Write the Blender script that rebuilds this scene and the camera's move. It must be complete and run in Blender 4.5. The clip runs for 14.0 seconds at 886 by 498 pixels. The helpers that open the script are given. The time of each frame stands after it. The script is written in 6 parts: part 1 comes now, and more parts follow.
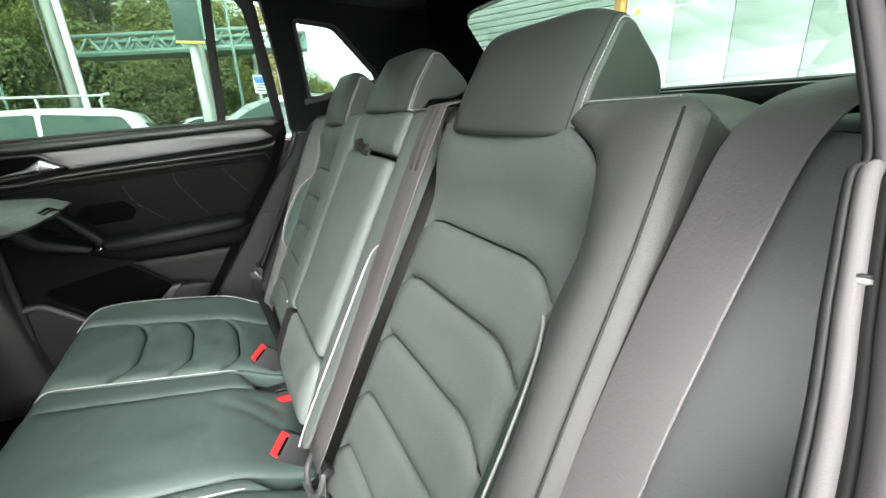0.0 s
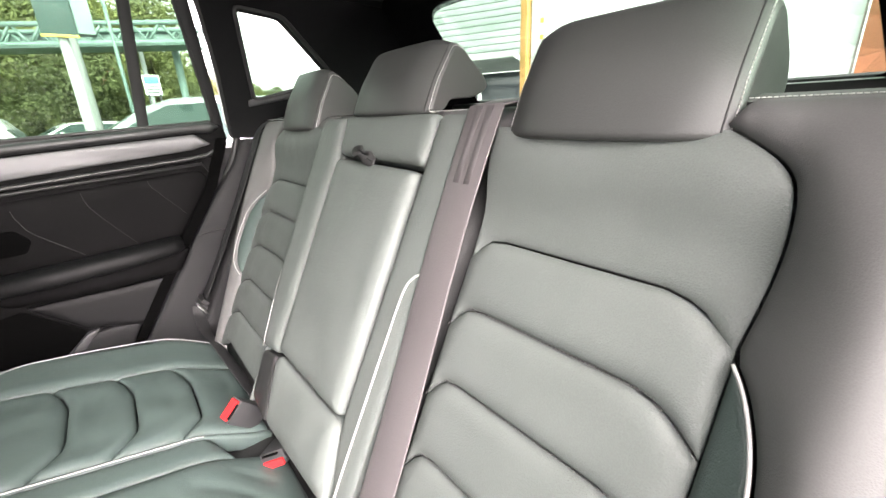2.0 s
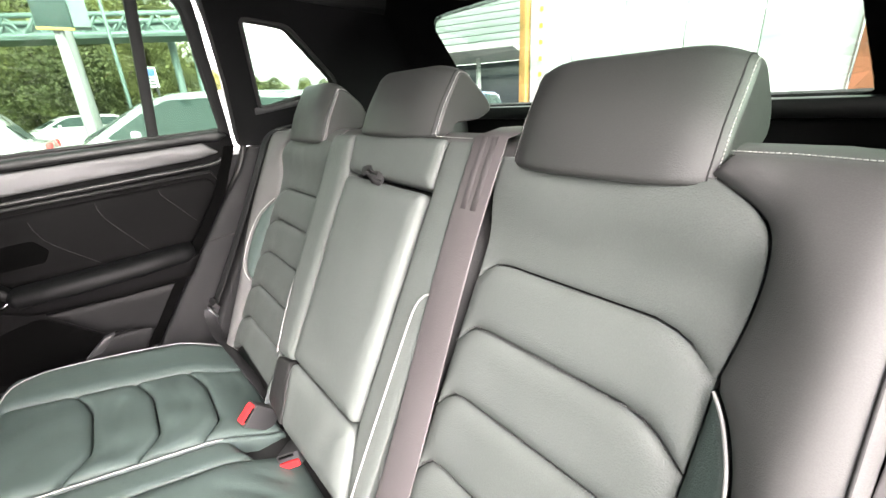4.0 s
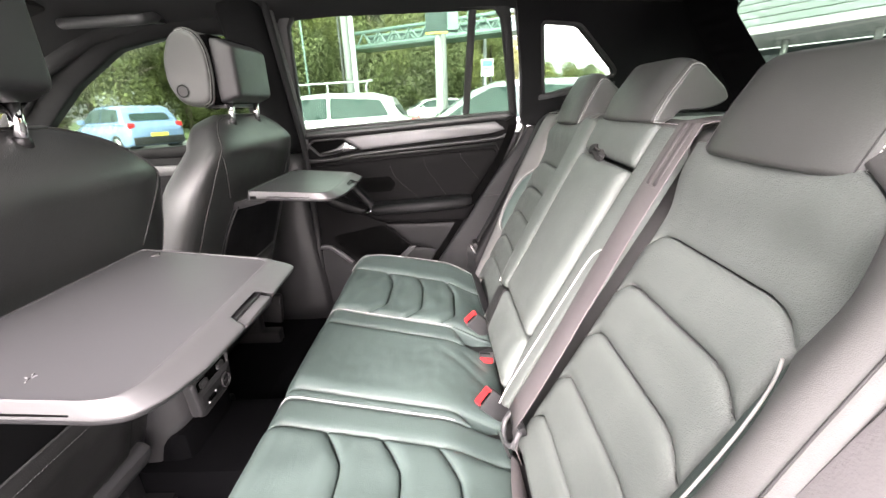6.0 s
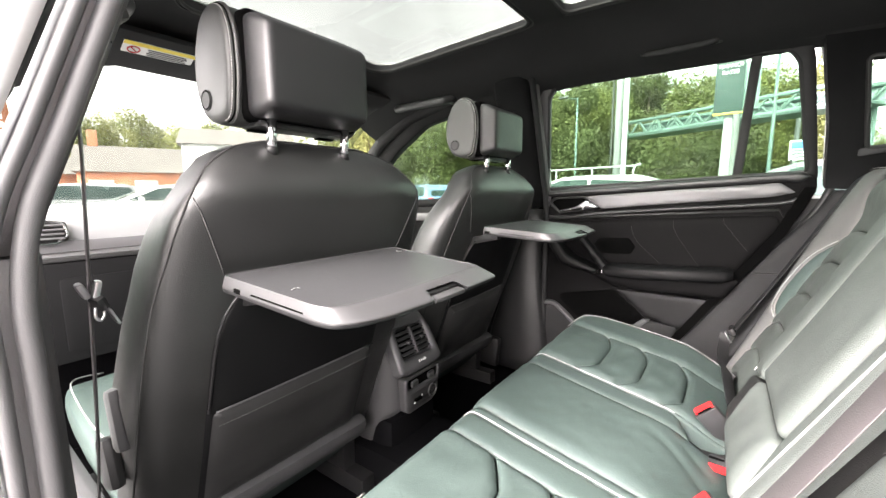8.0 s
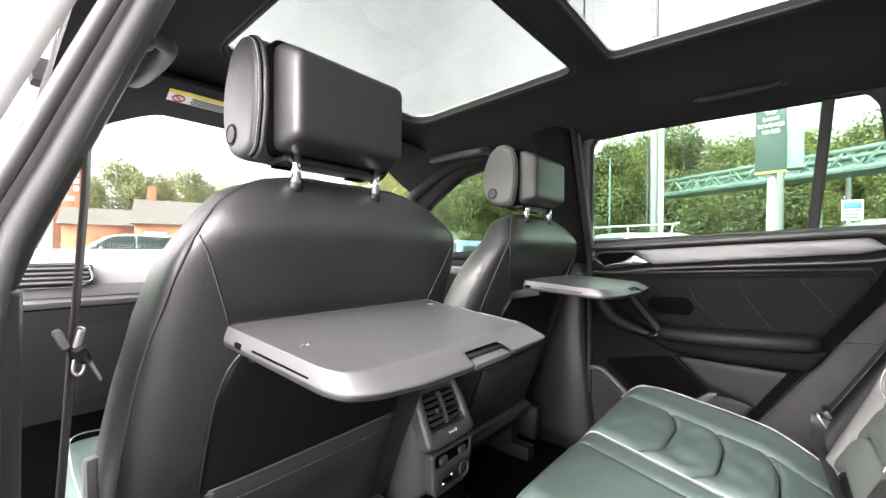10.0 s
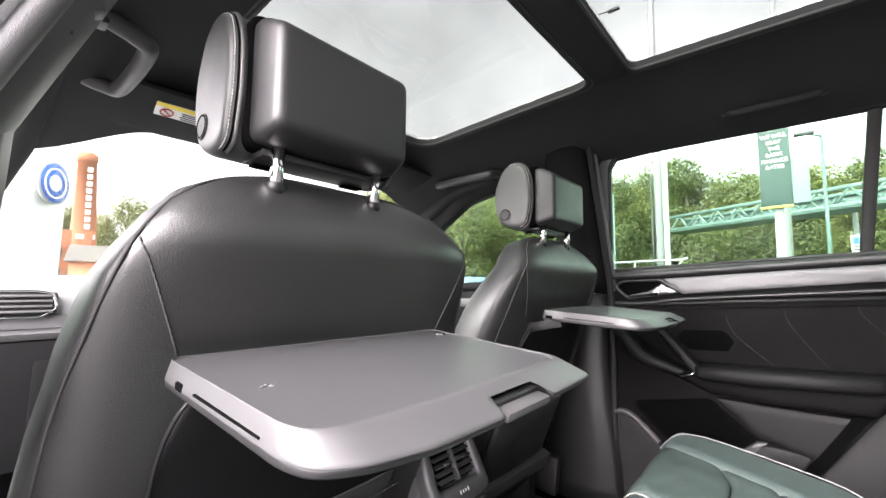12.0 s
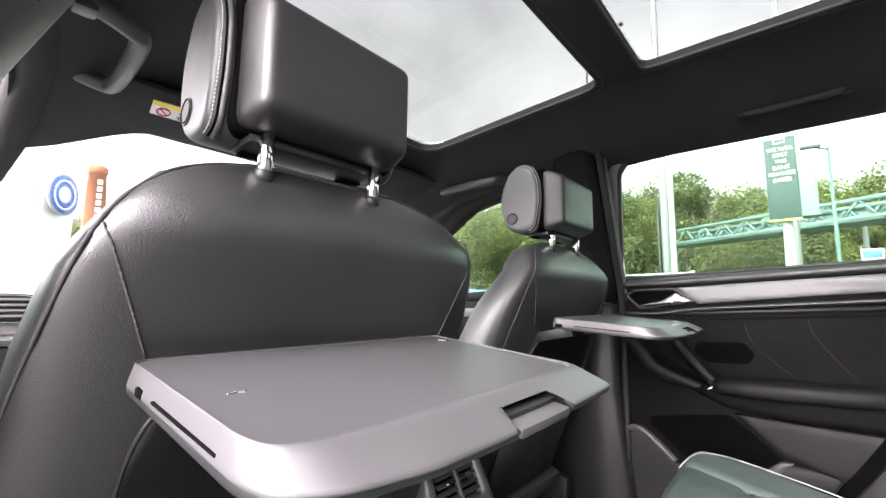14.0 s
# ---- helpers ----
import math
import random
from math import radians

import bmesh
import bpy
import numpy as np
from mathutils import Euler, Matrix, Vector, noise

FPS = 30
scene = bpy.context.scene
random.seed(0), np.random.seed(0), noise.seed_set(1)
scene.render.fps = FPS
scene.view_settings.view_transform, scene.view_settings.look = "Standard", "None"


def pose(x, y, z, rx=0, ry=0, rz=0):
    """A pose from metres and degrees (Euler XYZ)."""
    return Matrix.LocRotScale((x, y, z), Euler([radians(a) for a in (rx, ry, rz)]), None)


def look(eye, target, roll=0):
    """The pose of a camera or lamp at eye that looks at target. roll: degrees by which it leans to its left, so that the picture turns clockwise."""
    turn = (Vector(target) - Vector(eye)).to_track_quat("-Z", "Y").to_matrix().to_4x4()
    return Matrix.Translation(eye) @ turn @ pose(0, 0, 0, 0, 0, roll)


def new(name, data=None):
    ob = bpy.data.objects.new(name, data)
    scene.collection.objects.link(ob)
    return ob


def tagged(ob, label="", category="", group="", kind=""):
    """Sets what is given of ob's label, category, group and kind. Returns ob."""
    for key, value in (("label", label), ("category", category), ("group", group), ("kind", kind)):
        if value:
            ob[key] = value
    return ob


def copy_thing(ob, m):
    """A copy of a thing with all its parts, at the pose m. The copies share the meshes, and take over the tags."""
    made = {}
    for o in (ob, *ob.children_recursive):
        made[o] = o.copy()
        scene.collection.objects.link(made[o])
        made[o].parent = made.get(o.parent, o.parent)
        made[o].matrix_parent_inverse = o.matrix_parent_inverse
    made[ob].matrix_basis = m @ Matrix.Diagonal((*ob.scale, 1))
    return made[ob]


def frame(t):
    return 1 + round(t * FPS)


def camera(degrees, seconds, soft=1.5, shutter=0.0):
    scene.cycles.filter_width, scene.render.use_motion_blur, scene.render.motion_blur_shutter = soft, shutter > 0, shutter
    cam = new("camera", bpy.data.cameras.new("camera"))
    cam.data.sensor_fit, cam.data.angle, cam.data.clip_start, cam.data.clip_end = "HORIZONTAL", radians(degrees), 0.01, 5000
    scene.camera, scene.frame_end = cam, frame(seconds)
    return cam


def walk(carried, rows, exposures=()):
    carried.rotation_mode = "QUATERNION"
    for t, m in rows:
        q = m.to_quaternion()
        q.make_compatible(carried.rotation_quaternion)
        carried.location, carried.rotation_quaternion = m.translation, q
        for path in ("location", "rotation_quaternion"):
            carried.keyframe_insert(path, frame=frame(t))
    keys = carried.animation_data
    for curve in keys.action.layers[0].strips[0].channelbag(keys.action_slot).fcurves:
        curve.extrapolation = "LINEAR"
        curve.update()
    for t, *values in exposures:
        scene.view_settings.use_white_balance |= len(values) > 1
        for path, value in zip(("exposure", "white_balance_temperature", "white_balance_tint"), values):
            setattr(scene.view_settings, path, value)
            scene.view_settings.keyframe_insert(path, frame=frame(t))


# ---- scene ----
cam = camera(95.3, 14.0)
PATH = [
    (0, (-0.764, -0.533, 1.173), (0.921, -1.398, 0.533), -2.4),
    (0.5, (-0.705, -0.508, 1.171), (0.94, -1.451, 0.536), -2.4),
    (1, (-0.652, -0.486, 1.168), (0.941, -1.514, 0.531), -2.5),
    (1.5, (-0.617, -0.473, 1.173), (0.922, -1.579, 0.531), -2.7),
    (2, (-0.59, -0.45, 1.178), (0.894, -1.626, 0.534), -2.7),
    (2.5, (-0.564, -0.429, 1.187), (0.878, -1.655, 0.541), -2.8),
    (2.7, (-0.556, -0.417, 1.191), (0.869, -1.66, 0.541), -2.8),
    (4.8, (-0.65, -0.439, 1.238), (0.949, -1.396, 0.511), -2.7),
    (5, (-0.665, -0.439, 1.225), (0.996, -1.292, 0.507), -2.6),
    (5.5, (-0.737, -0.438, 1.22), (1.085, -0.866, 0.515), -2.3),
    (6, (-0.823, -0.466, 1.222), (1.057, -0.431, 0.539), -2.2),
    (6.5, (-0.85, -0.525, 1.212), (0.988, -0.03, 0.6), -1.9),
    (7, (-0.845, -0.553, 1.18), (0.906, 0.264, 0.664), -1.4),
    (7.5, (-0.83, -0.549, 1.143), (0.837, 0.483, 0.753), -0.9),
    (8, (-0.828, -0.533, 1.125), (0.787, 0.615, 0.851), -0.4),
    (8.5, (-0.81, -0.515, 1.113), (0.772, 0.698, 0.951), -0.1),
    (9, (-0.799, -0.497, 1.112), (0.767, 0.746, 1.035), 0.1),
    (9.2, (-0.793, -0.492, 1.118), (0.764, 0.761, 1.049), 0.2),
    (11.5, (-0.693, -0.409, 1.081), (0.822, 0.886, 1.246), 0.5),
    (12, (-0.678, -0.388, 1.081), (0.837, 0.905, 1.264), 0.5),
    (12.5, (-0.667, -0.376, 1.08), (0.845, 0.919, 1.281), 0.6),
    (13, (-0.654, -0.365, 1.075), (0.852, 0.933, 1.293), 0.6),
    (13.5, (-0.645, -0.358, 1.068), (0.857, 0.942, 1.3), 0.8),
    (14, (-0.642, -0.359, 1.066), (0.853, 0.947, 1.312), 0.8),
]
EXPO = [(0.0, 3.12, 6500, 8), (0.5, 3.55, 6700, 16), (1.5, 3.86, 6900, 20), (5.0, 3.90, 6900, 18), (6.0, 3.98, 6900, 22), (7.5, 3.95, 6900, 18), (9.0, 3.84, 6800, 16), (14.0, 3.86, 6600, 22)]
walk(cam, [(t, look(eye, target, roll)) for t, eye, target, roll in PATH], EXPO)

# ---- light: bright overcast day ----
world = bpy.data.worlds.new("overcast_sky")
scene.world = world
world.use_nodes = True
wn, wl = world.node_tree.nodes, world.node_tree.links
sky = wn.new("ShaderNodeTexSky")
sky.sky_type, sky.sun_disc = "NISHITA", False
sky.sun_elevation, sky.sun_rotation = radians(36), radians(278)
sky.air_density, sky.dust_density, sky.ozone_density = 1.0, 4.0, 1.0
pale = wn.new("ShaderNodeHueSaturation")
pale.inputs["Saturation"].default_value = 0.07
wl.new(sky.outputs["Color"], pale.inputs["Color"])
coord = wn.new("ShaderNodeTexCoord")
cloud = wn.new("ShaderNodeTexNoise")
cloud.inputs["Scale"].default_value, cloud.inputs["Detail"].default_value = 2.4, 6.0
wl.new(coord.outputs["Generated"], cloud.inputs["Vector"])
tone = wn.new("ShaderNodeMapRange")
tone.inputs["From Min"].default_value, tone.inputs["From Max"].default_value = 0.32, 0.68
tone.inputs["To Min"].default_value, tone.inputs["To Max"].default_value = 0.62, 1.15
wl.new(cloud.outputs["Fac"], tone.inputs["Value"])
lit = wn.new("ShaderNodeMix")
lit.data_type, lit.blend_type = "RGBA", "MULTIPLY"
lit.inputs["Factor"].default_value = 1.0
wl.new(pale.outputs["Color"], lit.inputs["A"])
wl.new(tone.outputs["Result"], lit.inputs["B"])
wl.new(lit.outputs["Result"], wn["Background"].inputs["Color"])
wn["Background"].inputs["Strength"].default_value = 0.15

sun = new("sun", bpy.data.lights.new("sun", "SUN"))
sun.data.energy, sun.data.angle, sun.data.color = 0.45, radians(80), (1.0, 0.95, 0.92)
sun.matrix_world = look((-8, 1.1, 5.9), (0, 0, 0))


# ---- materials ----
def material(name, colour, rough=0.5, metal=0.0, spec=0.5, bump=0.0, scale=200.0, kind="noise", vary=0.15, patch=6.0, coat=0.0, rough_vary=0.1, crease=0.0):
    """A surface with broad patches, fine grain and relief at real size."""
    m = bpy.data.materials.new(name)
    m.use_nodes = True
    n, l = m.node_tree.nodes, m.node_tree.links
    b = n["Principled BSDF"]
    b.inputs["Roughness"].default_value, b.inputs["Metallic"].default_value = rough, metal
    b.inputs["Specular IOR Level"].default_value, b.inputs["Coat Weight"].default_value = spec, coat
    c = n.new("ShaderNodeTexCoord")
    big = n.new("ShaderNodeTexNoise")
    big.inputs["Scale"].default_value, big.inputs["Detail"].default_value = patch, 5.0
    l.new(c.outputs["Object"], big.inputs["Vector"])
    fine = n.new("ShaderNodeTexVoronoi" if kind == "cells" else "ShaderNodeTexNoise")
    fine.inputs["Scale"].default_value = scale
    l.new(c.outputs["Object"], fine.inputs["Vector"])
    grain = fine.outputs["Distance"] if kind == "cells" else fine.outputs["Fac"]
    mix = n.new("ShaderNodeMath")
    mix.operation = "MULTIPLY_ADD"
    mix.inputs[1].default_value = 0.4
    l.new(grain, mix.inputs[0])
    l.new(big.outputs["Fac"], mix.inputs[2])
    ramp = n.new("ShaderNodeMapRange")
    ramp.inputs["From Min"].default_value, ramp.inputs["From Max"].default_value = 0.35, 0.95
    ramp.inputs["To Min"].default_value, ramp.inputs["To Max"].default_value = 1 - vary, 1 + vary
    l.new(mix.outputs["Value"], ramp.inputs["Value"])
    tint = n.new("ShaderNodeMix")
    tint.data_type, tint.blend_type = "RGBA", "MULTIPLY"
    tint.inputs["Factor"].default_value = 1.0
    tint.inputs["A"].default_value = (*colour, 1)
    l.new(ramp.outputs["Result"], tint.inputs["B"])
    l.new(tint.outputs["Result"], b.inputs["Base Color"])
    worn = n.new("ShaderNodeMapRange")
    worn.inputs["From Min"].default_value, worn.inputs["From Max"].default_value = 0.3, 0.7
    worn.inputs["To Min"].default_value, worn.inputs["To Max"].default_value = max(rough - rough_vary, 0.02), min(rough + rough_vary, 1)
    l.new(big.outputs["Fac"], worn.inputs["Value"])
    l.new(worn.outputs["Result"], b.inputs["Roughness"])
    if bump:
        relief = n.new("ShaderNodeBump")
        relief.inputs["Strength"].default_value, relief.inputs["Distance"].default_value = bump, 0.001
        l.new(grain, relief.inputs["Height"])
        l.new(relief.outputs["Normal"], b.inputs["Normal"])
        if crease:
            fold, soft = n.new("ShaderNodeTexNoise"), n.new("ShaderNodeBump")
            fold.inputs["Scale"].default_value, fold.inputs["Detail"].default_value = 55.0, 3.0
            fold.inputs["Distortion"].default_value = 1.2
            l.new(c.outputs["Object"], fold.inputs["Vector"])
            soft.inputs["Strength"].default_value, soft.inputs["Distance"].default_value = crease, 0.004
            l.new(fold.outputs["Fac"], soft.inputs["Height"])
            l.new(soft.outputs["Normal"], relief.inputs["Normal"])
    return m


def glass(name, tint, gloss=0.02):
    """A thin pane: tinted straight-through light and a mirror gloss that grows at glancing angles."""
    m = bpy.data.materials.new(name)
    m.use_nodes = True
    n, l = m.node_tree.nodes, m.node_tree.links
    n.remove(n["Principled BSDF"])
    clear, shine, fres, mixer = n.new("ShaderNodeBsdfTransparent"), n.new("ShaderNodeBsdfGlossy"), n.new("ShaderNodeLayerWeight"), n.new("ShaderNodeMixShader")
    clear.inputs["Color"].default_value, shine.inputs["Roughness"].default_value = (*tint, 1), 0.02
    fres.inputs["Blend"].default_value = 0.5
    power, curve = n.new("ShaderNodeMath"), n.new("ShaderNodeMapRange")
    power.operation = "POWER"
    power.inputs[1].default_value = 5.0
    curve.inputs["To Min"].default_value, curve.inputs["To Max"].default_value = gloss, 0.8
    l.new(fres.outputs["Facing"], power.inputs[0])
    l.new(power.outputs["Value"], curve.inputs["Value"])
    l.new(curve.outputs["Result"], mixer.inputs["Fac"])
    l.new(clear.outputs["BSDF"], mixer.inputs[1])
    l.new(shine.outputs["BSDF"], mixer.inputs[2])
    l.new(mixer.outputs["Shader"], n["Material Output"].inputs["Surface"])
    return m


# Black leather in copies toned for the light or shade on each part.
LEATHER_FRONT = material("shaded_front_seat_leather", (0.0155, 0.0158, 0.0155), 0.42, spec=0.80, bump=0.24, scale=700, kind="cells", vary=0.12, patch=9, crease=0.08)
# Green of the light through tinted glass is mixed into the next two.
LEATHER_CUSHION = material("green_lit_cushion_leather", (0.054, 0.076, 0.070), 0.55, spec=0.40, bump=0.24, scale=650, kind="cells", vary=0.12, patch=9, crease=0.12)
LEATHER_SEAT = material("green_lit_seat_leather", (0.094, 0.106, 0.0995), 0.55, spec=0.38, bump=0.38, scale=620, kind="cells", vary=0.09, patch=14, crease=0.15)
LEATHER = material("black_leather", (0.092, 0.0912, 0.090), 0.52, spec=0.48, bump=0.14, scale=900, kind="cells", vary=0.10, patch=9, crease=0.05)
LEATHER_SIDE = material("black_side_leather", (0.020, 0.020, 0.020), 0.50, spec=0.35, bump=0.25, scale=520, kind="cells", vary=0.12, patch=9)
COVER_GREY = material("charcoal_cover_plastic", (0.0145, 0.0145, 0.0152), 0.46, spec=0.62, bump=0.22, scale=1000, kind="cells", vary=0.08)
CONSOLE_GREY = material("satin_console_plastic", (0.045, 0.045, 0.047), 0.40, bump=0.12, scale=900, vary=0.06)
PIPING = material("white_piping", (0.33, 0.33, 0.32), 0.45, vary=0.05)
THREAD = material("white_thread", (0.50, 0.50, 0.48), 0.8, vary=0.05)
GREY_THREAD = material("grey_thread", (0.085, 0.085, 0.085), 0.8, vary=0.05)
DARK_THREAD = material("dark_thread", (0.03, 0.03, 0.03), 0.8, vary=0.05)
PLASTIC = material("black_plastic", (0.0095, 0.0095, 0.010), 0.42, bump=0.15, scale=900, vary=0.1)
DOOR_CLOTH = material("black_door_cloth", (0.0036, 0.0034, 0.0036), 0.7, spec=0.07, bump=0.3, scale=800, vary=0.14)
PLASTIC_SOFT = material("soft_touch_plastic", (0.0058, 0.0058, 0.0062), 0.5, spec=0.16, bump=0.3, scale=700, kind="cells", vary=0.1)
PLASTIC_WORN = material("worn_black_plastic", (0.026, 0.026, 0.027), 0.55, bump=0.2, scale=700, vary=0.12)
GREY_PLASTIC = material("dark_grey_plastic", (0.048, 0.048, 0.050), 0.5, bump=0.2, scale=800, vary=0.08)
TRAY = material("grey_tray_plastic", (0.042, 0.042, 0.044), 0.36, spec=0.95, bump=0.22, scale=1100, vary=0.07, patch=7, rough_vary=0.025)
TRAY_RIM = material("smooth_grey_tray_rim", (0.048, 0.0475, 0.049), 0.40, spec=0.55, bump=0.05, scale=900, vary=0.05, patch=4, rough_vary=0.05)
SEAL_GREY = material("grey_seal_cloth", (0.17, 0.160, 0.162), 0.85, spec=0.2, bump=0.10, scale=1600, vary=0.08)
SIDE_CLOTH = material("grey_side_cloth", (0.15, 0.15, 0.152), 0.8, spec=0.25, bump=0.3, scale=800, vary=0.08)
SILVER = material("satin_silver_trim", (0.13, 0.128, 0.132), 0.5, metal=0.25, scale=900, vary=0.05, patch=2, rough_vary=0.05)
CHROME = material("chrome", (0.82, 0.82, 0.83), 0.08, metal=1.0, vary=0.03, rough_vary=0.04)
STEEL = material("worn_steel", (0.55, 0.55, 0.56), 0.3, metal=1.0, vary=0.08)
HEADLINER = material("black_headliner_cloth", (0.032, 0.032, 0.033), 0.95, spec=0.1, bump=0.4, scale=900, vary=0.18, patch=5)
CARPET = material("black_carpet", (0.0036, 0.0036, 0.004), 1.0, spec=0.0, bump=0.8, scale=500, vary=0.3)
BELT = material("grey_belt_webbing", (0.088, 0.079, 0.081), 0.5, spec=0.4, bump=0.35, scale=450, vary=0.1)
# Serves real mesh and seals, and paints the shade inside recesses and gaps.
GAP_BLACK = material("black_mesh_and_gap_shade", (0.002, 0.002, 0.002), 0.9, spec=0.02, vary=0.1)
# This grey also stands in for daylight on the near centre pillar.
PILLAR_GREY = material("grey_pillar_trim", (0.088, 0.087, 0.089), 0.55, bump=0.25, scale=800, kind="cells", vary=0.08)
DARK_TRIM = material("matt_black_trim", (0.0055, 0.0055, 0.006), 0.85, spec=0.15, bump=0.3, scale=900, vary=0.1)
# Same webbing twice: darkened for the shaded far belt, lightened for the daylit near.
BELT_SHADED = material("shaded_belt_webbing", (0.022, 0.022, 0.023), 0.6, spec=0.3, bump=0.35, scale=450, vary=0.1)
BELT_LIT = material("lit_belt_webbing", (0.16, 0.152, 0.154), 0.5, spec=0.4, bump=0.35, scale=450, vary=0.1)
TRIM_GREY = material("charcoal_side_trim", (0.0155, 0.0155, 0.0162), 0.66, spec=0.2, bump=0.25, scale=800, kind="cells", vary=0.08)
BELT_STRIPE = material("darker_belt_stripe", (0.070, 0.063, 0.065), 0.62, bump=0.3, scale=450, vary=0.1)
RUBBER = material("black_rubber", (0.018, 0.018, 0.018), 0.6, vary=0.1)
RED = material("red_release_button", (0.52, 0.02, 0.022), 0.4, vary=0.06)
WHITE_PAINT = material("white_car_paint", (0.74, 0.74, 0.74), 0.22, coat=1.0, vary=0.03)
PARKED_WHITE = material("white_parked_paint", (0.50, 0.50, 0.50), 0.3, coat=0.6, vary=0.03)
# Leather darkened for the shade on the upright headrest faces.
LEATHER_HEAD = material("shaded_headrest_leather", (0.048, 0.0495, 0.048), 0.45, spec=0.5, bump=0.16, scale=650, kind="cells", vary=0.10, patch=9)
GREY_PAINT = material("silver_grey_car_paint", (0.30, 0.32, 0.33), 0.25, metal=0.4, coat=1.0, vary=0.04)
BLUE_PAINT = material("blue_car_paint", (0.14, 0.21, 0.36), 0.25, coat=1.0, vary=0.04)
TYRE = material("tyre_rubber", (0.02, 0.02, 0.02), 0.8, bump=0.3)
ASPHALT = material("grey_asphalt", (0.10, 0.10, 0.10), 0.9, bump=0.6, scale=120, vary=0.25, patch=0.6)
GRASS = material("grass", (0.06, 0.085, 0.022), 0.95, bump=0.8, scale=40, vary=0.35, patch=0.7)
KERB = material("kerb_concrete", (0.36, 0.35, 0.33), 0.9, bump=0.4, scale=90, vary=0.15)
BRICK = material("orange_brick", (0.34, 0.13, 0.07), 0.9, bump=0.4, scale=60, vary=0.22, patch=1.2)
YELLOW_BRICK = material("buff_brick", (0.42, 0.225, 0.075), 0.9, bump=0.4, scale=60, vary=0.2, patch=1.2)
ROOF = material("grey_roof_tiles", (0.11, 0.102, 0.096), 0.9, bump=0.5, scale=30, vary=0.2, patch=0.8)
RENDERED = material("pale_cladding", (0.62, 0.66, 0.65), 0.5, vary=0.06, patch=0.8)
CLADDING = material("grey_green_cladding", (0.20, 0.235, 0.225), 0.5, vary=0.08, patch=0.8)
WHITE_METAL = material("white_painted_metal", (0.36, 0.37, 0.365), 0.45, vary=0.06, patch=2)
TEAL = material("pale_green_steel", (0.125, 0.19, 0.172), 0.55, vary=0.1, patch=2)
SIGN_GREEN = material("dark_green_sign", (0.014, 0.038, 0.035), 0.5, vary=0.06)
BANNER_YELLOW = material("yellow_paint", (0.72, 0.52, 0.08), 0.5, vary=0.06)
BADGE_BLUE = material("blue_enamel", (0.03, 0.13, 0.48), 0.3, vary=0.05)
BARK = material("bark", (0.10, 0.075, 0.05), 0.95, bump=0.6, scale=40, vary=0.3, patch=3)
SHOP_GLASS = material("shaded_window", (0.03, 0.035, 0.04), 0.12, vary=0.1)
SIGN_GREY = material("pale_grey_green_panel", (0.16, 0.22, 0.21), 0.5, vary=0.06, patch=2)
CAR_GLASS = material("car_window_glass", (0.030, 0.048, 0.045), 0.3, spec=0.08, vary=0.15, patch=2)
DASH_GREY = material("grey_dashboard_skin", (0.30, 0.303, 0.305), 0.55, bump=0.25, scale=800, kind="cells", vary=0.06)
LABEL_WHITE = material("white_label", (0.78, 0.78, 0.76), 0.6, vary=0.03)
LABEL_YELLOW = material("yellow_label", (0.78, 0.62, 0.08), 0.6, vary=0.03)


def foliage(name, colour):
    m = material(name, colour, 0.75, spec=0.25, vary=0.3, patch=0.5)
    n, l = m.node_tree.nodes, m.node_tree.links
    info, ramp, mul = n.new("ShaderNodeNewGeometry"), n.new("ShaderNodeMapRange"), n.new("ShaderNodeMix")
    ramp.inputs["To Min"].default_value, ramp.inputs["To Max"].default_value = 0.75, 1.3
    l.new(info.outputs["Random Per Island"], ramp.inputs["Value"])
    mul.data_type, mul.blend_type = "RGBA", "MULTIPLY"
    mul.inputs["Factor"].default_value = 1.0
    b = n["Principled BSDF"]
    l.new(b.inputs["Base Color"].links[0].from_socket, mul.inputs["A"])
    l.new(ramp.outputs["Result"], mul.inputs["B"])
    l.new(mul.outputs["Result"], b.inputs["Base Color"])
    thin, both = n.new("ShaderNodeBsdfTranslucent"), n.new("ShaderNodeMixShader")
    l.new(mul.outputs["Result"], thin.inputs["Color"])
    both.inputs["Fac"].default_value = 0.42
    l.new(b.outputs["BSDF"], both.inputs[1])
    l.new(thin.outputs["BSDF"], both.inputs[2])
    l.new(both.outputs["Shader"], n["Material Output"].inputs["Surface"])
    return m


LEAF = foliage("green_leaves", (0.165, 0.180, 0.072))
LEAF_DARK = foliage("dark_green_leaves", (0.125, 0.142, 0.064))
LEAF_LIGHT = foliage("yellow_green_leaves", (0.22, 0.228, 0.085))
GLASS_GREEN = glass("green_tinted_glass", (0.525, 0.635, 0.565))
GLASS_CLEAR = glass("clear_glass", (0.72, 0.75, 0.72))
GLASS_DARK = glass("dark_roof_glass", (0.42, 0.44, 0.425))


# ---- shaping helpers ----
from mathutils import geometry

def thing(name, base, label, category, group="", kind=""):
    ob = new(name)
    ob.empty_display_size = 0.05
    ob.location = base
    return tagged(ob, label, category, group, kind)


def part(name, verts, faces, mat, parent=None, label="", smooth=True):
    """One mesh object, in world coordinates, under a thing or a part."""
    me = bpy.data.meshes.new(name)
    me.from_pydata([tuple(v) for v in verts], [], [tuple(f) for f in faces])
    me.materials.append(mat)
    if smooth:
        me.polygons.foreach_set("use_smooth", [True] * len(me.polygons))
    me.update()
    ob = new(name, me)
    if parent:
        ob.parent = parent
        if parent.type == "EMPTY":
            ob.matrix_parent_inverse = Matrix.Translation(-parent.location)
    return tagged(ob, label)


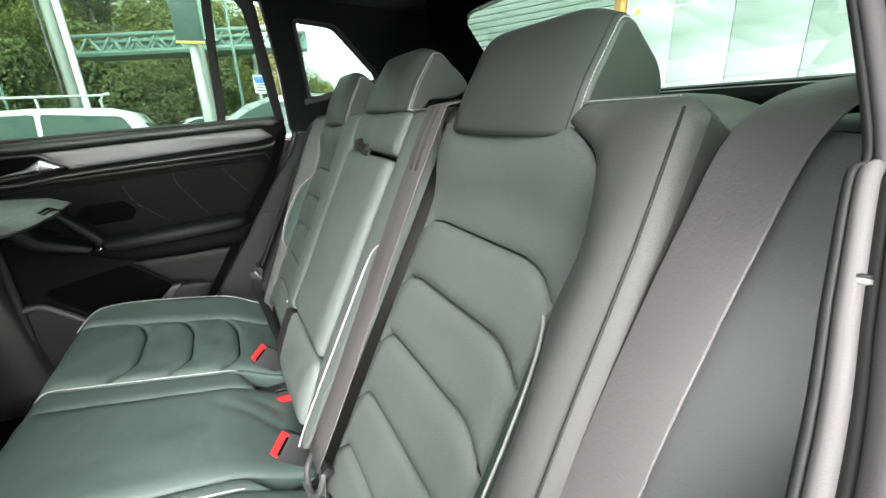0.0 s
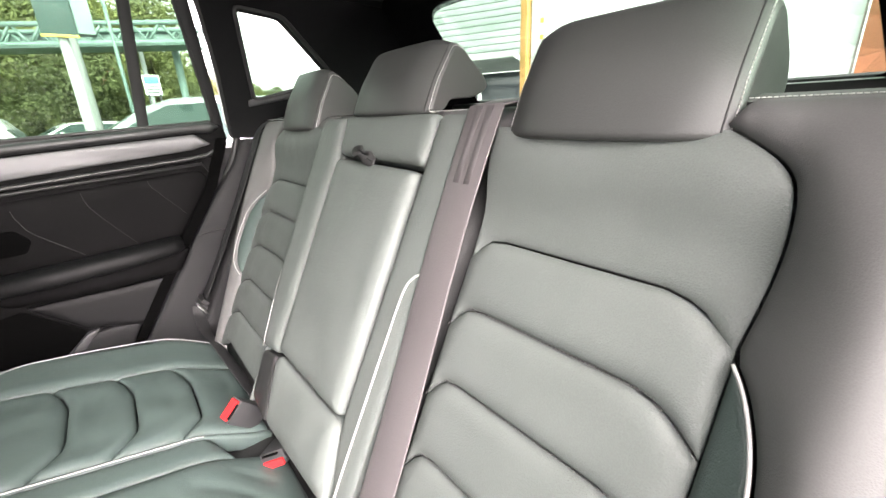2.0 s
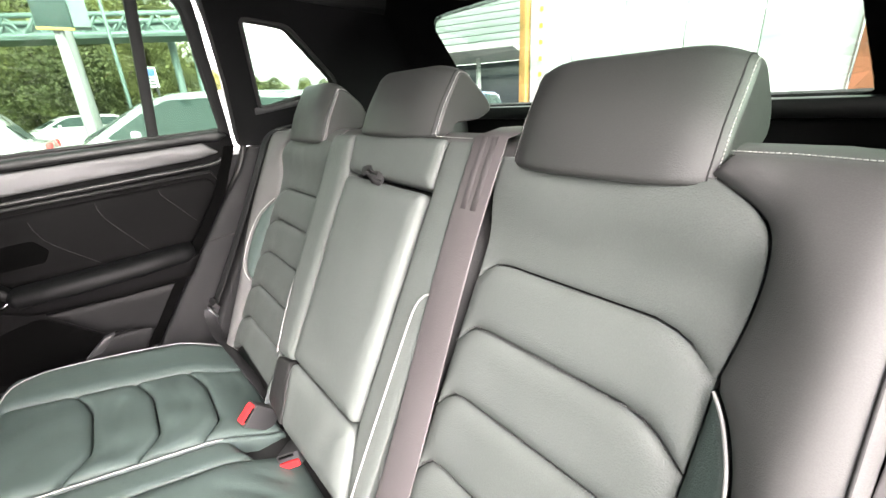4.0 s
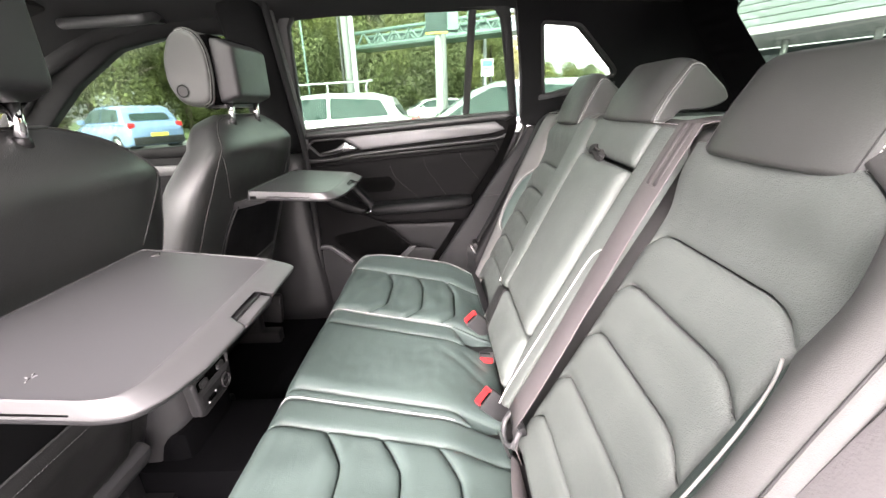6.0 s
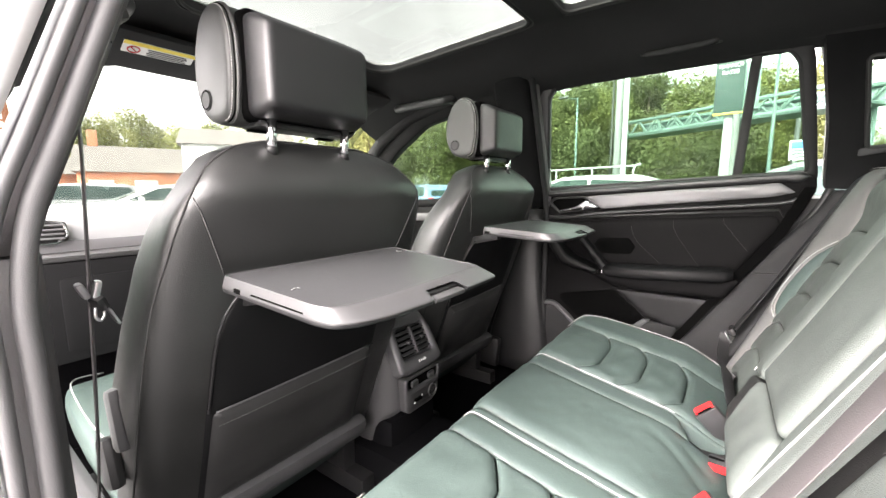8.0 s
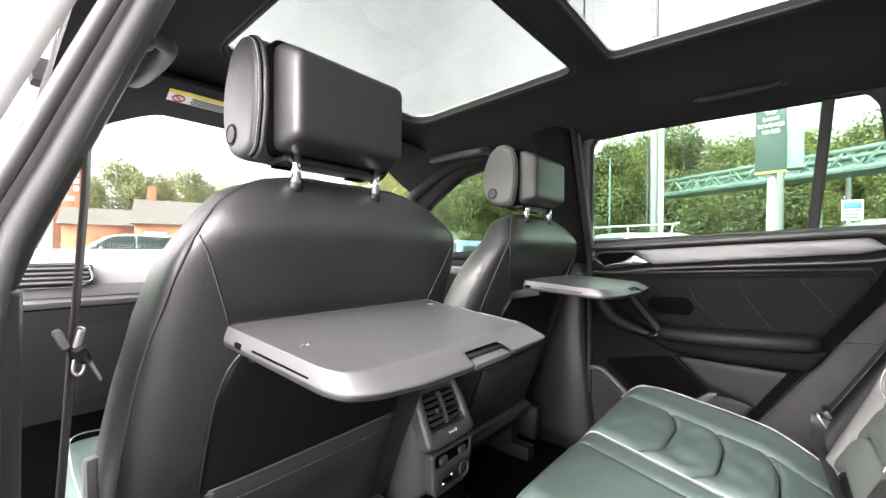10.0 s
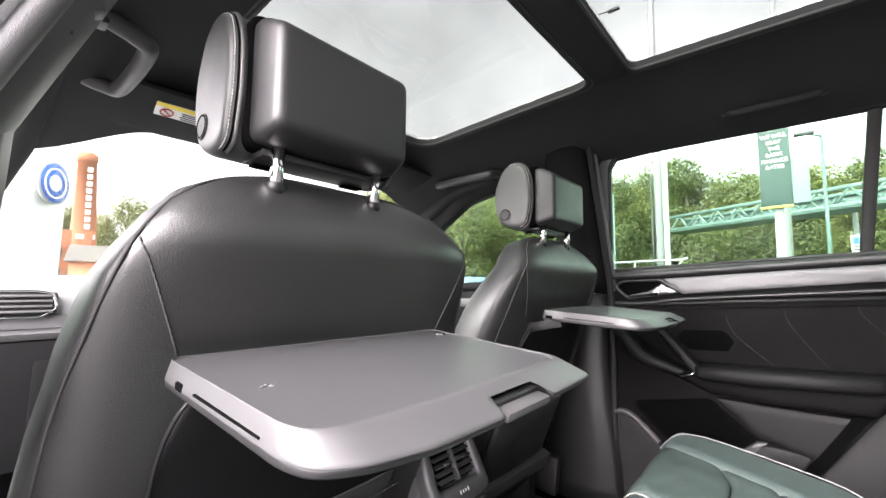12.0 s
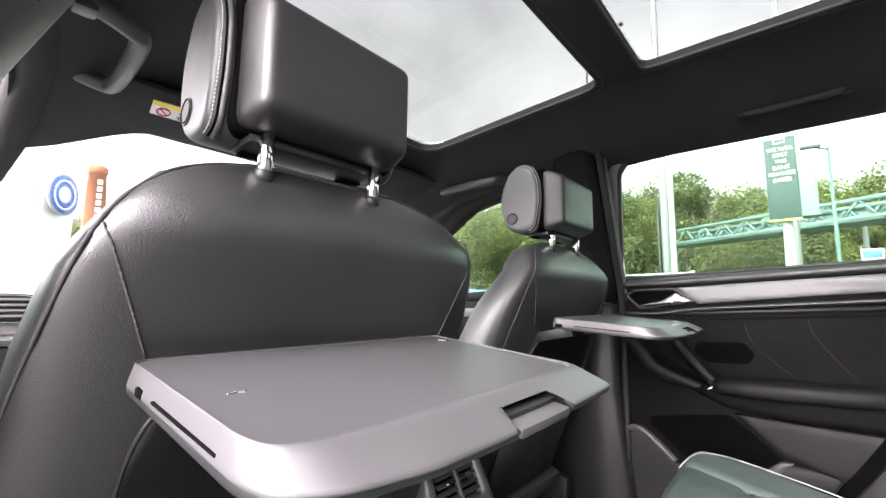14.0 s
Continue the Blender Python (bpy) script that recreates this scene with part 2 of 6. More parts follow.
def from_bm(name, bm, mat, parent=None, label="", smooth=True, angle=35):
    bmesh.ops.recalc_face_normals(bm, faces=bm.faces[:])
    for e in bm.edges:
        if len(e.link_faces) == 2 and e.calc_face_angle(0) > radians(angle):
            e.smooth = False
    me = bpy.data.meshes.new(name)
    bm.to_mesh(me)
    bm.free()
    me.materials.append(mat)
    if smooth:
        me.polygons.foreach_set("use_smooth", [True] * len(me.polygons))
    ob = new(name, me)
    if parent:
        ob.parent = parent
        if parent.type == "EMPTY":
            ob.matrix_parent_inverse = Matrix.Translation(-parent.location)
    return tagged(ob, label)


def rbox(name, centre, size, mat, parent=None, bevel=0.005, turn=(0, 0, 0), label="", seg=2, taper=None):
    """A box with rounded edges. taper: how far its +y end is scaled in x and z."""
    bm = bmesh.new()
    bmesh.ops.create_cube(bm, size=1.0)
    for v in bm.verts:
        k = taper if taper and v.co.y > 0 else (1, 1)
        v.co = Vector((v.co.x * size[0] * k[0], v.co.y * size[1], v.co.z * size[2] * k[1]))
    if bevel:
        bmesh.ops.bevel(bm, geom=bm.edges[:] , offset=min(bevel, min(size) * 0.45), segments=seg, profile=0.6, affect="EDGES")
    bm.transform(pose(*centre, *turn))
    return from_bm(name, bm, mat, parent, label, angle=50)


def smooth_line(pts, steps=6, closed=False):
    """A curve through the points."""
    p = [Vector(q) for q in pts]
    n = len(p)
    out = []
    for i in range(n if closed else n - 1):
        a, b, c, d = (p[(i + k) % n] if closed else p[min(max(i + k, 0), n - 1)] for k in (-1, 0, 1, 2))
        for s in range(steps):
            t = s / steps
            out.append(0.5 * ((2 * b) + (c - a) * t + (2 * a - 5 * b + 4 * c - d) * t * t + (3 * b - a - 3 * c + d) * t ** 3))
    if not closed:
        out.append(p[-1])
    return out


def tube_data(pts, radius, n=8, closed=False):
    p = [Vector(q) for q in pts]
    verts, faces = [], []
    m = len(p)
    ref = Vector((0.13, 0.21, 0.97))
    for i, q in enumerate(p):
        a, b = (p[i - 1], p[(i + 1) % m]) if closed else (p[max(i - 1, 0)], p[min(i + 1, m - 1)])
        d = (b - a).normalized() if (b - a).length > 1e-9 else Vector((0, 0, 1))
        s = d.cross(ref)
        s = s.normalized() if s.length > 1e-3 else d.cross(Vector((1, 0, 0))).normalized()
        u = s.cross(d)
        r = radius[i] if isinstance(radius, (list, tuple)) else radius
        verts += [q + r * (math.cos(2 * math.pi * k / n) * s + math.sin(2 * math.pi * k / n) * u) for k in range(n)]
    for i in range(m if closed else m - 1):
        j = (i + 1) % m
        faces += [(i * n + k, i * n + (k + 1) % n, j * n + (k + 1) % n, j * n + k) for k in range(n)]
    if not closed:
        faces += [tuple(range(n - 1, -1, -1)), tuple(range((m - 1) * n, m * n))]
    return verts, faces


def tube(name, pts, radius, mat, parent=None, label="", n=8, closed=False):
    return part(name, *tube_data(pts, radius, n, closed), mat, parent, label)


def stitches(name, pts, mat, parent, pitch=0.0055, radius=0.0007, fill=0.62):
    """A row of separate thread stitches along a line."""
    p = [Vector(q) for q in pts]
    acc = [0.0]
    for a, b in zip(p, p[1:]):
        acc.append(acc[-1] + (b - a).length)
    def at(s):
        for i in range(len(p) - 1):
            if s <= acc[i + 1] or i == len(p) - 2:
                k = (s - acc[i]) / max(acc[i + 1] - acc[i], 1e-9)
                return p[i].lerp(p[i + 1], min(max(k, 0), 1))
    verts, faces = [], []
    for i in range(int(acc[-1] / pitch)):
        v, f = tube_data([at(i * pitch), at((i + fill) * pitch)], radius, 5)
        faces += [tuple(q + len(verts) for q in g) for g in f]
        verts += v
    return part(name, verts, faces, mat, parent)


def ribbon(name, pts, sides, width, thick, mat, parent=None, label=""):
    """A flat band along pts; sides: its sideways direction at each point."""
    p = [Vector(q) for q in pts]
    verts, faces = [], []
    for i, q in enumerate(p):
        d = (p[min(i + 1, len(p) - 1)] - p[max(i - 1, 0)]).normalized()
        s = Vector(sides[i] if isinstance(sides[0], (list, tuple, Vector)) else sides)
        s = (s - d * s.dot(d)).normalized()
        u = s.cross(d)
        w = width / 2
        verts += [q - s * w + u * thick * 0.2, q - s * w * 0.94 + u * thick / 2, q + s * w * 0.94 + u * thick / 2, q + s * w + u * thick * 0.2,
                  q + s * w - u * thick / 2, q - s * w - u * thick / 2]
    for i in range(len(p) - 1):
        faces += [(i * 6 + k, i * 6 + (k + 1) % 6, i * 6 + 6 + (k + 1) % 6, i * 6 + 6 + k) for k in range(6)]
    faces += [(5, 4, 3, 2, 1, 0), tuple(len(verts) - 6 + k for k in range(6))]
    return part(name, verts, faces, mat, parent, label)


def rounded(poly, r, seg=5):
    """The polygon with its corners rounded by about r."""
    out, n = [], len(poly)
    for i in range(n):
        a, b, c = (Vector(poly[(i + k) % n]) for k in (-1, 0, 1))
        u, v = a - b, c - b
        k = min(r, u.length * 0.45, v.length * 0.45)
        p, q = b + u.normalized() * k, b + v.normalized() * k
        for s in range(seg + 1):
            t = s / seg
            out.append((p * (1 - t) ** 2 + b * 2 * t * (1 - t) + q * t * t)[:])
    return out


def resample(poly, step):
    p = [np.array(q, float) for q in poly]
    out = []
    for a, b in zip(p, p[1:] + p[:1]):
        d = np.linalg.norm(b - a)
        if d < 1e-6:
            continue
        k = max(1, int(round(d / step)))
        out += [a + (b - a) * i / k for i in range(k)]
    keep = [out[0]]
    for q in out[1:]:
        if np.linalg.norm(q - keep[-1]) > step * 0.25:
            keep.append(q)
    if np.linalg.norm(keep[-1] - keep[0]) < step * 0.25:
        keep.pop()
    return np.array(keep)


def within(p, poly):
    x, y = p[:, 0], p[:, 1]
    inside = np.zeros(len(p), bool)
    for (ax, ay), (bx, by) in zip(poly, np.roll(poly, -1, 0)):
        if ay != by:
            inside ^= ((ay > y) != (by > y)) & (x < (bx - ax) * (y - ay) / (by - ay) + ax)
    return inside


def edge_distance(p, poly):
    best = np.full(len(p), 1e9)
    for a, b in zip(poly, np.roll(poly, -1, 0)):
        ab = b - a
        t = np.clip(((p - a) @ ab) / (ab @ ab + 1e-12), 0, 1)
        best = np.minimum(best, np.linalg.norm(p - a - t[:, None] * ab, axis=1))
    return best


def sheet(name, outer, place, mat, parent=None, holes=(), height=0.0, edge=0.012, step=0.02, depth=0.01, label="", extra=None):
    """A panel cut to a flat outline, laid on a surface by place(a, b, h), swelling by height within edge of its rim, depth thick, closed behind."""
    loops = [resample(outer, step)] + [resample(h, step) for h in holes]
    lo, hi = loops[0].min(0), loops[0].max(0)
    def clear_of_rim(q, room):
        ok = within(q, loops[0]) & (edge_distance(q, loops[0]) > room)
        for h in loops[1:]:
            ok &= ~within(q, h) & (edge_distance(q, h) > room)
        return q[ok]
    inset, reach = [], 0.0
    if height:
        for f in (0.06, 0.22, 0.50):
            d = edge * f
            if d > step * 2.5:
                break
            reach = d
            for lp in loops:
                tang = np.roll(lp, -1, 0) - np.roll(lp, 1, 0)
                nor = np.stack([-tang[:, 1], tang[:, 0]], 1) / (np.linalg.norm(tang, axis=1)[:, None] + 1e-9)
                for sign in (-1, 1):
                    inset.append(clear_of_rim(lp + sign * d * nor, d * 0.93))
    grid = []
    for j in range(int((hi[1] - lo[1]) / (step * 0.866)) + 2):
        xs = np.arange(lo[0] + (j % 2) * step / 2, hi[0] + step, step)
        grid.append(np.stack([xs, np.full(len(xs), lo[1] + j * step * 0.866)], 1))
    grid = clear_of_rim(np.concatenate(grid), reach + step * 0.5)
    pts = np.concatenate(loops + inset + [grid])
    edges, start = [], 0
    for lp in loops:
        edges += [(start + i, start + (i + 1) % len(lp)) for i in range(len(lp))]
        start += len(lp)
    rim = start
    vs, _, fs, _, _, _ = geometry.delaunay_2d_cdt([Vector(q) for q in pts], edges, [], 0, 1e-7)
    vs = np.array([v[:] for v in vs])
    tri = [f for f in fs if len(f) == 3]
    mid = np.array([vs[list(f)].mean(0) for f in tri])
    good = within(mid, loops[0])
    for h in loops[1:]:
        good &= ~within(mid, h)
    tri = [f for f, g in zip(tri, good) if g]
    d = edge_distance(vs, loops[0])
    for h in loops[1:]:
        d = np.minimum(d, edge_distance(vs, h))
    k = np.clip(d / edge, 0, 1)
    hgt = height * np.sqrt(np.clip(1 - (1 - k) ** 2, 0, 1))
    if extra:
        hgt = hgt + np.array([extra(a, b) for a, b in vs]) * k
    n = len(vs)
    verts = [place(a, b, h) for (a, b), h in zip(vs, hgt)] + [place(a, b, -depth) for a, b in vs]
    count = {}
    for f in tri:
        for i in range(3):
            e = (f[i], f[(i + 1) % 3])
            count[e] = count.get(e, 0) + 1
    border = [e for e in count if (e[1], e[0]) not in count]
    faces = [tuple(f) for f in tri] + [tuple(q + n for q in reversed(f)) for f in tri]
    wall = {}
    def dup(i):
        if i not in wall:
            wall[i] = len(verts)
            verts.append(verts[i]), verts.append(verts[i + n])
        return wall[i]
    for a, b in border:
        i, j = dup(a), dup(b)
        faces.append((i, i + 1, j + 1, j))
    e0 = Vector(verts[tri[0][1]]) - Vector(verts[tri[0][0]])
    e1 = Vector(verts[tri[0][2]]) - Vector(verts[tri[0][0]])
    out = Vector(place(*vs[tri[0][0]], 0.01)) - Vector(place(*vs[tri[0][0]], 0.0))
    if e0.cross(e1).dot(out) < 0:
        faces = [tuple(reversed(f)) for f in faces]
    return part(name, verts, faces, mat, parent, label)


def loft(name, rings, mat, parent=None, label="", caps=True, flip=False):
    """A skin over closed rings of equal count."""
    n = len(rings[0])
    verts = [v for r in rings for v in r]
    faces = [(i * n + k, i * n + (k + 1) % n, (i + 1) * n + (k + 1) % n, (i + 1) * n + k) for i in range(len(rings) - 1) for k in range(n)]
    if caps:
        faces += [tuple(range(n - 1, -1, -1)), tuple(range((len(rings) - 1) * n, len(rings) * n))]
    if flip:
        faces = [tuple(reversed(f)) for f in faces]
    return part(name, verts, faces, mat, parent, label)


def sstep(a, b, v):
    t = min(max((v - a) / (b - a), 0), 1)
    return t * t * (3 - 2 * t)


def mirror(poly, s):
    return [(s * p[0], *p[1:]) for p in poly]


# ---- the car's shell ----
def side_x(z, base=0.78):
    """Half width of the glasshouse at a height: upright below the sill, leaning in above."""
    return base - 0.38 * max(0.0, z - 1.16)


def on_side(s, base=0.78, lean=True):
    """place(y, z, h) on the inner face of one side; h stands out into the car."""
    def place(y, z, h):
        x = (side_x(z, base) if lean else base) - h
        return (s * x, y, z)
    return place


floor = sheet("floor", [(-0.80, -1.55), (0.80, -1.55), (0.80, 1.45), (-0.80, 1.45)], lambda a, b, h: (a, b, 0.335 + h), CARPET, None, step=0.15, depth=0.08)
tagged(floor, "black carpeted car floor", "floor", kind="structure")
tunnel = rbox("floor_tunnel", (-0.005, 0.25, 0.385), (0.26, 1.5, 0.13), CARPET, None, 0.04)
tagged(tunnel, "black carpeted centre tunnel of the floor", "floor", kind="structure")


def roof_z(x, y):
    z = 1.618 - 0.063 * (y + 0.05) if y > -0.1 else 1.621 - 0.05 * max(0, -0.75 - y)
    if y > 0.60:
        z -= 0.35 * (y - 0.60) ** 1.2
    a = abs(x)
    return z - 0.115 * sstep(0.36, 0.66, a) - (0.35 * max(0, a - 0.62))


FRONT_GLASS = rounded([(-0.362, -0.018), (0.362, -0.018), (0.362, 0.545), (0.325, 0.592), (-0.325, 0.592), (-0.362, 0.545)], 0.05)
REAR_GLASS = rounded([(-0.362, -0.72), (0.362, -0.72), (0.362, -0.112), (-0.362, -0.112)], 0.03)
lid = sheet("ceiling", [(-0.645, -1.22), (0.645, -1.22), (0.655, -0.5), (0.655, 0.25), (0.645, 0.62), (0.635, 0.88), (-0.635, 0.88), (-0.645, 0.62), (-0.655, 0.25), (-0.655, -0.5)],
            lambda a, b, h: (a, b, roof_z(a, b) - h), HEADLINER, None, holes=[FRONT_GLASS, REAR_GLASS], step=0.035, depth=0.022)
tagged(lid, "black cloth headliner round a glass roof", "ceiling", kind="structure")
roof = thing("glass_roof", (0, 0, 1.64), "large two-pane glass roof with a dark cross bar", "window", kind="structure")
for k, outline in enumerate((FRONT_GLASS, REAR_GLASS)):
    c = np.array(outline).mean(0)
    wide = [tuple(c + (np.array(q) - c) * 1.03) for q in outline]
    sheet("pane", wide, lambda a, b, h: (a, b, roof_z(a * 0.98, b) + 0.024 + h), GLASS_DARK, roof, step=0.08, depth=0.004)
    for g, dz, r in ((1.0, 0.001, 0.0045), (1.030, -0.0005, 0.003)):
        tube("frame", [(c[0] + (q[0] - c[0]) * g, c[1] + (q[1] - c[1]) * g, roof_z(q[0], q[1]) + dz) for q in resample(outline, 0.03)], r, RUBBER, roof, closed=True)
rbox("cross_bar", (0, -0.065, roof_z(0, -0.065) + 0.006), (0.73, 0.098, 0.022), HEADLINER, roof, 0.006)


# rear door on the far side
def rear_door():
    d = thing("door_1", (0.80, -0.3, 0.36), "black trimmed rear door with silver strip and armrest", "car door", kind="structure")
    low = on_side(1, 0.765, False)
    card = [(0.115, 0.38), (0.112, 1.118), (-0.30, 1.146), (-0.700, 1.176), (-0.728, 1.168), (-0.735, 1.130), (-0.700, 1.045), (-0.655, 0.985), (-0.39, 0.59), (-0.27, 0.38)]
    sheet("door_card", rounded(card, 0.02), low, DOOR_CLOTH, d, height=0.006, edge=0.02, depth=0.04, step=0.03)
    sheet("upper_pad", rounded([(0.098, 1.104), (0.090, 1.128), (-0.30, 1.153), (-0.697, 1.180), (-0.720, 1.165), (-0.690, 1.147), (-0.649, 1.152), (-0.30, 1.129), (-0.075, 1.114), (0.040, 1.109)], 0.006), on_side(1, 0.757, False), COVER_GREY, d, height=0.014, edge=0.016, depth=0.01, step=0.009)
    strip = [(-0.082, 1.110), (-0.40, 1.132), (-0.649, 1.1485), (-0.686, 1.120), (-0.635, 1.107), (-0.40, 1.087), (-0.139, 1.063)]
    sheet("silver_strip", rounded(strip, 0.003), on_side(1, 0.750, False), SILVER, d, height=0.005, edge=0.005, depth=0.006, step=0.010, label="brushed silver trim strip", extra=lambda a, b: 0.004 * sstep(0.030, 0.012, 1.139 + 0.066 * (a + 0.5) - b))
    bezel = [(0.071, 1.086), (0.040, 1.106), (-0.079, 1.111), (-0.137, 1.072), (-0.110, 1.061), (0.022, 1.041)]
    cup = [(0.055, 1.086), (0.035, 1.098), (-0.072, 1.102), (-0.122, 1.071), (-0.102, 1.066), (0.020, 1.050)]
    sheet("handle_bezel", rounded(bezel, 0.008), on_side(1, 0.755, False), COVER_GREY, d, height=0.006, edge=0.006, depth=0.004, step=0.008, holes=[rounded(cup, 0.006)])
    # Black sheet paints the shade inside the handle recess.
    sheet("handle_cup_shade", rounded(cup, 0.006), on_side(1, 0.7575, False), GAP_BLACK, d, step=0.015, depth=0.002)
    lever = rounded([(0.020, 1.056), (-0.045, 1.072), (-0.081, 1.095), (-0.128, 1.069), (-0.100, 1.062), (0.012, 1.050)], 0.004)
    sheet("door_handle", lever, on_side(1, 0.748, False), STEEL, d, height=0.007, edge=0.007, depth=0.006, step=0.006, label="satin chrome door handle")
    tube("trim_ridge", smooth_line([(0.7485, 0.095, 1.030), (0.7475, -0.02, 1.030), (0.7470, -0.14, 1.047), (0.7470, -0.40, 1.068), (0.7475, -0.640, 1.086), (0.7500, -0.690, 1.100)]), 0.0055, COVER_GREY, d)
    sheet("fabric_insert", rounded([(0.095, 1.000), (-0.30, 1.030), (-0.645, 1.052), (-0.664, 1.022), (-0.560, 0.868), (-0.20, 0.845), (-0.10, 0.86), (0.02, 0.93)], 0.02), on_side(1, 0.757, False), DOOR_CLOTH, d, height=0.010, edge=0.02, depth=0.004, step=0.02)
    tube("insert_groove", [(0.752, y, z) for y, z in ((0.10, 1.020), (-0.30, 1.046), (-0.652, 1.068), (-0.676, 1.022), (-0.60, 0.905))], 0.004, RUBBER, d)
    for line in ([(-0.246, 1.005), (-0.248, 0.990), (-0.254, 0.974), (-0.271, 0.944), (-0.350, 0.871)], [(-0.377, 1.026), (-0.379, 1.004), (-0.396, 0.969), (-0.466, 0.866)], [(-0.517, 1.038), (-0.519, 1.024), (-0.532, 1.006), (-0.587, 0.935)]):
        stitches("insert_stitching", smooth_line([(0.7466, a, b) for a, b in line]), GREY_THREAD, d, pitch=0.006, radius=0.0005)
    sheet("speaker_grille", rounded([(-0.135, 0.954), (-0.240, 0.960), (-0.263, 0.930), (-0.248, 0.902), (-0.150, 0.898), (-0.120, 0.928)], 0.008), on_side(1, 0.7465, False), GAP_BLACK, d, height=0.002, edge=0.004, depth=0.003, step=0.015)
    # armrest and its pull
    rings = []
    for y, z, x, r in ((-0.175, 0.846, 0.700, 0.62), (-0.190, 0.846, 0.690, 0.9), (-0.30, 0.850, 0.688, 1.0), (-0.42, 0.856, 0.690, 1.0), (-0.53, 0.862, 0.700, 0.95), (-0.555, 0.864, 0.72, 0.6)):
        rings.append([(x + 0.045 * math.copysign(abs(math.cos(a)) ** 0.6, math.cos(a)), y, z + 0.001 + 0.023 * r * math.copysign(abs(math.sin(a)) ** 0.7, math.sin(a))) for a in (2 * math.pi * k / 20 for k in range(20))])
    loft("armrest", rings, PLASTIC_SOFT, d, "padded black armrest", flip=True)
    sheet("armrest_base", rounded([(-0.10, 0.835), (-0.19, 0.842), (-0.575, 0.848), (-0.535, 0.782), (-0.36, 0.775), (-0.198, 0.784), (-0.125, 0.816)], 0.014), on_side(1, 0.722, False), DOOR_CLOTH, d, height=0.014, edge=0.022, depth=0.05, step=0.012)
    sheet("pull_base", rounded([(0.062, 0.955), (-0.005, 0.856), (-0.060, 0.838), (-0.135, 0.824), (-0.150, 0.842), (-0.040, 0.884), (0.020, 0.955)], 0.010), on_side(1, 0.698, False), PLASTIC_SOFT, d, height=0.012, edge=0.016, depth=0.06, step=0.008)
    pull = sheet("pull_grip", rounded([(-0.066, 0.960), (-0.090, 0.966), (-0.186, 0.856), (-0.166, 0.838)], 0.005), on_side(1, 0.694, False), PLASTIC_SOFT, d, height=0.010, edge=0.008, depth=0.024, step=0.006)
    tube("chrome_accent", [(0.683, -0.135, 0.828), (0.680, -0.160, 0.8345), (0.681, -0.184, 0.850)], 0.0022, CHROME, pull, "thin chrome accent")
    sheet("lower_card", rounded([(0.10, 0.400), (0.10, 0.66), (0.02, 0.675), (-0.06, 0.60), (-0.20, 0.57), (-0.30, 0.660), (-0.42, 0.660), (-0.35, 0.54), (-0.26, 0.40)], 0.02), on_side(1, 0.752, False), TRIM_GREY, d, height=0.008, edge=0.015, depth=0.01, step=0.02)
    sheet("rear_card", rounded([(-0.205, 0.768), (-0.520, 0.768), (-0.425, 0.640), (-0.330, 0.672), (-0.305, 0.672)], 0.008), on_side(1, 0.752, False), PLASTIC_SOFT, d, height=0.008, edge=0.012, depth=0.01, step=0.012)
    # Flat black sheet in place of the shaded hollow of the pocket.
    sheet("door_pocket_shade", rounded([(0.010, 0.700), (0.007, 0.720), (-0.197, 0.762), (-0.302, 0.669), (-0.264, 0.625), (-0.09, 0.612)], 0.012), on_side(1, 0.7535, False), GAP_BLACK, d, step=0.02, depth=0.002)
    tube("pocket_lip", smooth_line([(0.748, 0.123, 0.659), (0.743, 0.040, 0.680), (0.741, -0.010, 0.652), (0.739, -0.060, 0.608)]), 0.010, GREY_PLASTIC, d)
    sheet("pocket_corner", rounded([(-0.246, 0.616), (-0.298, 0.665), (-0.326, 0.668), (-0.286, 0.620)], 0.006), on_side(1, 0.749, False), GREY_PLASTIC, d, height=0.006, edge=0.010, depth=0.01, step=0.010)
    # window frame, division bar and glass
    opening = rounded([(0.080, 1.140), (0.038, 1.468), (0.004, 1.505), (-0.42, 1.512), (-0.632, 1.500), (-0.656, 1.468), (-0.706, 1.180), (-0.30, 1.160)], 0.012)
    rim = rounded([(0.135, 1.10), (0.105, 1.50), (0.04, 1.545), (-0.42, 1.553), (-0.655, 1.540), (-0.685, 1.49), (-0.735, 1.15), (-0.30, 1.12)], 0.02)
    sheet("window_frame", rim, on_side(1, 0.775), PLASTIC, d, holes=[opening], height=0.006, edge=0.008, depth=0.022, step=0.02)
    sheet("window_bar", [(-0.528, 1.160), (-0.553, 1.160), (-0.576, 1.515), (-0.551, 1.515)], on_side(1, 0.782), RUBBER, d, height=0.006, edge=0.006, depth=0.010, step=0.012)
    sheet("pane", rim, on_side(1, 0.800), GLASS_GREEN, d, step=0.08, depth=0.004)
    tube("window_seal", [on_side(1, 0.772)(a, b, 0.0) for a, b in resample(opening, 0.02)], 0.005, RUBBER, d, closed=True)
    edge = [(-0.716, 1.52), (-0.738, 1.40), (-0.762, 1.18), (-0.752, 1.10), (-0.70, 1.00), (-0.60, 0.86), (-0.42, 0.60), (-0.30, 0.40)]
    tube("door_seal", smooth_line([on_side(1, 0.772)(a, b, 0.0) for a, b in edge]), 0.010, RUBBER, d)
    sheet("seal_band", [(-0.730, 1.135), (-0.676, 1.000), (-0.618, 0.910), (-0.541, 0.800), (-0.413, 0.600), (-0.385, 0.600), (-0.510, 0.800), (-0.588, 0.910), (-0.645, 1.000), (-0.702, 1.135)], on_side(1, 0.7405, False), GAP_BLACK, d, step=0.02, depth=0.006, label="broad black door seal")
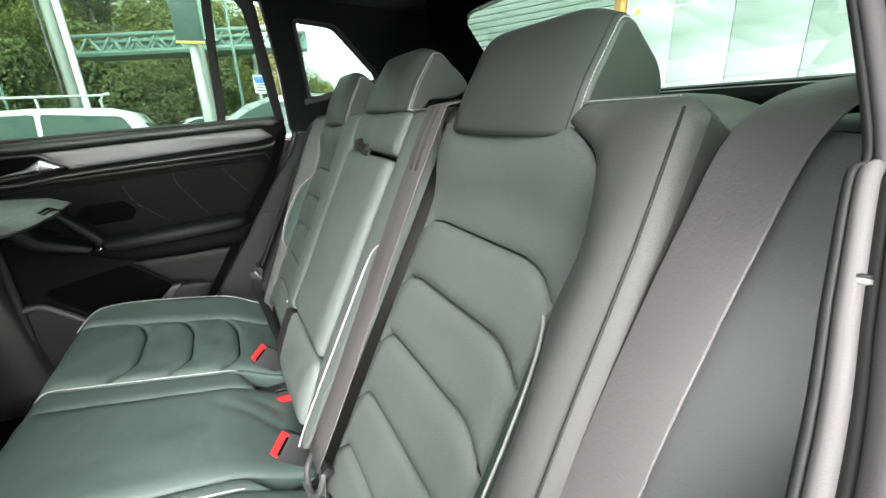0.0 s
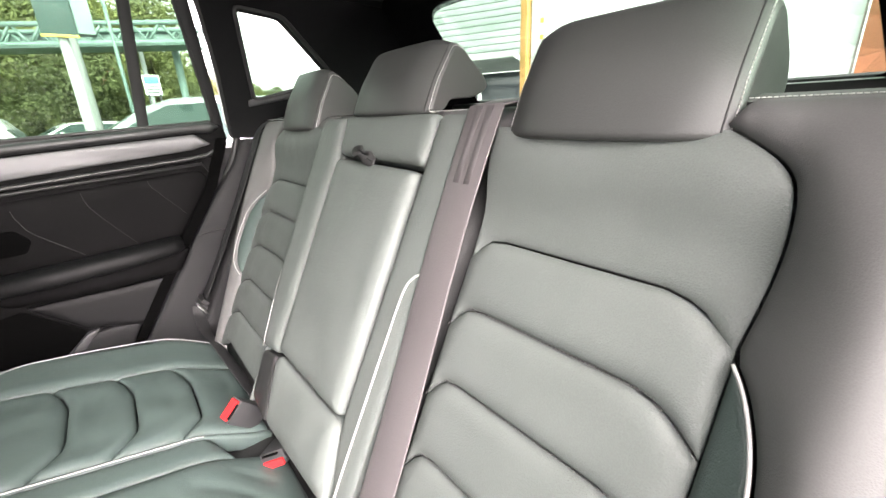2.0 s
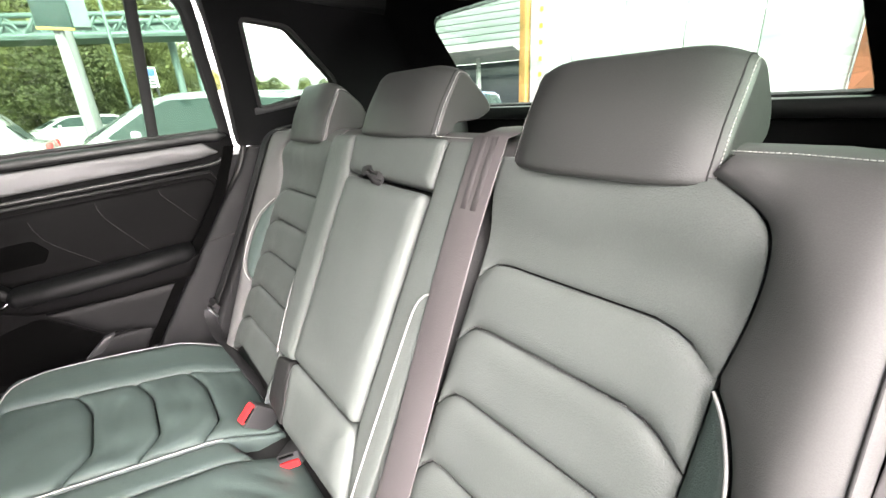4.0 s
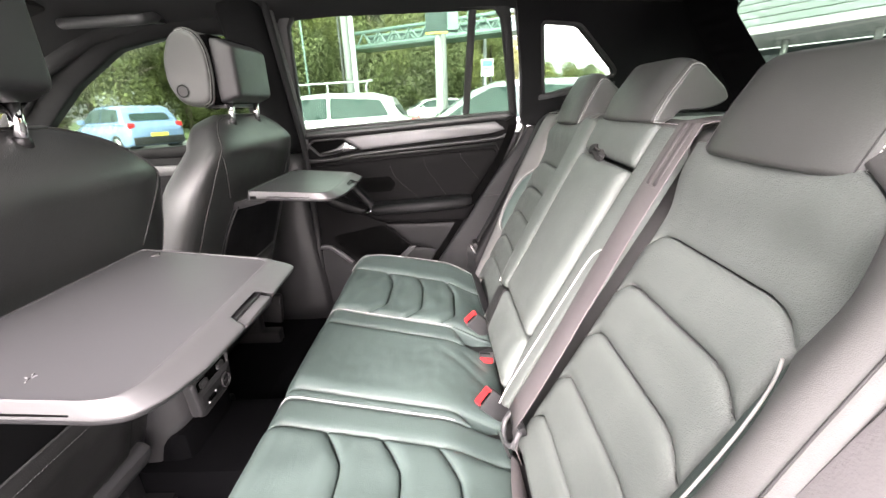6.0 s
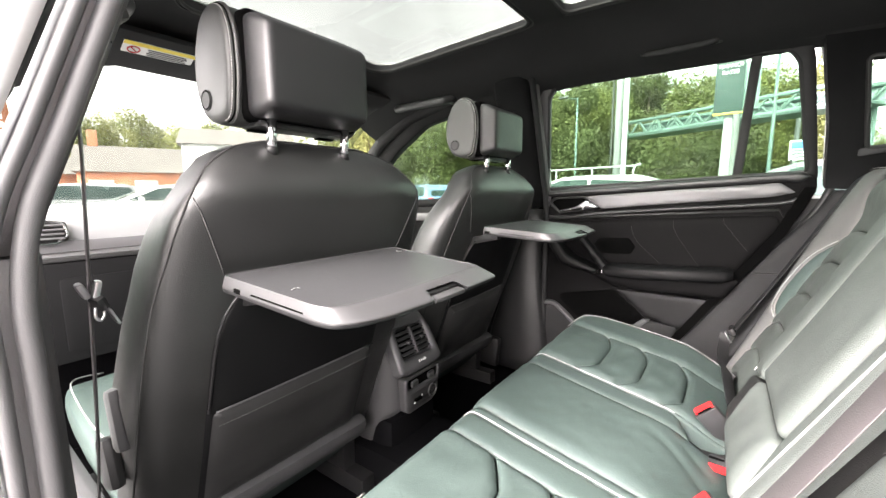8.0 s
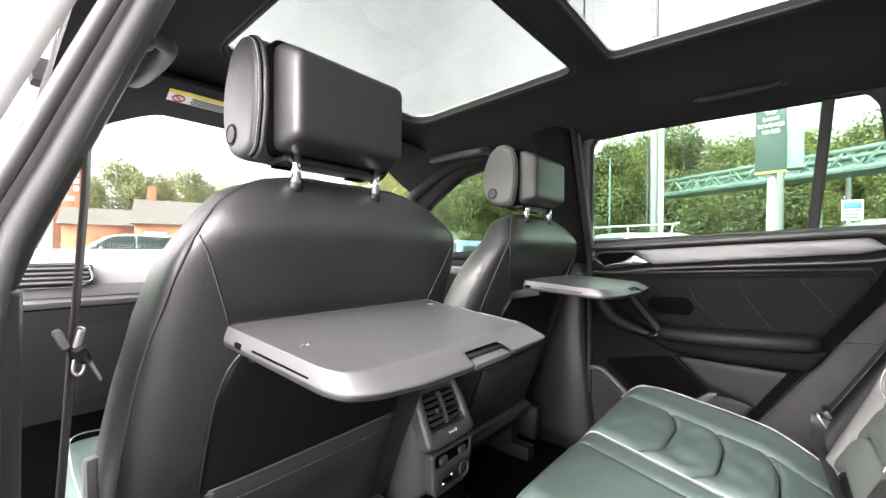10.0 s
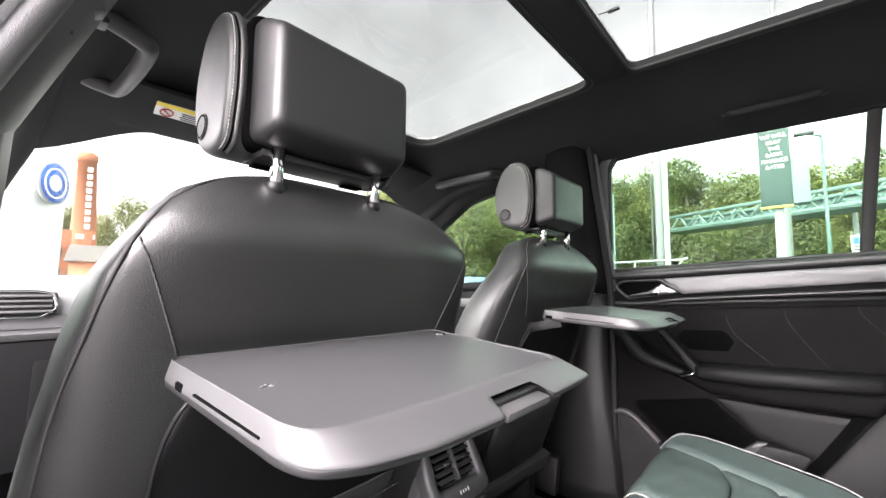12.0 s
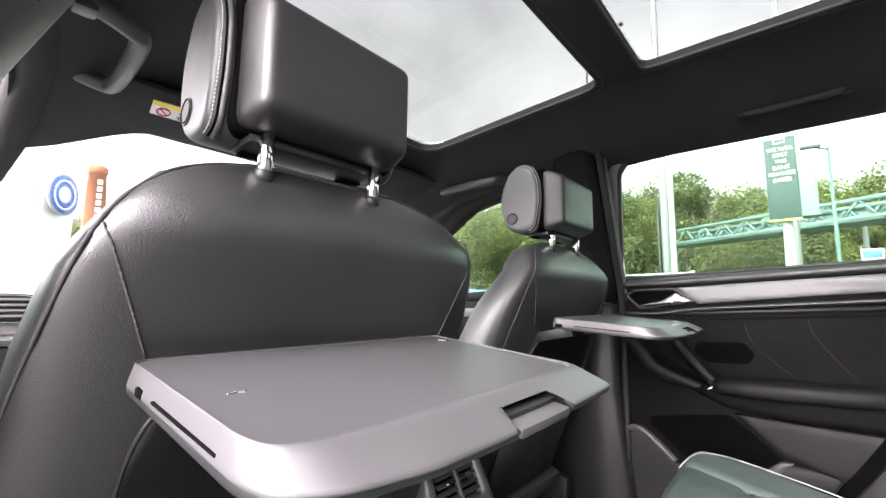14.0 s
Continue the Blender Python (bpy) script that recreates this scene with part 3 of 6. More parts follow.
    sheet("frame_strip", [(0.104, 1.140), (0.084, 1.142), (0.042, 1.468), (0.026, 1.492), (0.046, 1.505), (0.074, 1.470)], on_side(1, 0.7665), PILLAR_GREY, d, height=0.002, edge=0.004, depth=0.004, step=0.012, label="satin grey window frame strip")
    sheet("painted_edge", [(-0.690, 1.52), (-0.722, 1.40), (-0.745, 1.16), (-0.762, 1.16), (-0.742, 1.40), (-0.715, 1.52)], on_side(1, 0.798), WHITE_PAINT, d, step=0.02, depth=0.004, label="white painted door edge")
    return d


rear_door()


def side_structure(s):
    """Pillars, quarter window and body side of one side of the car."""
    put = on_side(s, 0.745)
    quarter = rounded([(-0.783, 1.452), (-0.905, 1.440), (-1.045, 1.312), (-1.055, 1.290), (-0.84, 1.236), (-0.815, 1.236)], 0.016)
    face = [(-0.690, 1.565), (-0.698, 1.50), (-0.733, 1.30), (-0.748, 1.13), (-1.50, 1.10), (-1.50, 1.20), (-1.22, 1.48), (-1.20, 1.565)]
    p = sheet("trim_c_pillar", rounded(face, 0.01), put, DARK_TRIM, None, holes=[quarter], step=0.03, depth=0.045)
    tagged(p, "black pillar trim round the small quarter window", "trim", kind="structure")
    w = thing("window_1" if s > 0 else "window_2", (s * 0.75, -0.9, 1.2), "small fixed quarter window in the rear pillar", "window", kind="structure")
    sheet("pane", quarter, on_side(s, 0.792), GLASS_GREEN, w, step=0.06, depth=0.004)
    tube("window_frame", [put(a, b, 0.001) for a, b in resample(quarter, 0.02)], 0.006, RUBBER, w, closed=True)
    sheet("window_sill", rounded([(-0.80, 1.234), (-1.06, 1.270), (-1.06, 1.258), (-0.80, 1.215)], 0.004), on_side(s, 0.742), GREY_PLASTIC, w, height=0.004, edge=0.006, depth=0.004, step=0.02)
    lower = [(-0.768, 1.128), (-0.735, 1.06), (-0.66, 0.965), (-0.40, 0.575), (-0.30, 0.38), (-1.50, 0.38), (-1.50, 1.098)]
    q = sheet("trim_side_panel", rounded(lower, 0.012), on_side(s, 0.742, False), TRIM_GREY, None, height=0.012, edge=0.05, step=0.03, depth=0.03)
    tagged(q, "dark grey plastic side trim beside the rear seat", "trim", kind="structure")
    tube("trim_groove", [(s * 0.728, y, z) for y, z in ((-0.60, 0.872), (-0.70, 0.880), (-0.80, 0.885))], 0.0018, RUBBER, q)
    # B pillar
    b = thing("trim_b_pillar", (s * 0.72, 0.15, 0.36), "dark plastic centre pillar trim", "trim", kind="structure")
    def pillar(dx, y0, y1, z0, z1, out):
        rings = []
        for z in np.linspace(z0, z1, 12):
            x = 0.725 + dx - 0.34 * max(0, z - 1.07) - 0.05 * max(0, z - 1.07)
            flare = 0.10 * sstep(0.85, 0.40, z)
            ring = [(x + 0.050, y0 - flare * 0.4), (x + 0.018, y0 + 0.004 - flare * 0.4), (x, y0 + 0.025 - flare * 0.4), (x - 0.006, (y0 + y1) / 2), (x, y1 - 0.02 + flare), (x + 0.02, y1 + flare), (x + 0.050, y1 + flare)]
            rings.append([(s * px, py, z) for px, py in ring])
        # Same trim on both sides: near one painted paler as if daylit, far one darker.
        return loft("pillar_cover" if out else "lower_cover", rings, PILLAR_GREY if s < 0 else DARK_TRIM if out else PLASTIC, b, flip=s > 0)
    pillar(0.0, 0.085, 0.225, 1.062, 1.56, True)
    pillar(-0.004, 0.085, 0.235, 0.36, 1.058, False)
    # The near seal is painted in the daylit pillar grey too.
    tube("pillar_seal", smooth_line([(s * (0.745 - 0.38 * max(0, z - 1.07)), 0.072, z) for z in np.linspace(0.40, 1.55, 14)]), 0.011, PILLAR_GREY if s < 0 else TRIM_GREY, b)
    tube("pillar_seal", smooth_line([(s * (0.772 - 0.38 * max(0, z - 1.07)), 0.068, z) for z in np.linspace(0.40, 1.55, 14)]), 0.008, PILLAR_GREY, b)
    rings = []
    for z in np.linspace(0.38, 1.60, 10):
        x = 0.800 - 0.38 * max(0, z - 1.10)
        rings.append([(s * (x - 0.018), 0.078, z), (s * (x + 0.010), 0.070, z), (s * (x + 0.014), 0.20, z), (s * (x - 0.01), 0.22, z)])
    loft("painted_pillar", rings, WHITE_PAINT, b, "white painted outer pillar", flip=s > 0)
    # A pillar, roof rail and front door
    f = thing("door_2" if s > 0 else "door_3", (s * 0.78, 0.7, 0.36), "closed front door with large side window" if s > 0 else "open front door swung out on its hinges", "car door", kind="structure")
    opening = rounded([(0.245, 1.120), (0.235, 1.452), (0.43, 1.448), (0.60, 1.418), (0.81, 1.312), (1.02, 1.17), (1.12, 1.09), (0.90, 1.085)], 0.015)
    rim = rounded([(0.20, 1.06), (0.19, 1.53), (0.45, 1.51), (0.66, 1.465), (0.88, 1.360), (1.15, 1.18), (1.30, 1.06)], 0.02)
    sheet("window_frame", rim, on_side(s, 0.735), PLASTIC_SOFT, f, holes=[opening], height=0.008, edge=0.012, depth=0.03, step=0.025)
    sheet("pane", opening, on_side(s, 0.765), GLASS_GREEN, f, step=0.08, depth=0.004)
    sheet("door_card", rounded([(0.20, 0.38), (0.20, 1.085), (1.28, 1.075), (1.28, 0.38)], 0.02), on_side(s, 0.745, False), PLASTIC_SOFT, f, height=0.008, edge=0.02, depth=0.04, step=0.05)
    sheet("silver_strip", rounded([(0.24, 1.04), (1.10, 1.02), (1.10, 0.985), (0.24, 1.000)], 0.008), on_side(s, 0.733, False), SILVER, f, height=0.006, edge=0.010, depth=0.004, step=0.03)
    if s < 0:
        sheet("outer_skin", [(0.24, 0.30), (1.24, 0.30), (1.24, 1.07), (0.30, 1.10), (0.24, 1.10)], on_side(s, 0.835, False), WHITE_PAINT, f, step=0.2, depth=0.02)
        swing, hinge = radians(-65), Vector((-0.80, 1.28, 0.36))
        f.location = hinge + Vector((0.58 * math.sin(swing), -0.58 * math.cos(swing), 0))
        f.rotation_euler = (0, 0, swing)
    rings = []
    for y, z, x in ((-1.2, 1.525, 0.612), (-0.6, 1.545, 0.628), (0.0, 1.545, 0.63), (0.25, 1.53, 0.628), (0.45, 1.510, 0.622), (0.66, 1.470, 0.618), (0.85, 1.385, 0.632), (1.10, 1.22, 0.70), (1.30, 1.08, 0.76)):
        rings.append([(s * (x + 0.030 * math.cos(a)), y, z + 0.034 * math.sin(a)) for a in (2 * math.pi * k / 12 for k in range(12))])
    r = loft("trim_roof_rail", rings, HEADLINER, None, flip=s > 0)
    tagged(r, "black cloth roof rail and windscreen pillar trim", "trim", kind="structure")
    # grab handles
    for y0, y1, tint, deep in ((0.405, 0.660, GREY_PLASTIC, 0.070), (-0.47, -0.29, HEADLINER, 0.020)):
        g = thing("grab_handle", (s * 0.57, (y0 + y1) / 2, 1.50), "grey plastic grab handle under the roof rail", "grab handle", "roof grab handles")
        xs, zb = 0.575, (1.492 if y0 > 0 else 1.540)
        pts = smooth_line([(s * (xs + 0.012), y1, zb + 0.005), (s * (xs - deep * 0.7), y1 - 0.006, zb - 0.010), (s * (xs - deep), y1 - 0.035, zb - 0.014), (s * (xs - deep), y0 + 0.035, zb - 0.012), (s * (xs - deep * 0.7), y0 + 0.006, zb - 0.006), (s * (xs + 0.012), y0, zb + 0.010)])
        tube("grip", pts, 0.0150 if y0 > 0 else 0.009, tint, g, n=14)
        for y in (y0 + 0.004, y1 - 0.004):
            rbox("mount", (s * (xs + 0.004), y, zb + 0.003), (0.03, 0.034, 0.028), PLASTIC, g, 0.006)
    hook = rbox("reading_lamp", (s * 0.552, -0.165, 1.556), (0.05, 0.115, 0.018), PLASTIC, None, 0.006, (0, s * 38, 0))
    tagged(hook, "small black reading lamp with coat hook in the headliner", "lamp", "roof lamps")


side_structure(-1)
side_structure(1)

for s in (-1, 1):
    # Light put into the colour: near filler paler as daylit, far one darker.
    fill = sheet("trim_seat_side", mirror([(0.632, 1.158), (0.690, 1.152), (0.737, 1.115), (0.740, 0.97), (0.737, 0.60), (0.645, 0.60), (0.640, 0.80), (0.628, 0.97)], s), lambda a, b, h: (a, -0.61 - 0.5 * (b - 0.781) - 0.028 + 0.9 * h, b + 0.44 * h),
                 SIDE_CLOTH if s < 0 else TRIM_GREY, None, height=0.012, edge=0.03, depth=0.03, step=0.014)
    tagged(fill, "dark grey padded filler between seat and door", "trim", kind="structure")

# door opening on the near side: seals and painted flange
opening_edge = [(-0.726, 1.495, 0.0), (-0.736, 1.395, 0.0), (-0.738, 1.275, 0.0), (-0.723, 1.164, 0.0), (-0.7155, 1.147, 0.0), (-0.687, 1.116, 0.0115), (-0.652, 1.077, 0.026), (-0.592, 0.994, 0.045), (-0.495, 0.854, 0.058), (-0.39, 0.60, 0.062), (-0.30, 0.40, 0.062)]
door_frame = thing("door_4", (-0.74, -0.6, 0.4), "open doorway of the near rear door with rubber seals", "doorway", kind="structure")
for base, r, mat, name in ((0.7078, 0.0018, RUBBER, "inner_seal"), (0.7125, 0.0034, SEAL_GREY, "edge_trim"), (0.7172, 0.0022, RUBBER, "outer_seal"), (0.7275, 0.009, SEAL_GREY, "outer_trim"), (0.768, 0.012, GREY_PAINT, "painted_flange")):
    tube(name, smooth_line([on_side(-1, base + out)(y, z, 0) for y, z, out in opening_edge]), r, mat, door_frame, n=10)
tube("seal_joint_and_glint", [(-0.7242, -0.6915, 1.1205), (-0.7238, -0.6923, 1.1213)], 0.0037, RUBBER, door_frame, n=12)
# White ring paints the highlight just below the dark joint.
tube("seal_joint_and_glint", [(-0.7246, -0.6905, 1.1194), (-0.7242, -0.6915, 1.1205)], 0.0036, PIPING, door_frame, n=12)
sill = rbox("trim_sill", (-0.76, -0.15, 0.345), (0.12, 0.55, 0.05), GREY_PLASTIC, None, 0.015)
tagged(sill, "dark grey door sill cover", "trim", kind="structure")

for s in (-1, 1):
    y0 = -1.60 if s > 0 else 1.27
    skin = sheet("wall_body_side", [(y0, 0.28), (1.50, 0.28), (1.50, 1.06), (max(y0, 0.30), 1.10), (y0, 1.12 if s > 0 else 1.09)], on_side(s, 0.845, False), WHITE_PAINT, None, step=0.2, depth=0.02)
    tagged(skin, "white painted body side of the car", "car body", kind="structure")
    inner = sheet("trim_door_backing", [(y0, 0.30), (1.50, 0.30), (1.50, 1.05), (max(y0, 0.30), 1.09), (y0, 1.11 if s > 0 else 1.08)], on_side(s, 0.828, False), RUBBER, None, step=0.2, depth=0.006)
    tagged(inner, "black inner door skin", "trim", kind="structure")
back = sheet("wall_quarter_panel", [(-1.60, 0.28), (-0.40, 0.28), (-0.80, 1.10), (-1.60, 1.12)], on_side(-1, 0.845, False), WHITE_PAINT, None, step=0.2, depth=0.02)
tagged(back, "white painted rear quarter of the car", "car body", kind="structure")
skin = sheet("roof_skin", [(-0.645, -1.25), (0.645, -1.25), (0.66, -0.5), (0.66, 0.25), (0.645, 0.62), (0.635, 0.90), (-0.635, 0.90), (-0.645, 0.62), (-0.66, 0.25), (-0.66, -0.5)],
             lambda a, b, h: (a, b, roof_z(a, b) + 0.032 + h), WHITE_PAINT, None, holes=[[(q[0] * 1.04, q[1] * 1.0) for q in FRONT_GLASS], [(q[0] * 1.04, q[1]) for q in REAR_GLASS]], step=0.06, depth=0.006)
tagged(skin, "white painted roof of the car", "car body", kind="structure")
for s in (-1, 1):
    wing = sheet("wall_front_wing", [(1.50, 0.28), (2.50, 0.30), (2.56, 0.80), (2.45, 0.92), (1.50, 1.06)], on_side(s, 0.845, False), WHITE_PAINT, None, step=0.2, depth=0.02)
    tagged(wing, "white painted front wing of the car", "car body", kind="structure")
nose = sheet("wall_front", [(-0.845, 0.30), (0.845, 0.30), (0.845, 0.80), (0.70, 0.93), (-0.70, 0.93), (-0.845, 0.80)], lambda a, b, h: (a, 2.55 + h - 0.12 * a * a, b), WHITE_PAINT, None, step=0.15, depth=0.02)
tagged(nose, "white painted front of the car", "car body", kind="structure")
bonnet = sheet("wall_bonnet", [(-0.85, 1.50), (0.85, 1.50), (0.85, 2.52), (-0.85, 2.52)], lambda a, b, h: (a, b, 1.03 - 0.09 * max(0, b - 1.6) - 0.05 * a * a + h), WHITE_PAINT, None, step=0.1, depth=0.02)
tagged(bonnet, "white painted bonnet of the car", "car body", kind="structure")

# tailgate, parcel cover and rear window
gate = thing("tailgate", (0, -1.5, 0.6), "tailgate with large sloping rear window", "car door", kind="structure")
def on_gate(a, b, h):
    """a across, b from 0 at the window's foot to 1 at its head."""
    return (a, -1.50 + 0.28 * b + 0.70 * h, 1.20 + 0.28 * b + 0.70 * h)
hole = rounded([(-0.50, 0.0), (0.50, 0.0), (0.445, 0.92), (0.40, 0.98), (-0.40, 0.98), (-0.445, 0.92)], 0.06)
def on_gate2(a, b, h):
    return on_gate(a, b * 2.2, h)
hole2 = [(a, b / 2.2) for a, b in hole]
sheet("window_frame", [(-0.80, -0.06), (0.80, -0.06), (0.73, 0.53), (-0.73, 0.53)], on_gate2, DARK_TRIM, gate, holes=[hole2], step=0.03, depth=0.04)
sheet("pane", hole2, lambda a, b, h: on_gate2(a, b, h - 0.03), GLASS_GREEN, gate, step=0.08, depth=0.004)
rbox("lower_panel", (0, -1.53, 0.83), (1.4, 0.06, 0.76), PLASTIC_SOFT, gate, 0.02)
rbox("sill_ledge", (0, -1.49, 1.180), (1.2, 0.06, 0.04), PLASTIC, gate, 0.012)
shelf = thing("parcel_cover", (0, -1.2, 1.1), "black luggage cover behind the rear seats", "luggage cover")
rbox("cover", (0, -1.20, 1.105), (1.12, 0.56, 0.012), PLASTIC_SOFT, shelf, 0.004)
rbox("cassette", (0, -0.945, 1.115), (1.10, 0.06, 0.05), PLASTIC, shelf, 0.018)
for s in (-1, 1):
    rbox("side_support", (s * 0.63, -1.20, 1.12), (0.16, 0.60, 0.07), GREY_PLASTIC, shelf, 0.02)

# windscreen, header, dashboard
screen = thing("windscreen", (0, 1.2, 1.1), "large raked windscreen", "window", kind="structure")
sheet("pane", [(-0.60, 0.0), (0.60, 0.0), (0.70, 0.85), (-0.70, 0.85)], lambda a, b, h: (a, 0.88 + 0.82 * b, 1.485 - 0.52 * b + h), GLASS_CLEAR, screen, step=0.12, depth=0.004)
rbox("header_trim", (0, 0.855, 1.508), (1.32, 0.07, 0.060), HEADLINER, screen, 0.015)
def sun_visor(cx, label):
    v = thing("sun_visor", (cx, 0.75, 1.49), label, "sun visor", "sun visors")
    rbox("flap", (cx, 0.745, 1.496), (0.41, 0.165, 0.018), HEADLINER, v, 0.008, (-18, 0, 0))
    tube("rod", [(cx - 0.19, 0.815, 1.480), (cx + 0.19, 0.815, 1.480)], 0.005, PLASTIC, v)
    return v
vis = sun_visor(-0.37, "dark cloth sun visor with warning label")
sun_visor(0.37, "dark cloth sun visor folded up")
def on_visor(x, t, h):
    return (x, 0.6865 + 0.951 * t - 0.309 * h, 1.5150 - 0.309 * t - 0.951 * h - 0.0098)
sheet("warning_label", rounded([(-0.425, 0.010), (-0.26, 0.010), (-0.26, 0.062), (-0.425, 0.062)], 0.004), on_visor, LABEL_WHITE, vis, depth=0.0005, step=0.03, label="white and yellow warning label")
sheet("label_band", [(-0.424, 0.011), (-0.261, 0.011), (-0.261, 0.026), (-0.424, 0.026)], lambda a, b, h: on_visor(a, b, h + 0.0012), LABEL_YELLOW, vis, depth=0.0004, step=0.03)
tube("label_ring", [on_visor(-0.398 + 0.013 * math.cos(a), 0.044 + 0.013 * math.sin(a), 0.0015) for a in np.linspace(0, 2 * math.pi, 21)[:-1]], 0.0016, RED, vis, closed=True, n=5)
tube("label_bar", [on_visor(-0.407, 0.035, 0.0015), on_visor(-0.389, 0.053, 0.0015)], 0.0014, RED, vis, n=5)
for k in range(4):
    rbox("label_line", on_visor(-0.325 + 0.004 * (k % 2), 0.033 + 0.0075 * k, 0.0012), (0.09, 0.003, 0.0006), RUBBER, vis, 0, (-18, 0, 0))

dash = thing("dashboard", (0, 1.0, 0.7), "grey soft dashboard with silver strip and air vents", "dashboard")
rings = []
for x in np.linspace(-0.72, 0.72, 15):
    rings.append([(x, 0.870, 0.70), (x, 0.835, 0.90), (x, 0.848, 0.985), (x, 0.860, 1.050), (x, 0.885, 1.085), (x, 0.95, 1.098), (x, 1.20, 1.085), (x, 1.55, 1.00), (x, 1.55, 0.70)])
loft("body", rings, DASH_GREY, dash)
rbox("lower_fascia", (0, 0.842, 0.828), (1.44, 0.034, 0.262), PLASTIC_SOFT, dash, 0.008, label="black lower dashboard")
rbox("lower_strip", (0, 0.832, 0.966), (1.42, 0.016, 0.012), RUBBER, dash, 0.003)
rbox("silver_strip", (0.0, 0.846, 0.996), (1.42, 0.012, 0.030), SILVER, dash, 0.005, (-12, 0, 0))
for cx in (-0.63, -0.12, 0.12, 0.63):
    v = rbox("air_vent", (cx, 0.844, 1.036), (0.17, 0.02, 0.05), RUBBER, dash, 0.008, (-14, 0, 0))
    for k in range(4):
        rbox("vent_slat", (cx, 0.832, 1.019 + 0.011 * k), (0.15, 0.014, 0.0048), SIDE_CLOTH, v, 0.001, (-14, 0, 0))
    tube("vent_frame", [(cx + a, 0.8345 + 0.2 * (b), 1.036 + b) for a, b in rounded([(-0.084, -0.016), (-0.06, -0.027), (0.06, -0.027), (0.084, -0.010), (0.075, 0.022), (0.05, 0.027), (-0.06, 0.027)], 0.008)], 0.003, CHROME, v, closed=True, n=6)
fire = rbox("wall_firewall", (0, 1.12, 0.53), (1.60, 0.05, 0.50), CARPET, None, 0.01)
tagged(fire, "black carpeted bulkhead under the dashboard", "wall", kind="structure")
rbox("glovebox", (-0.36, 0.845, 0.82), (0.44, 0.05, 0.20), PLASTIC_SOFT, dash, 0.015)
rbox("glovebox_catch", (-0.30, 0.816, 0.90), (0.05, 0.01, 0.03), RUBBER, dash, 0.004)
wheel = thing("steering_wheel", (0.365, 0.72, 1.0), "black leather steering wheel", "steering wheel")
m = pose(0.365, 0.70, 0.985, 64, 0, 0)
tube("rim", [m @ Vector((0.185 * math.cos(a), 0.185 * math.sin(a), 0)) for a in np.linspace(0, 2 * math.pi, 49)[:-1]], 0.015, LEATHER_SIDE, wheel, closed=True, n=12)
rbox("hub", (0.365, 0.715, 0.985), (0.17, 0.12, 0.05), PLASTIC, wheel, 0.02, (64, 0, 0))
for a in (0, 180, 270):
    e = m @ Vector((0.18 * math.cos(radians(a)), 0.18 * math.sin(radians(a)), 0))
    tube("spoke", [m @ Vector((0, 0, -0.01)), e], 0.016, PLASTIC, wheel)
tube("column", [m @ Vector((0, 0, -0.02)), (0.365, 0.86, 0.93)], 0.03, PLASTIC, wheel)

# centre console between the front seats, with the rear air vents
con = thing("centre_console", (0, 0.4, 0.36), "dark centre console with rear air vents and sockets", "console")
rings = []
for y, w, z0, zt in ((0.150, 0.070, 0.545, 0.640), (0.168, 0.090, 0.53, 0.690), (0.205, 0.100, 0.50, 0.765), (0.26, 0.104, 0.36, 0.785), (0.40, 0.105, 0.36, 0.80), (0.62, 0.105, 0.36, 0.80), (0.70, 0.105, 0.36, 0.72), (0.86, 0.11, 0.36, 0.74)):
    rings.append([(a, y, b) for a, b in rounded([(-w, z0), (w, z0), (w, zt), (-w, zt)], 0.022, 4)])
loft("body", rings, PLASTIC_WORN, con, flip=True)
def face(a, b, h):
    """Rear end of the console: upright below, leaning forward round the vents."""
    lean = max(0.0, b - 0.650)
    return (a, 0.130 + 0.50 * lean + 0.35 * max(0.0, b - 0.752) - 0.90 * h, b + (0.45 if lean else 0.05) * h)
for cx in (-0.030, 0.030):
    v = sheet("air_vent", rounded([(cx - 0.027, 0.688), (cx + 0.027, 0.688), (cx + 0.026, 0.752), (cx - 0.026, 0.752)], 0.005), face, GAP_BLACK, con, depth=0.004, step=0.02)
    for k in range(5):
        q = face(cx, 0.695 + 0.0125 * k, 0.004)
        rbox("vent_slat", q, (0.052, 0.011, 0.0026), PLASTIC_WORN, v, 0.0008, (8, 0, 0))
    rbox("vent_tab", face(cx + 0.002, 0.718, 0.010), (0.015, 0.010, 0.007), CHROME, v, 0.002, (10, 0, 0))
hole = rounded([(-0.062, 0.682), (0.062, 0.682), (0.058, 0.757), (-0.058, 0.757)], 0.010)
sheet("vent_surround", rounded([(-0.088, 0.655), (-0.066, 0.648), (0.066, 0.648), (0.088, 0.655), (0.086, 0.72), (0.072, 0.778), (0.060, 0.786), (-0.060, 0.786), (-0.072, 0.778), (-0.086, 0.72)], 0.010), face, CONSOLE_GREY, con, holes=[hole], height=0.012, edge=0.010, depth=0.022, step=0.009, label="satin grey vent surround")
rbox("vent_divider", face(0, 0.720, 0.006), (0.006, 0.012, 0.074), CONSOLE_GREY, con, 0.002, (-26, 0, 0))
for k in range(4):
    rbox("vent_mark", face(-0.012 + 0.008 * k, 0.668, 0.0125), (0.0024, 0.0016, 0.007 if k in (0, 3) else 0.005), LABEL_WHITE, con, 0.0004, (-26, 0, 0))
panel = rounded([(-0.078, 0.640), (-0.074, 0.552), (-0.060, 0.540), (0.040, 0.540), (0.066, 0.560), (0.080, 0.640)], 0.010)
upper_slot = rounded([(-0.062, 0.606), (0.064, 0.606), (0.066, 0.633), (-0.064, 0.633)], 0.004)
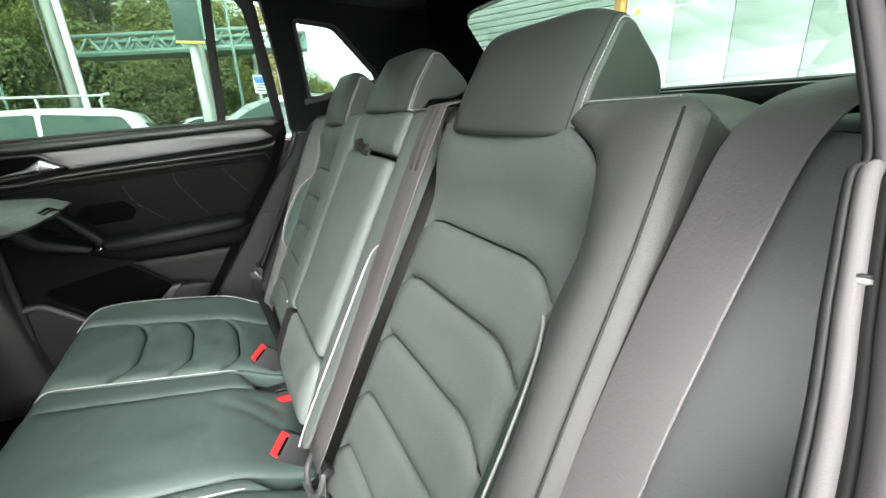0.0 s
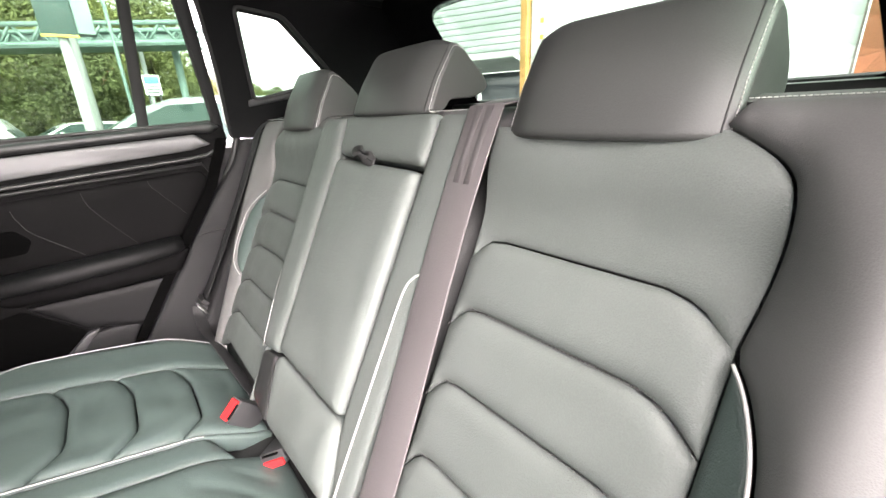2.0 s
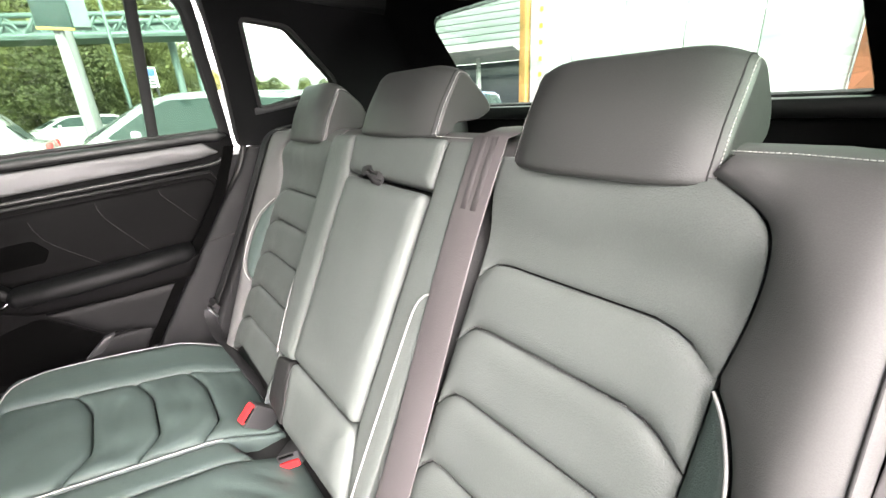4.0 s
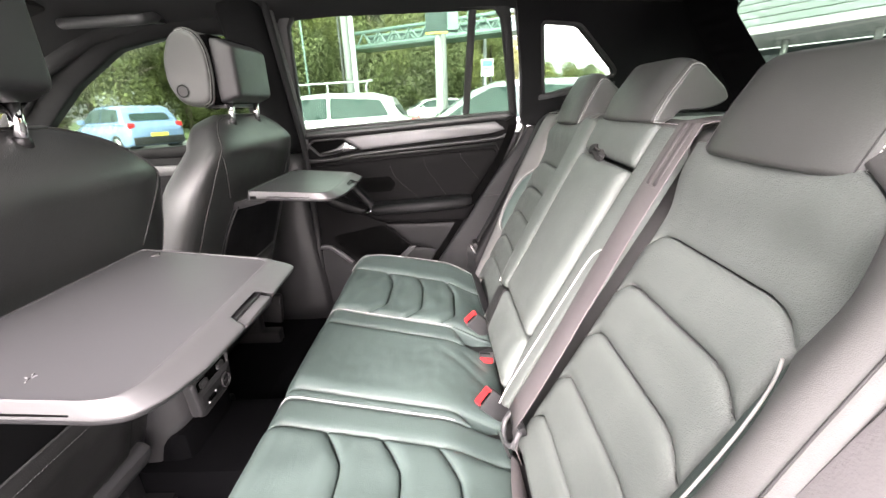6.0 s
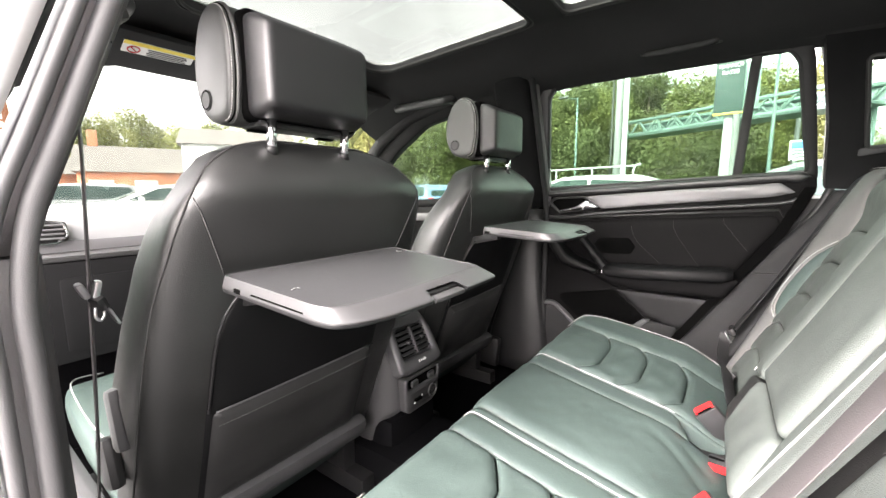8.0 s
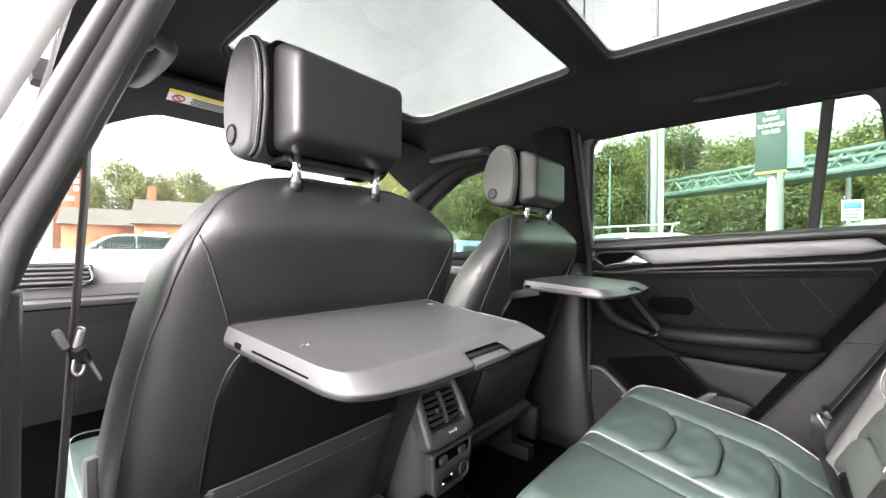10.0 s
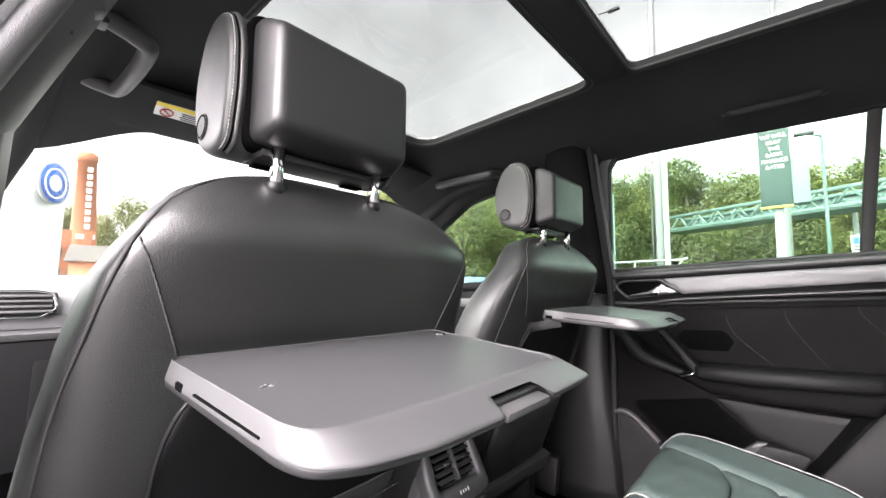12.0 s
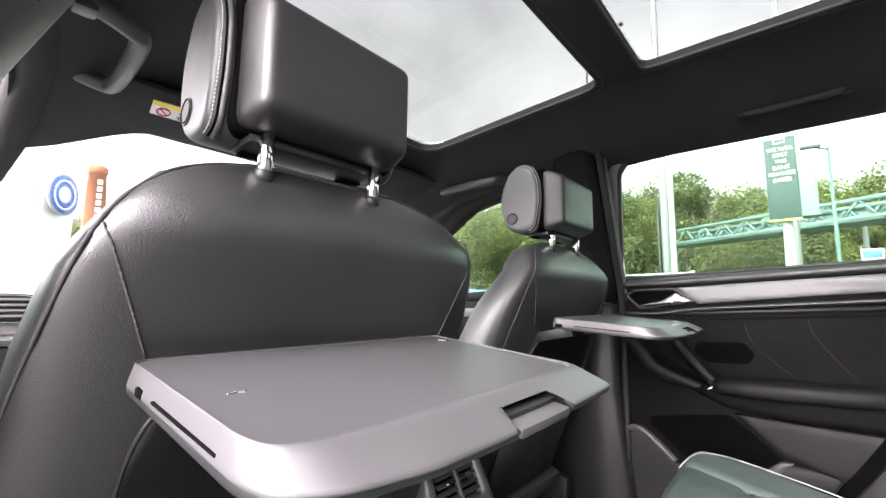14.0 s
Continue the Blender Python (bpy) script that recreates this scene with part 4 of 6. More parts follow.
sheet("socket_panel", panel, face, PLASTIC_WORN, con, holes=[upper_slot], height=0.008, edge=0.010, depth=0.020, step=0.009)
sheet("control_recess", upper_slot, face, GAP_BLACK, con, depth=0.012, step=0.02)
for cx in (-0.036, 0.036):
    rbox("control_knob", face(cx, 0.618, 0.002), (0.026, 0.012, 0.016), PLASTIC_WORN, con, 0.004)
sheet("socket_strip", rounded([(-0.062, 0.555), (0.046, 0.555), (0.058, 0.570), (0.062, 0.596), (-0.064, 0.596)], 0.006), face, PLASTIC, con, height=0.010, edge=0.004, depth=0.002, step=0.02)
rbox("usb_socket", face(-0.030, 0.573, 0.0108), (0.030, 0.004, 0.010), GAP_BLACK, con, 0.0015)
rbox("usb_mark", face(-0.044, 0.568, 0.0118), (0.006, 0.002, 0.004), LABEL_WHITE, con, 0.0004)
rbox("usb_mark", face(-0.014, 0.578, 0.0118), (0.005, 0.002, 0.005), LABEL_WHITE, con, 0.0004)
tube("power_socket", [face(0.034 + 0.017 * math.cos(a), 0.574 + 0.017 * math.sin(a), 0.012) for a in np.linspace(0, 2 * math.pi, 29)[:-1]], 0.0030, PLASTIC_WORN, con, closed=True, n=6)
rbox("socket_lid", face(0.034, 0.574, 0.0108), (0.012, 0.004, 0.003), GREY_PLASTIC, con, 0.001)
rbox("console_foot", (0.0, 0.205, 0.44), (0.20, 0.10, 0.17), CARPET, con, 0.03)
mat1 = rbox("floor_mat", (-0.40, 0.02, 0.346), (0.42, 0.24, 0.012), CARPET, None, 0.005)
tagged(mat1, "black carpet footwell mat with bound edge", "floor mat", "floor mats")
mat2 = rbox("floor_mat", (0.40, 0.02, 0.346), (0.42, 0.24, 0.012), CARPET, None, 0.005)
tagged(mat2, "black carpet footwell mat with bound edge", "floor mat", "floor mats")

# front passenger belt with its hanging tongue
fb = thing("front_seat_belt", (-0.68, 0.13, 0.6), "dark front seat belt hanging from the centre pillar", "seat belt")
run = smooth_line([(-0.612, 0.128, 1.372), (-0.640, 0.130, 1.30), (-0.664, 0.130, 1.255), (-0.670, 0.130, 1.155), (-0.678, 0.130, 1.012), (-0.690, 0.130, 0.794), (-0.706, 0.132, 0.60), (-0.71, 0.14, 0.40)])
ribbon("webbing", run, (0.29, 0.957, 0), 0.044, 0.0016, BELT, fb)
rbox("upper_anchor", (-0.622, 0.122, 1.372), (0.014, 0.026, 0.055), GREY_PLASTIC, fb, 0.010, (0, -18, 0))
rbox("anchor_cover", (-0.640, 0.120, 1.322), (0.014, 0.030, 0.028), PLASTIC, fb, 0.010, (0, -18, 0))
rbox("tongue", (-0.677, 0.106, 0.993), (0.012, 0.022, 0.022), PLASTIC, fb, 0.005, (20, -28, 12))
for dx, tilt, cap in ((-0.0125, 24, SILVER), (0.001, -12, STEEL)):
    rbox("tongue_cap", (-0.679 + dx, 0.102, 1.010), (0.008, 0.013, 0.022), cap, fb, 0.0035, (8, -tilt, 0))
tube("tongue_loop", smooth_line([(-0.681, 0.103, 0.987), (-0.682, 0.102, 0.975), (-0.677, 0.102, 0.970), (-0.673, 0.103, 0.977), (-0.674, 0.104, 0.987)]), 0.0019, STEEL, fb)
rbox("tongue_plate", (-0.6645, 0.102, 0.973), (0.003, 0.014, 0.024), STEEL, fb, 0.001, (10, -24, 0), "steel tongue plate")


# ---- rear bench: backrests ----
def back_y(z):
    return -0.61 - 0.5 * (z - 0.781)


def on_back(x, z, h):
    """A point on the rear backrest: the outer seats are hollowed between their bolsters."""
    a = abs(x)
    inner = sstep(0.208, 0.262, a) if x < 0 else sstep(0.186, 0.222, a)
    hollow = 0.042 * inner * sstep(0.590, 0.520, a) * (0.40 + 0.60 * sstep(1.135, 1.05, z))
    return (x, back_y(z) - hollow + 0.894 * h, z + 0.447 * h)


ROW_Z = (1.032, 0.956, 0.876, 0.793, 0.715, 0.640)


def row_curve(z, gap=0.0, inner=-0.252):
    """The top seam of one quilted row, from the inner to the outer side."""
    return [(inner, z - 0.024 - gap), (inner - 0.008, z - 0.012 - gap), (inner - 0.020, z - 0.003 - gap), (inner - 0.040, z - gap), (-0.466, z - gap), (-0.486, z - 0.004 - gap),
            (-0.500, z - 0.010 - gap), (-0.5245, z - 0.026 - gap)]


def wrinkle(scale, depth, seed=0.0):
    return lambda a, b: depth * noise.noise(Vector((a * scale, b * scale * 0.45, seed)))


def outer_backrest(s, label):
    """One outer rear seat back, s = -1 on the car's left and 1 on its right."""
    seat = thing("rear_car_seat", (s * 0.42, -0.45, 0.34), label, "car seat", "rear seats")
    fine = 0.007 if s < 0 else 0.011
    def put(name, poly, mat, label="", **k):
        return sheet(name, mirror(poly, -s) if s > 0 else poly, on_back, mat, seat, label=label, step=fine, **k)
    inner = -0.252 if s < 0 else -0.203
    rim = [(p.x, p.y) for p in smooth_line([(-0.478, 1.158, 0), (-0.500, 1.147, 0), (-0.520, 1.134, 0), (-0.5305, 1.118, 0), (-0.5335, 1.088, 0), (-0.5305, 1.045, 0), (-0.5245, 1.003, 0)], 5)]
    upper = [(inner + 0.004, 1.158)] + [(x + 0.0011, z) for x, z in rim] + row_curve(ROW_Z[0], -0.0022, inner)[::-1][1:]
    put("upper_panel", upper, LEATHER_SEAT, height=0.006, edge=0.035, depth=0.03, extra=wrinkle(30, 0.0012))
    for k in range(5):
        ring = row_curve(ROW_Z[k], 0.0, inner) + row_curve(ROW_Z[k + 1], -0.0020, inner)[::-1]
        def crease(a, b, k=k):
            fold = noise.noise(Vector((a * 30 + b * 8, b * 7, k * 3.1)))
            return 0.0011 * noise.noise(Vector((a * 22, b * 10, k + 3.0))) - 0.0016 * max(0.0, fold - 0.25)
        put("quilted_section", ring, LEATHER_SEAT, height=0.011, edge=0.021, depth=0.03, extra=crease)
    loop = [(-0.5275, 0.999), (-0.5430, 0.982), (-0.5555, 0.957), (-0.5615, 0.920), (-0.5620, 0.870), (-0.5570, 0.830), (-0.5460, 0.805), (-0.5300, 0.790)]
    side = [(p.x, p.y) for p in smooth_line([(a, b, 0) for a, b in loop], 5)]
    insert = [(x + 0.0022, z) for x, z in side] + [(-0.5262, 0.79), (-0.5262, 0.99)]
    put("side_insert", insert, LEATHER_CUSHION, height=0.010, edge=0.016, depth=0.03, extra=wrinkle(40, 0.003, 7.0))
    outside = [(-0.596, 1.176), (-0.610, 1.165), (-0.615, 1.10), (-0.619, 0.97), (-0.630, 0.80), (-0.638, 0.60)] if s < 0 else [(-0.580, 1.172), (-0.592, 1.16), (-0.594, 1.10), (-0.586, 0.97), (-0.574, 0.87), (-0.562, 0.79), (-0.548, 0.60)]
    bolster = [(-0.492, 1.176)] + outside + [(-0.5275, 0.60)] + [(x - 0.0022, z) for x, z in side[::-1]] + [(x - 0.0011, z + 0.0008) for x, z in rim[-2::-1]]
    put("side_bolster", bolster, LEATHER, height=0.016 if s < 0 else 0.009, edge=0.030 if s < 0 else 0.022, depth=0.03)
    tube("piping", [on_back(-s * x, z, 0.0125 if s < 0 else 0.0085) for x, z in side], 0.0015 if s < 0 else 0.0011, PIPING, seat, "white piping")
    if s < 0:
        tube("edge_seam", [on_back(x, z, 0.0125) for x, z in ((-0.5990, 1.165), (-0.6020, 1.13), (-0.6065, 1.08), (-0.6095, 1.00), (-0.6150, 0.90), (-0.6220, 0.78))], 0.0011, DARK_THREAD, seat)
    # padded top edge with its stitched seam
    x0, x1 = -s * -0.225, -s * -0.608
    rings = []
    for i in range(15):
        x = x0 + (x1 - x0) * i / 14
        e = 1 - 0.35 * max(0, (i - 12) / 2) ** 2
        rings.append([(x, -0.862 + 0.046 * math.cos(a) * e, 1.148 + 0.032 * math.sin(a) * e) for a in (2 * math.pi * k / 16 for k in range(16))])
    loft("top_roll", rings, LEATHER, seat, flip=s < 0)
    stitches("top_stitching", [on_back(-s * x, 1.1765, 0.002) for x in np.linspace(-0.488, -0.590, 14)], THREAD, seat, pitch=0.0036, radius=0.0005, fill=0.75)
    tube("top_seam", [on_back(-s * x, 1.1725, 0.002) for x in np.linspace(-0.488, -0.594, 8)], 0.0012, DARK_THREAD, seat)
    for k in (1, 2, 3):
        line = smooth_line([(a, b, 0) for a, b in row_curve(ROW_Z[k], -0.0015, inner)], 3)
        stitches("row_stitching", [on_back(-s * x, z, 0.0045) for x, z, *_ in line], GREY_THREAD, seat, pitch=0.0045, radius=0.0005)
    rings = []
    for z, t in ((0.60, 0.055), (0.80, 0.060), (1.0, 0.060), (1.12, 0.055), (1.168, 0.042)):
        yf = back_y(z) - 0.056
        a, b = sorted((s * 0.235, s * 0.628 if z > 0.9 else s * 0.640))
        c = 0.018
        rings.append([(a + c, yf, z), (b - c, yf, z), (b, yf - c, z), (b, yf - t + c, z), (b - c, yf - t, z), (a + c, yf - t, z), (a, yf - t + c, z), (a, yf - c, z)])
    loft("back_shell", rings, LEATHER_SIDE, seat, "black carpeted seat shell")
    return seat


SEATS = {s: outer_backrest(s, "black leather outer rear seat with chevron quilting and white piping") for s in (-1, 1)}

centre = thing("rear_car_seat", (-0.03, -0.45, 0.34), "smooth black leather centre rear seat with folded-up armrest", "car seat", "rear seats")
def put_centre(name, poly, mat=LEATHER_SEAT, label="", r=0.012, **k):
    return sheet(name, rounded(poly, r), on_back, mat, centre, label=label, step=0.009, **k)
put_centre("armrest_panel", [(-0.143, 0.787), (-0.142, 1.102), (0.096, 1.106), (0.092, 0.783)], LEATHER_SEAT, height=0.014, edge=0.024, depth=0.03, extra=wrinkle(16, 0.002))
put_centre("upper_panel", [(-0.149, 1.109), (0.100, 1.113), (0.110, 1.176), (-0.150, 1.176)], LEATHER_SEAT, height=0.010, edge=0.02, depth=0.03)
put_centre("lower_roll", [(-0.174, 0.688), (-0.147, 0.781), (0.094, 0.777), (0.060, 0.676)], height=0.015, edge=0.032, depth=0.03, r=0.018, extra=wrinkle(20, 0.003, 4.0))
put_centre("edge_strip", [(-0.150, 0.785), (-0.177, 0.70), (-0.188, 0.67), (-0.214, 0.68), (-0.217, 1.03), (-0.218, 1.174), (-0.153, 1.174)], height=0.003, edge=0.030, depth=0.03)
put_centre("edge_strip", [(0.119, 1.174), (0.214, 1.174), (0.201, 1.05), (0.196, 0.98), (0.191, 0.90), (0.184, 0.84), (0.168, 0.765), (0.099, 0.775), (0.098, 0.80), (0.101, 1.10)], height=0.012, edge=0.024, depth=0.03)
put_centre("recess_side", [(0.103, 0.770), (0.165, 0.758), (0.150, 0.68), (0.070, 0.67)], LEATHER_SIDE, height=0.006, edge=0.012, depth=0.03)
pipe = smooth_line([(-0.2180, 0.990, 0), (-0.2040, 0.983, 0), (-0.1930, 0.962, 0), (-0.1900, 0.900, 0), (-0.1885, 0.840, 0), (-0.1865, 0.760, 0), (-0.1870, 0.700, 0), (-0.1930, 0.672, 0)])
tube("piping", [on_back(x, z, 0.0044) for x, z, *_ in pipe], 0.0016, PIPING, centre, "white piping")
pipe = smooth_line([(0.1935, 0.945, 0), (0.1905, 0.90, 0), (0.1835, 0.845, 0), (0.1760, 0.800, 0), (0.1665, 0.764, 0)])
tube("piping", [on_back(x, z, 0.0060) for x, z, *_ in pipe], 0.0013, PIPING, centre, "white piping")
rings = []
for i in range(9):
    x = -0.224 + 0.448 * i / 8
    rings.append([(x, -0.862 + 0.046 * math.cos(a), 1.148 + 0.032 * math.sin(a)) for a in (2 * math.pi * k / 16 for k in range(16))])
loft("top_roll", rings, LEATHER, centre, flip=True)
stitches("top_stitching", [on_back(x, 1.178, 0.002) for x in np.linspace(-0.200, -0.120, 10)], THREAD, centre, pitch=0.0045, radius=0.0005)
rings = [[(-0.236, back_y(z) - 0.06, z), (0.236, back_y(z) - 0.06, z), (0.236, back_y(z) - 0.12, z), (-0.236, back_y(z) - 0.12, z)] for z in (0.60, 0.9, 1.165)]
loft("back_shell", rings, LEATHER_SIDE, centre)
# pull loop of the armrest
loop = smooth_line([on_back(-0.026, 1.110, 0.006), on_back(-0.013, 1.114, 0.013), on_back(0.003, 1.119, 0.017), on_back(0.010, 1.116, 0.021), on_back(0.003, 1.110, 0.019), on_back(-0.011, 1.106, 0.014), on_back(-0.028, 1.104, 0.006)])
ribbon("pull_strap", loop, (0.85, 0.2, 0.5), 0.014, 0.0026, RUBBER, centre, "black fabric pull loop")


# ---- rear head restraints ----
def rear_head_restraint(x0, x1, low, high, label):
    hr = thing("rear_head_restraint", ((x0 + x1) / 2, -0.86, low), label, "head restraint", "rear head restraints")
    w, k = x1 - x0, high - low
    prof = rounded([(-0.800, low), (-0.822, low + 0.48 * k), (-0.860, high), (-0.880, high - 0.003), (-0.924, high - 0.045), (-0.934, low + 0.038), (-0.905, low + 0.022), (-0.842, low + 0.020), (-0.826, low - 0.001)], 0.016)
    prof = [Vector((0, *q)) for q in resample(prof, 0.008)]
    mid = Vector((0, -0.862, low + 0.55 * k))
    def skin(q, u, out=0.0, g=1.0):
        a = abs(u)
        fold = max(0, (a - 0.90) / 0.10)
        v = mid + (q - mid) * ((1 - 0.10 * (1 - math.sqrt(max(0.0, 1 - fold * fold))) + out) * g)
        ease = max(0, (a - 0.50) / 0.50) ** 2.2
        v.z = low + (v.z - low) * (1 - 0.13 * ease)
        return ((x0 + x1) / 2 + u * w / 2, v.y + (0.010 * (1 - u * u) - 0.012 * ease) * sstep(-0.905, -0.805, q.y) * g, v.z)
    us = [-1 + 0.012 * k for k in range(9)] + [-0.88, -0.84, -0.78, -0.7, -0.6, -0.45, -0.3, -0.15]
    us = us + [0.0] + [-u for u in us[::-1]]
    rings = [[skin(q, -1.0, 0, g) for q in prof] for g in (0.05, 0.5, 0.9, 0.985)] + [[skin(q, u) for q in prof] for u in us] + [[skin(q, 1.0, 0, g) for q in prof] for g in (0.985, 0.9, 0.5, 0.05)]
    loft("cushion", rings, LEATHER_HEAD, hr)
    chain = [q for q in prof if q.y > -0.888 and not (q.y < -0.826 and q.z < low + 0.42 * k)]
    chain.sort(key=lambda q: q.z - 3 * min(0, q.y + 0.860))
    for s in (-1, 1):
        stitches("white_stitching", [skin(q, s * 0.972, 0.008) for q in chain], THREAD, hr, pitch=0.0038, radius=0.0006, fill=0.72)
        tube("seam", [skin(q, s * 0.925, 0.003) for q in chain], 0.0008, DARK_THREAD, hr)
    for x in ((x0 + x1) / 2 - 0.05, (x0 + x1) / 2 + 0.05):
        tube("post", [(x, -0.858, low - 0.02), (x, -0.858, low + 0.05)], 0.006, CHROME, hr)
    return hr


rear_head_restraint(-0.486, -0.262, 1.147, 1.263, "black leather rear head restraint with white side stitching")
rear_head_restraint(-0.116, 0.112, 1.176, 1.280, "black leather centre head restraint with white side stitching")
rear_head_restraint(0.288, 0.492, 1.152, 1.280, "black leather rear head restraint with white side stitching")


# ---- rear bench: cushions ----
def on_cushion(x, y, h):
    roll = max(0.0, y + 0.165)
    drop = 0.075 * (roll / 0.065) ** 2.2
    side = 0.012 * sstep(0.48, 0.60, abs(x)) - 0.032 * sstep(-0.44, -0.57, y)
    return (x, y - 0.15 * drop, 0.700 + 0.21 * (y + 0.128) - drop + side + h)


CUSHION = {1: (0.158, 0.172, 0.448, 0.572), -1: (0.193, 0.262, 0.505, 0.598)}


def side_cushion(s):
    """The sitting part of one outer seat: piping, quilted panels with chevron seams, raised outer bolster."""
    seat = SEATS[s]
    flip = (lambda p: mirror(p, s))
    edge, x0, x1, rim_x = CUSHION[s]
    def bend(c):
        return [(x0, c + 0.040), (x0 + 0.030, c + 0.020), (x0 + 0.060, c + 0.003), (x0 + 0.085, c), (x1 - 0.075, c), (x1 - 0.035, c + 0.010), (x1, c + 0.026)]
    chain = [[(x0, -0.095), (x1, -0.095)]] + [bend(c) for c in (-0.278, -0.376, -0.475)] + [[(x0, -0.575), (x1, -0.575)]]
    for k, (a, b) in enumerate(zip(chain, chain[1:])):
        low = [(p[0], p[1] + 0.0030) for p in b]
        def crumple(p, q, k=k):
            fold = noise.noise(Vector((p * 9 + q * 5, q * 30 + p * 4, k * 2.7)))
            return 0.0040 * noise.noise(Vector((p * 16, q * 10, k))) - 0.0065 * max(0.0, fold - 0.12)
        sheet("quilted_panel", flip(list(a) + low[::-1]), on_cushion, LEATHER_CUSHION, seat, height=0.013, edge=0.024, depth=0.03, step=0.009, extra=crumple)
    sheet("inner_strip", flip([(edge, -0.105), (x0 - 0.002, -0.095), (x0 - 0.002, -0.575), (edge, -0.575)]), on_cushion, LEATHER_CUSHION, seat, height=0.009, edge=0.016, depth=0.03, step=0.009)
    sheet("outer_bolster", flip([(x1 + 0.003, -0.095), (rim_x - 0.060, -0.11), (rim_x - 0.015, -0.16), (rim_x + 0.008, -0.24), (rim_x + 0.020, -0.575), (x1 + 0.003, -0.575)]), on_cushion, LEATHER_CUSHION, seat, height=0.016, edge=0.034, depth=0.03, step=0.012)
    tube("piping", [on_cushion(s * edge, y, 0.0085) for y in np.linspace(-0.115, -0.465, 30)], 0.0012, PIPING, seat, "white piping")
    rim = smooth_line([(rim_x - 0.135, -0.128, 0), (rim_x - 0.070, -0.148, 0), (rim_x - 0.030, -0.188, 0), (rim_x - 0.012, -0.25, 0), (rim_x, -0.38, 0), (rim_x + 0.002, -0.52, 0), (rim_x - 0.006, -0.545, 0)])
    tube("piping", [on_cushion(s * x, y, 0.0175) for x, y, _ in rim], 0.0012, PIPING, seat, "white piping")
    rbox("seat_base", (s * 0.40, -0.365, 0.455), (0.43, 0.46, 0.23), LEATHER_SIDE, seat, 0.03)
    return seat


side_cushion(-1)
side_cushion(1)
middle = centre
sheet("seat_panel", rounded([(-0.164, -0.095), (0.092, -0.095), (0.092, -0.575), (-0.164, -0.575)], 0.02), on_cushion, LEATHER_CUSHION, middle, height=0.014, edge=0.03, depth=0.03, step=0.009,
      extra=lambda a, b: 0.004 * noise.noise(Vector((a * 9, b * 9, 2))) + 0.0012 * noise.noise(Vector((a * 34 + b * 20, b * 45, 9))) - 0.011 * sstep(-0.40, -0.50, b) * max(0.0, noise.noise(Vector((a * 24 - b * 20, b * 9 + a * 6, 5))) - 0.05))
for x0, x1 in ((0.094, 0.156), (-0.191, -0.166)):
    sheet("edge_strip", [(x0, -0.105), (x1, -0.105), (x1, -0.470), (x0, -0.500)], on_cushion, LEATHER_CUSHION, middle, height=0.009, edge=0.014, depth=0.03, step=0.009)
rbox("seat_base", (0, -0.365, 0.455), (0.36, 0.46, 0.23), LEATHER_SIDE, middle, 0.03)


# ---- buckles and belts of the rear seats ----
def buckle(tip, axis, across, length, low, label):
    """A stalk buckle whose end lies at tip; low: its red key fills only the lower half of the end."""
    t, d = Vector(tip), Vector(axis).normalized()
    w = Vector(across)
    w = (w - d * w.dot(d)).normalized()
    u = w.cross(d)
    base = t - d * length
    ob = thing("belt_buckle", base[:], label, "belt buckle", "rear belt buckles")
    m3 = Matrix((w, d, u)).transposed()
    turn = [math.degrees(a) for a in m3.to_euler()]
    def off(y, z):
        return (base + d * y + u * z)[:]
    rbox("housing", off(length * 0.5, 0), (0.046, length, 0.030), PLASTIC_WORN, ob, 0.006, turn, taper=(1.04, 1.0))
    rbox("release_button", off(length + 0.0005, -0.007 if low else 0.0), (0.040, 0.008, 0.014 if low else 0.019), RED, ob, 0.003, turn, "red release button")
    rbox("slot", off(length + 0.003, 0.0105 if low else 0.0115), (0.030, 0.004, 0.003), GAP_BLACK, ob, 0.0008, turn)
    return ob


buckle((-0.144, -0.525, 0.650), (-0.22, 0.62, 0.75), (0.021, -0.037, 0.028), 0.085, False, "black belt buckle with red button between the seat cushions")
buckle((0.046, -0.549, 0.610), (-0.70, 0.68, 0.20), (0.66, 0.72, -0.36), 0.055, True, "black belt buckle lying flat with red button")
buckle((0.176, -0.517, 0.654), (-0.30, 0.60, 0.74), (0.008, -0.037, 0.031), 0.080, False, "black belt buckle with red button between the seat cushions")

belt = thing("centre_seat_belt", (-0.28, -0.6, 0.68), "grey seat belt hanging down across the seat back", "seat belt", "rear seat belts")
line = [(-0.237, -0.885, 1.188), (-0.236, -0.850, 1.189)]
for z in np.linspace(1.180, 0.700, 18):
    line.append((-0.236 - 0.026 * sstep(1.12, 0.72, z), back_y(z) + 0.0045, z + 0.002))
web = ribbon("webbing", line, (1, 0, 0.0), 0.056, 0.0016, BELT, belt)
for d in (-0.008, 0.010):
    ribbon("woven_stripe", [(x + d, y + 0.0007, z + 0.0004) for x, y, z in line[2:6]], (1, 0, 0.0), 0.010, 0.0006, BELT_STRIPE, web)
rbox("tongue", (-0.256, -0.576, 0.690), (0.060, 0.013, 0.020), PLASTIC, belt, 0.006, (-25, 0, 8))
tube("tongue_loop", smooth_line([(-0.284, -0.574, 0.692), (-0.287, -0.562, 0.664), (-0.258, -0.553, 0.648), (-0.230, -0.556, 0.662), (-0.228, -0.572, 0.690)]), 0.0048, GREY_PLASTIC, belt)
rbox("tongue_plate", (-0.256, -0.554, 0.634), (0.030, 0.004, 0.040), STEEL, belt, 0.001, (-20, 0, 8), "steel tongue plate")
